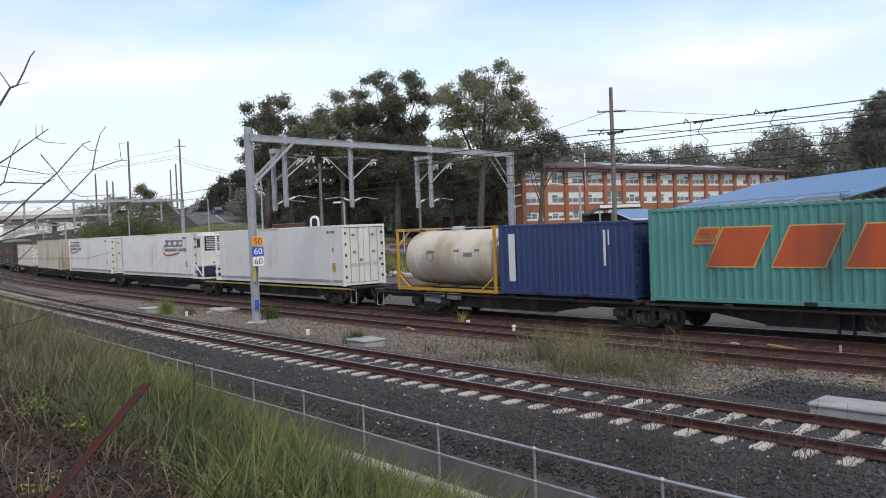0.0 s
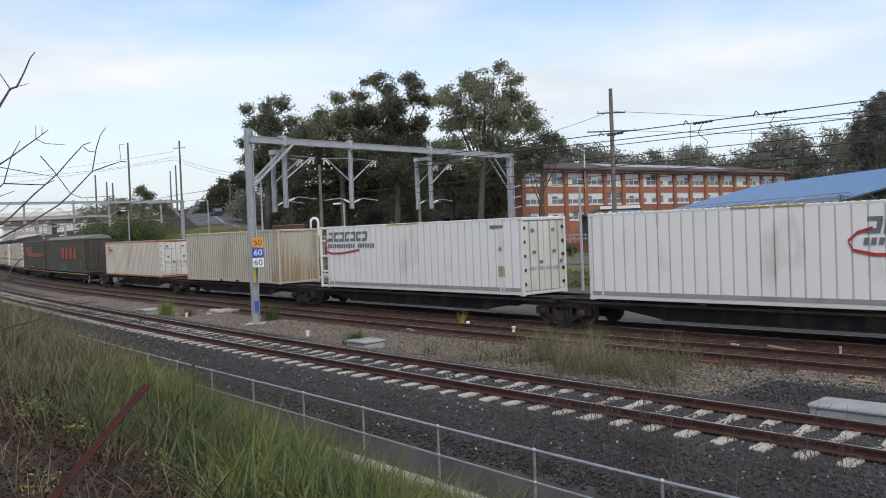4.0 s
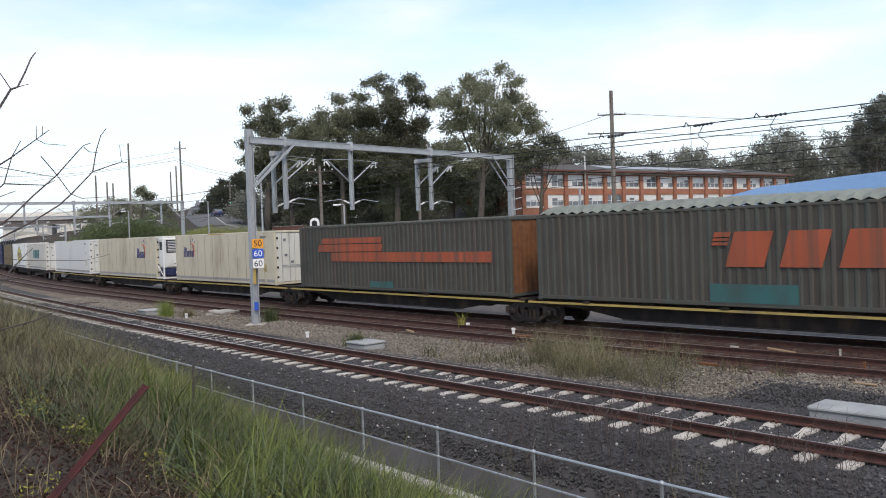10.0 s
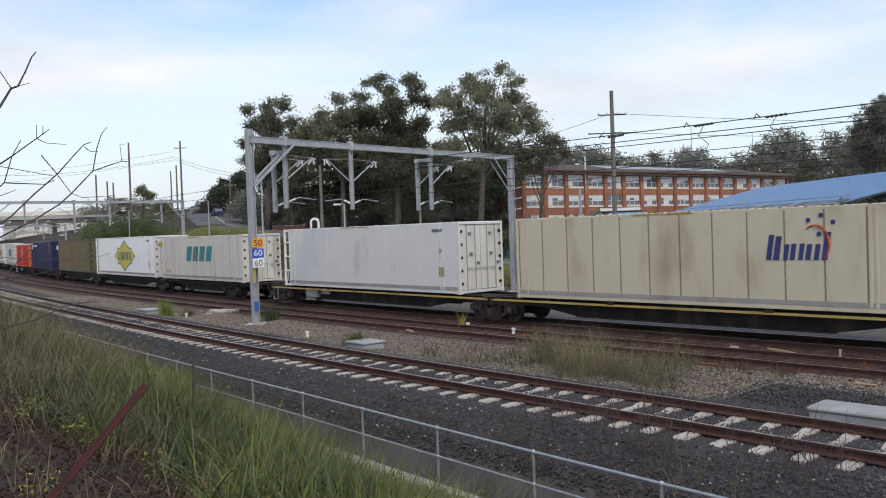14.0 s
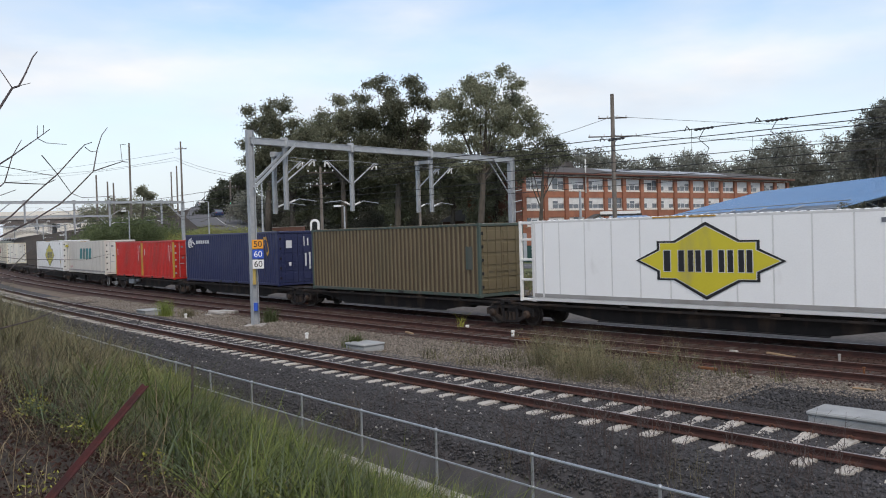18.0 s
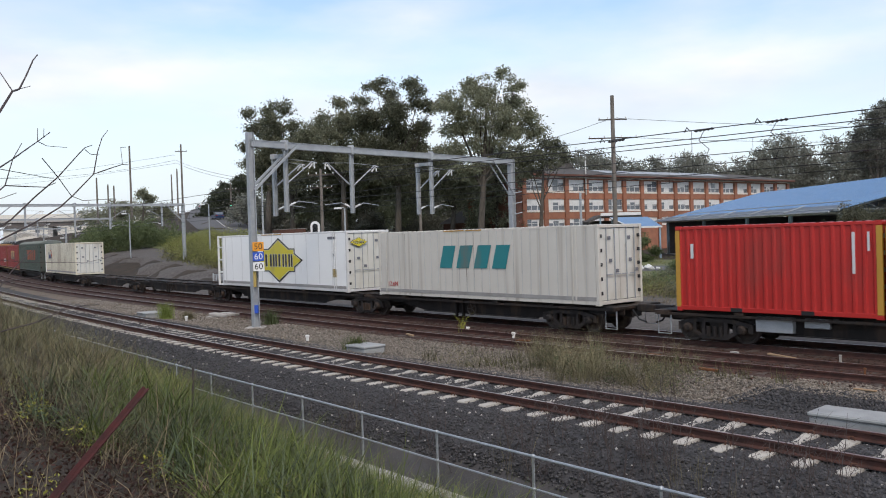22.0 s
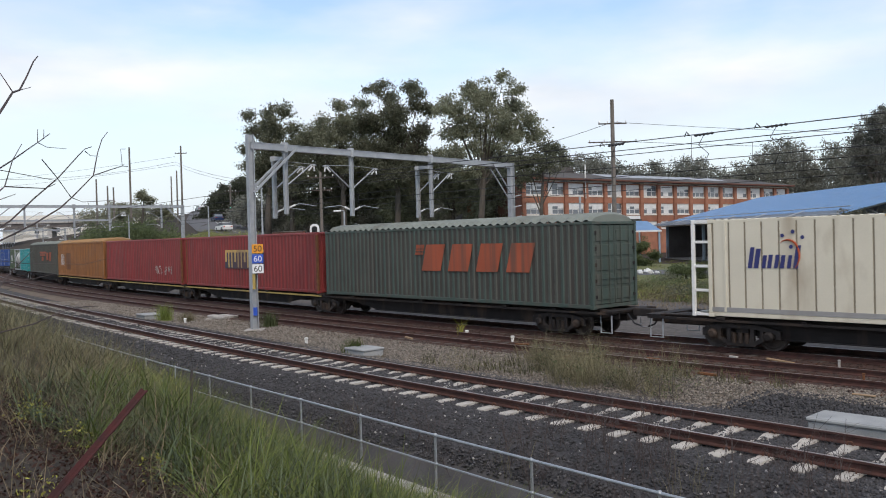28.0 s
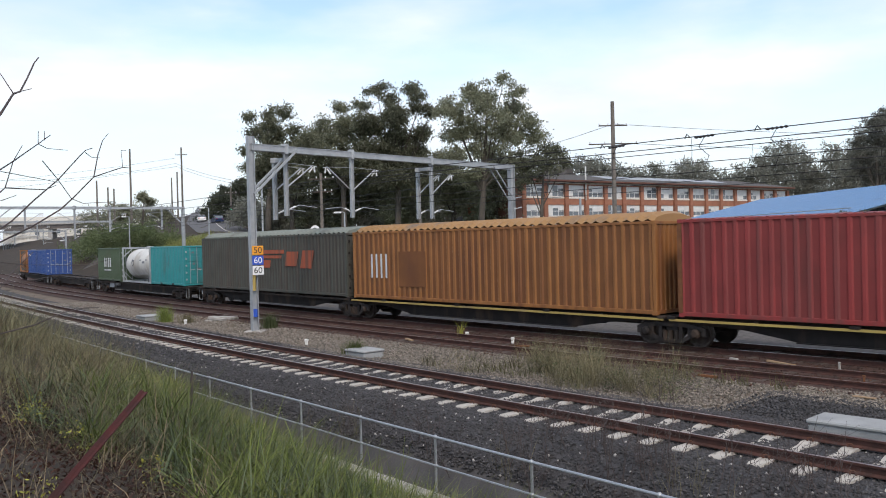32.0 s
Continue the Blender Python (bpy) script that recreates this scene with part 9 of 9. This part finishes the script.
def car(x, y, turn, mat, label):
    """A small parked or passing car: body, cabin with glass, wheels, lights."""
    c = thing("car", label, "car", ground_point(x, y, 0.1) @ Matrix.Rotation(radians(turn), 4, "Z"), group="cars on the road")
    side = [(-2.1, 0.25), (2.1, 0.25), (2.15, 0.6), (2.0, 0.78), (1.1, 0.88), (-1.95, 0.95), (-2.12, 0.7)]
    stand = Matrix(((1, 0, 0, 0), (0, 0, -1, 0.85), (0, 1, 0, 0), (0, 0, 0, 1)))
    part("body", Shape().slab(side, 1.7, stand), mat, c)
    cab = [(-1.85, 0.93), (1.05, 0.88), (0.35, 1.4), (-1.35, 1.42)]
    part("cabin_glass", Shape().slab(cab, 1.5, Matrix.Translation((0, -0.1, 0)) @ stand), M_GLASS, c)
    part("roof", Shape().box(-1.4, -0.7, 1.40, 0.4, 0.7, 1.46, bevel=0.02), mat, c)
    for px in (-1.3, 1.3):
        for py in (-0.82, 0.82):
            w = part("tyre", Shape().lathe([(0.0, -0.1), (0.3, -0.1), (0.32, 0.0), (0.3, 0.1), (0, 0.1)], 14, Matrix.Translation((px, py, 0.31)) @ Matrix.Rotation(math.pi / 2, 4, "X")), M_BLACK, c)
            part("rim", Shape().lathe([(0.0, -0.115), (0.18, -0.11), (0.18, 0.11), (0, 0.115)], 10, Matrix.Translation((px, py, 0.31)) @ Matrix.Rotation(math.pi / 2, 4, "X")), M_STEEL, w)
    for py in (-0.62, 0.62):
        part("headlight", Shape().box(2.1, py - 0.16, 0.58, 2.16, py + 0.16, 0.7), M_WHITE, c)
        part("tail_light", Shape().box(-2.16, py - 0.14, 0.66, -2.1, py + 0.14, 0.8), M_RED, c)
    return c


def bearing(px, d):
    """A place d metres out, on the bearing of a column of the view."""
    return (px - 784) / 1502 * d, d


M_CARBLUE = paint("dark_blue_car_paint", (0.03, 0.05, 0.12), 0.9, 0.3, 0.1)
for px, d, turn, mat, lab in ((386, 172, 118, M_CARBLUE, "dark blue car coming down the hill road"), (376, 214, 118, M_WHITE, "white car at the top of the hill road"), (436, 182, 300, M_GALV, "silver car on the hill road"), (356, 230, 118, M_GALV, "silver car far up the hill road")):
    car(*bearing(px, d), turn, mat, lab)


def hill_signal():
    x, y = bearing(411, 165)
    o = thing("traffic_light", "traffic light showing green on the hill road", "traffic light", ground_point(x, y))
    part("pole", Shape().tube([(0, 0, 0), (0, 0, 4.4)], 0.07, 8), M_GALV, o)
    head = part("signal_head", Shape().box(-0.2, -0.15, 3.2, 0.2, 0.15, 4.3, bevel=0.03), M_BLACK, o)
    for k, m in enumerate((M_BRICK_DARK, M_OLIVE, M_GO)):
        part("lens", Shape().lathe([(0.13, 0), (0.12, 0.03), (0, 0.05)], 12, Matrix.Translation((0, -0.16, 4.1 - 0.36 * k)) @ Matrix.Rotation(math.pi / 2, 4, "X")), m, head)


M_GO = bpy.data.materials.new("green_signal_light")
M_GO.use_nodes = True
M_GO.node_tree.nodes["Principled BSDF"].inputs["Base Color"].default_value = (0.02, 0.3, 0.15, 1)
M_GO.node_tree.nodes["Principled BSDF"].inputs["Emission Color"].default_value = (0.1, 1.0, 0.55, 1)
M_GO.node_tree.nodes["Principled BSDF"].inputs["Emission Strength"].default_value = 2.0
hill_signal()

M_MESHGREEN = material("green_shade_cloth", (0.035, 0.085, 0.075), (0.025, 0.06, 0.055), 2, 0.8, 0, 0.2, 30)


def cloth_fence(points, h):
    f = thing("screen_fence", "dark green shade-cloth fence beside the school", "fence")
    for (ax, ay), (bx, by) in zip(points[:-1], points[1:]):
        a, b = Vector((ax, ay, ground_at(ax, ay))), Vector((bx, by, ground_at(bx, by)))
        sh = Shape()
        n = 6
        v = [a.lerp(b, i / n) + Vector((0.05 * (i % 2), 0.05 * (i % 2), z)) for z in (0.0, h) for i in range(n + 1)]
        v += [p + Vector((0, 0.03, 0)) for p in v]
        k = n + 1
        fc = []
        for i in range(n):
            fc += [(i, i + 1, k + i + 1, k + i), (2 * k + i + 1, 2 * k + i, 3 * k + i, 3 * k + i + 1), (k + i, k + i + 1, 3 * k + i + 1, 3 * k + i)]
        part("cloth", sh.add(v, fc), M_MESHGREEN, f)
        part("fence_post", Shape().tube([a - Vector((0, 0.06, 0.2)), a + Vector((0, -0.06, h + 0.15))], 0.04, 6), M_GALV, f)


cloth_fence([bearing(835, 100), bearing(880, 99), bearing(925, 97), bearing(965, 95), bearing(1000, 94)], 2.0)


def wire_fence():
    """A low mesh fence with two white boards wired to it, by the drain."""
    f = thing("mesh_fence", "galvanised mesh fence with two white boards", "fence")
    pts = [bearing(px, 66) for px in (803, 838, 873, 906)]
    for x, y in pts:
        z = ground_at(x, y) - 0.05
        part("fence_post", Shape().tube([(x, y, z), (x, y, z + 1.5)], 0.035, 6), M_GALV, f)
    for (ax, ay), (bx, by) in zip(pts[:-1], pts[1:]):
        z = ground_at(ax, ay)
        sh = Shape()
        for h in (0.1, 0.5, 0.95, 1.42):
            sh.tube([(ax, ay, z + h), (bx, by, z + h)], 0.012, 4)
        for i in range(1, 8):
            q = Vector((ax, ay, z)).lerp(Vector((bx, by, z)), i / 8)
            sh.tube([q + Vector((0, 0, 0.1)), q + Vector((0, 0, 1.42))], 0.008, 4)
        part("mesh_panel", sh, M_GALV, f)
    for px, w in ((830, 1.1), (870, 0.6)):
        x, y = bearing(px, 65.85)
        z = ground_at(x, y)
        part("white_board", Shape().box(x - w / 2, y - 0.02, z + 0.62, x + w / 2, y + 0.02, z + 1.35), M_WHITE, f)


wire_fence()


def guard_fence():
    """A low galvanised picket fence beside the line, with a pale cabinet in it."""
    f = thing("guard_fence", "low galvanised picket fence beside the line", "fence")
    pts = [bearing(px, 73.5 - (px - 375) * 0.035) for px in (375, 400, 425, 450, 485, 520, 555)]
    for (ax, ay), (bx, by) in zip(pts[:-1], pts[1:]):
        z = ground_at(ax, ay) - 0.05
        part("fence_post", Shape().box(ax - 0.05, ay - 0.05, z, ax + 0.05, ay + 0.05, z + 1.05), M_GALV, f)
        sh = Shape()
        for h in (0.2, 0.95):
            sh.tube([(ax, ay, z + h), (bx, by, z + h)], 0.03, 4)
        for k in range(1, 9):
            q = Vector((ax, ay, z)).lerp(Vector((bx, by, z)), k / 9)
            sh.box(q.x - 0.03, q.y - 0.01, z + 0.1, q.x + 0.03, q.y + 0.01, z + 0.95)
        part("picket_panel", sh, M_GALV, f)
    x, y = bearing(478, 69)
    c = thing("relay_cabinet", "narrow pale grey cabinet beside the line", "cabinet", ground_point(x, y))
    part("cabinet_body", Shape().box(-0.2, -0.2, 0, 0.2, 0.2, 1.65, bevel=0.02), M_CONCRETE, c)
    part("cabinet_cap", Shape().box(-0.23, -0.23, 1.65, 0.23, 0.23, 1.72, bevel=0.02), M_CONCRETE, c)


guard_fence()


def stake(x, y, h, r, mat, label, cap=False):
    o = thing("marker_post", label, "post", ground_point(x, y), group="marker posts")
    part("stake", Shape().tube([(0, 0, 0), (0, 0, h)], r, 8), mat, o)
    if cap:
        part("cap", Shape().box(-0.16, -0.03, h - 0.1, 0.16, 0.03, h + 0.28, bevel=0.02), M_WHITE, o)


stake(*bearing(850, 57), 1.35, 0.05, M_WHITE, "short white post beside the gantry")
stake(*bearing(1285, 62), 1.5, 0.05, M_WHITE, "white-topped post in the rough grass", True)
stake(*bearing(1012, 90), 2.2, 0.06, M_OLIVE, "timber post by the garden")
stake(*bearing(715, 104), 2.6, 0.07, M_GALV, "grey street sign post by the road")


def picket_fence():
    """Dark steel pickets before the shelter."""
    f = thing("picket_fence", "dark steel picket fence before the shelter", "fence")
    a, b = Vector((19.6, 66.5, 0)), Vector((28.5, 52.5, 0))
    n = 8
    for i in range(n):
        p, q = a.lerp(b, i / n), a.lerp(b, (i + 1) / n)
        z = ground_at(p.x, p.y) - 0.06
        part("fence_post", Shape().box(p.x - 0.04, p.y - 0.04, z, p.x + 0.04, p.y + 0.04, z + 1.75), M_BLACK, f)
        sh = Shape()
        for k in range(1, 14):
            r = p.lerp(q, k / 14)
            sh.tube([(r.x, r.y, z + 0.1), (r.x, r.y, z + 1.65)], 0.013, 4)
        for h in (0.2, 1.5):
            sh.tube([(p.x, p.y, z + h), (q.x, q.y, z + h)], 0.02, 4)
        part("picket_panel", sh, M_BLACK, f)


picket_fence()


def rubble_heap(x, y, w, n, mat, label, seed):
    rnd = random.Random(seed)
    o = thing("rubble_heap", label, "rubble", ground_point(x, y), group="rubble heaps")
    for _ in range(n):
        r = rnd.uniform(0.12, 0.34)
        dx, dy = rnd.gauss(0, w * 0.35), rnd.gauss(0, 0.3)
        z = max(0.0, 0.4 - 0.35 * abs(dx) / w) * rnd.random()
        part("lump", Shape().box(-r, -r * 0.7, -r * 0.5, r, r * 0.7, r * 0.5, m=pose(dx, dy, z + 0.1, rnd.uniform(-30, 30), rnd.uniform(-30, 30), rnd.uniform(0, 180)), bevel=r * 0.2), mat, o)


rubble_heap(*bearing(592, 70), 2.0, 26, M_BAND, "heap of broken white concrete beside the line", 3)
rubble_heap(*bearing(860, 63), 3.2, 24, M_BALLAST_PALE, "low heap of pale rubble beside the fence", 4)
rubble_heap(*bearing(900, 57), 1.4, 12, M_RUST, "rusty scrap beside the gantry mast", 5)
rubble_heap(*bearing(1145, 76), 1.2, 12, M_WHITE, "white rubbish dumped in the grass", 6)
rubble_heap(*bearing(700, 67), 3.0, 14, M_CONCRETE, "broken concrete edging along the drain", 7)


def garden_wall(p, q, h, mat, label):
    a, b = Vector((*p, 0)), Vector((*q, 0))
    d = b - a
    z = min(ground_at(*p), ground_at(*q)) - 0.2
    o = thing("garden_wall", label, "wall", Matrix.Translation((a.x, a.y, z)) @ Matrix.Rotation(math.atan2(d.y, d.x), 4, "Z"), group="garden walls")
    part("wall", Shape().box(0, -0.1, 0, d.length, 0.1, h + 0.2), mat, o)
    part("coping", Shape().box(-0.03, -0.14, h + 0.2, d.length + 0.03, 0.14, h + 0.27, bevel=0.01), M_CONCRETE, o)


garden_wall(bearing(690, 110), bearing(800, 106), 1.2, M_BRICK_DARK, "low dark red-brick wall under the trees")
garden_wall(bearing(455, 150), bearing(540, 138), 1.5, M_BRICK_DARK, "low dark red-brick wall beside the hill road")
garden_wall(bearing(975, 101), bearing(1010, 100), 1.2, M_BAND, "short white rendered wall by the entry")
passing = car(0, 0, 0, M_WHITE, "white car driving up the road behind the line")


def safety_mesh():
    """Sagging orange plastic mesh on stakes before the shelter."""
    f = thing("safety_mesh_fence", "faded orange plastic mesh strung on stakes", "fence")
    a, b = Vector((*bearing(1468, 62), 0)), Vector((*bearing(1600, 58), 0))
    n = 6
    for i in range(n):
        p, q = a.lerp(b, i / n), a.lerp(b, (i + 1) / n)
        z = ground_at(p.x, p.y) - 0.05
        part("stake", Shape().tube([(p.x, p.y, z), (p.x, p.y, z + 1.6)], 0.03, 5), M_TIMBER, f)
        sh = Shape()
        for h in np.linspace(0.35, 1.45, 8):
            sh.tube([(p.x, p.y, z + h), ((p.x + q.x) / 2, (p.y + q.y) / 2, z + h - 0.1), (q.x, q.y, z + h)], 0.022, 4)
        for k in range(9):
            r = p.lerp(q, k / 9)
            sh.tube([(r.x, r.y, z + 0.3), (r.x, r.y, z + 1.4)], 0.015, 4)
        part("mesh_panel", sh, M_SAFETY, f)


M_SAFETY = material("faded_orange_plastic", (0.46, 0.19, 0.10), (0.36, 0.14, 0.08), 3, 0.6, 0, 0, 20)
safety_mesh()


def station_canopy():
    """A white arched canopy far along the line."""
    x, y = bearing(52, 230)
    c = thing("station_canopy", "white arched canopy beside the line far off", "canopy", Matrix.Translation((x, y, 2.3)) @ Matrix.Rotation(radians(25), 4, "Z"))
    for k in range(5):
        out = [(7 * math.cos(a) * (1 - 0.08 * k), 2.2 + 3.0 * math.sin(a) * (1 - 0.05 * k)) for a in np.linspace(0.1, math.pi - 0.1, 11)]
        ring = out + [(px * 0.98, pz - 0.18) for px, pz in reversed(out)]
        stand = Matrix(((1, 0, 0, 0), (0, 0, -1, k * 2.6), (0, 1, 0, 0), (0, 0, 0, 1)))
        part("roof_shell", Shape().slab(ring, 2.3, stand), M_WHITE, c)
        for sx in (-1, 1):
            part("post", Shape().tube([(sx * 6.2 * (1 - 0.08 * k), k * 2.6 - 1.1, -2.7), (sx * 6.2 * (1 - 0.08 * k), k * 2.6 - 1.1, 3.0)], 0.1, 6), M_GALV, c)


station_canopy()


def road_place(run):
    """The white car's place on its lane, metres along the road."""
    for (ax, ay), (bx, by) in zip(ROAD[:-1], ROAD[1:]):
        a, b = Vector((ax, ay, 0)), Vector((bx, by, 0))
        if run <= (b - a).length or (bx, by) == ROAD[-1]:
            u = (b - a).normalized()
            p = a + u * run + Vector((u.y, -u.x, 0)) * -1.9
            return Matrix.Translation((p.x, p.y, ground_at(p.x, p.y) + 0.06)) @ Matrix.Rotation(math.atan2(u.y, u.x), 4, "Z")
        run -= (b - a).length


def motions():
    """Keys every thing of the train along the line, and the car on the road."""
    for ob, e, z in MOVERS:
        walk(ob, [(float(t), on_line(e - gone(t), z)) for t in range(33)])
    start = sum((Vector(b) - Vector(a)).length for a, b in zip(ROAD[:7], ROAD[1:8])) + 8.5
    walk(passing, [(float(t), road_place(start + 10.0 * (t - 23.5))) for t in range(33)])


motions()
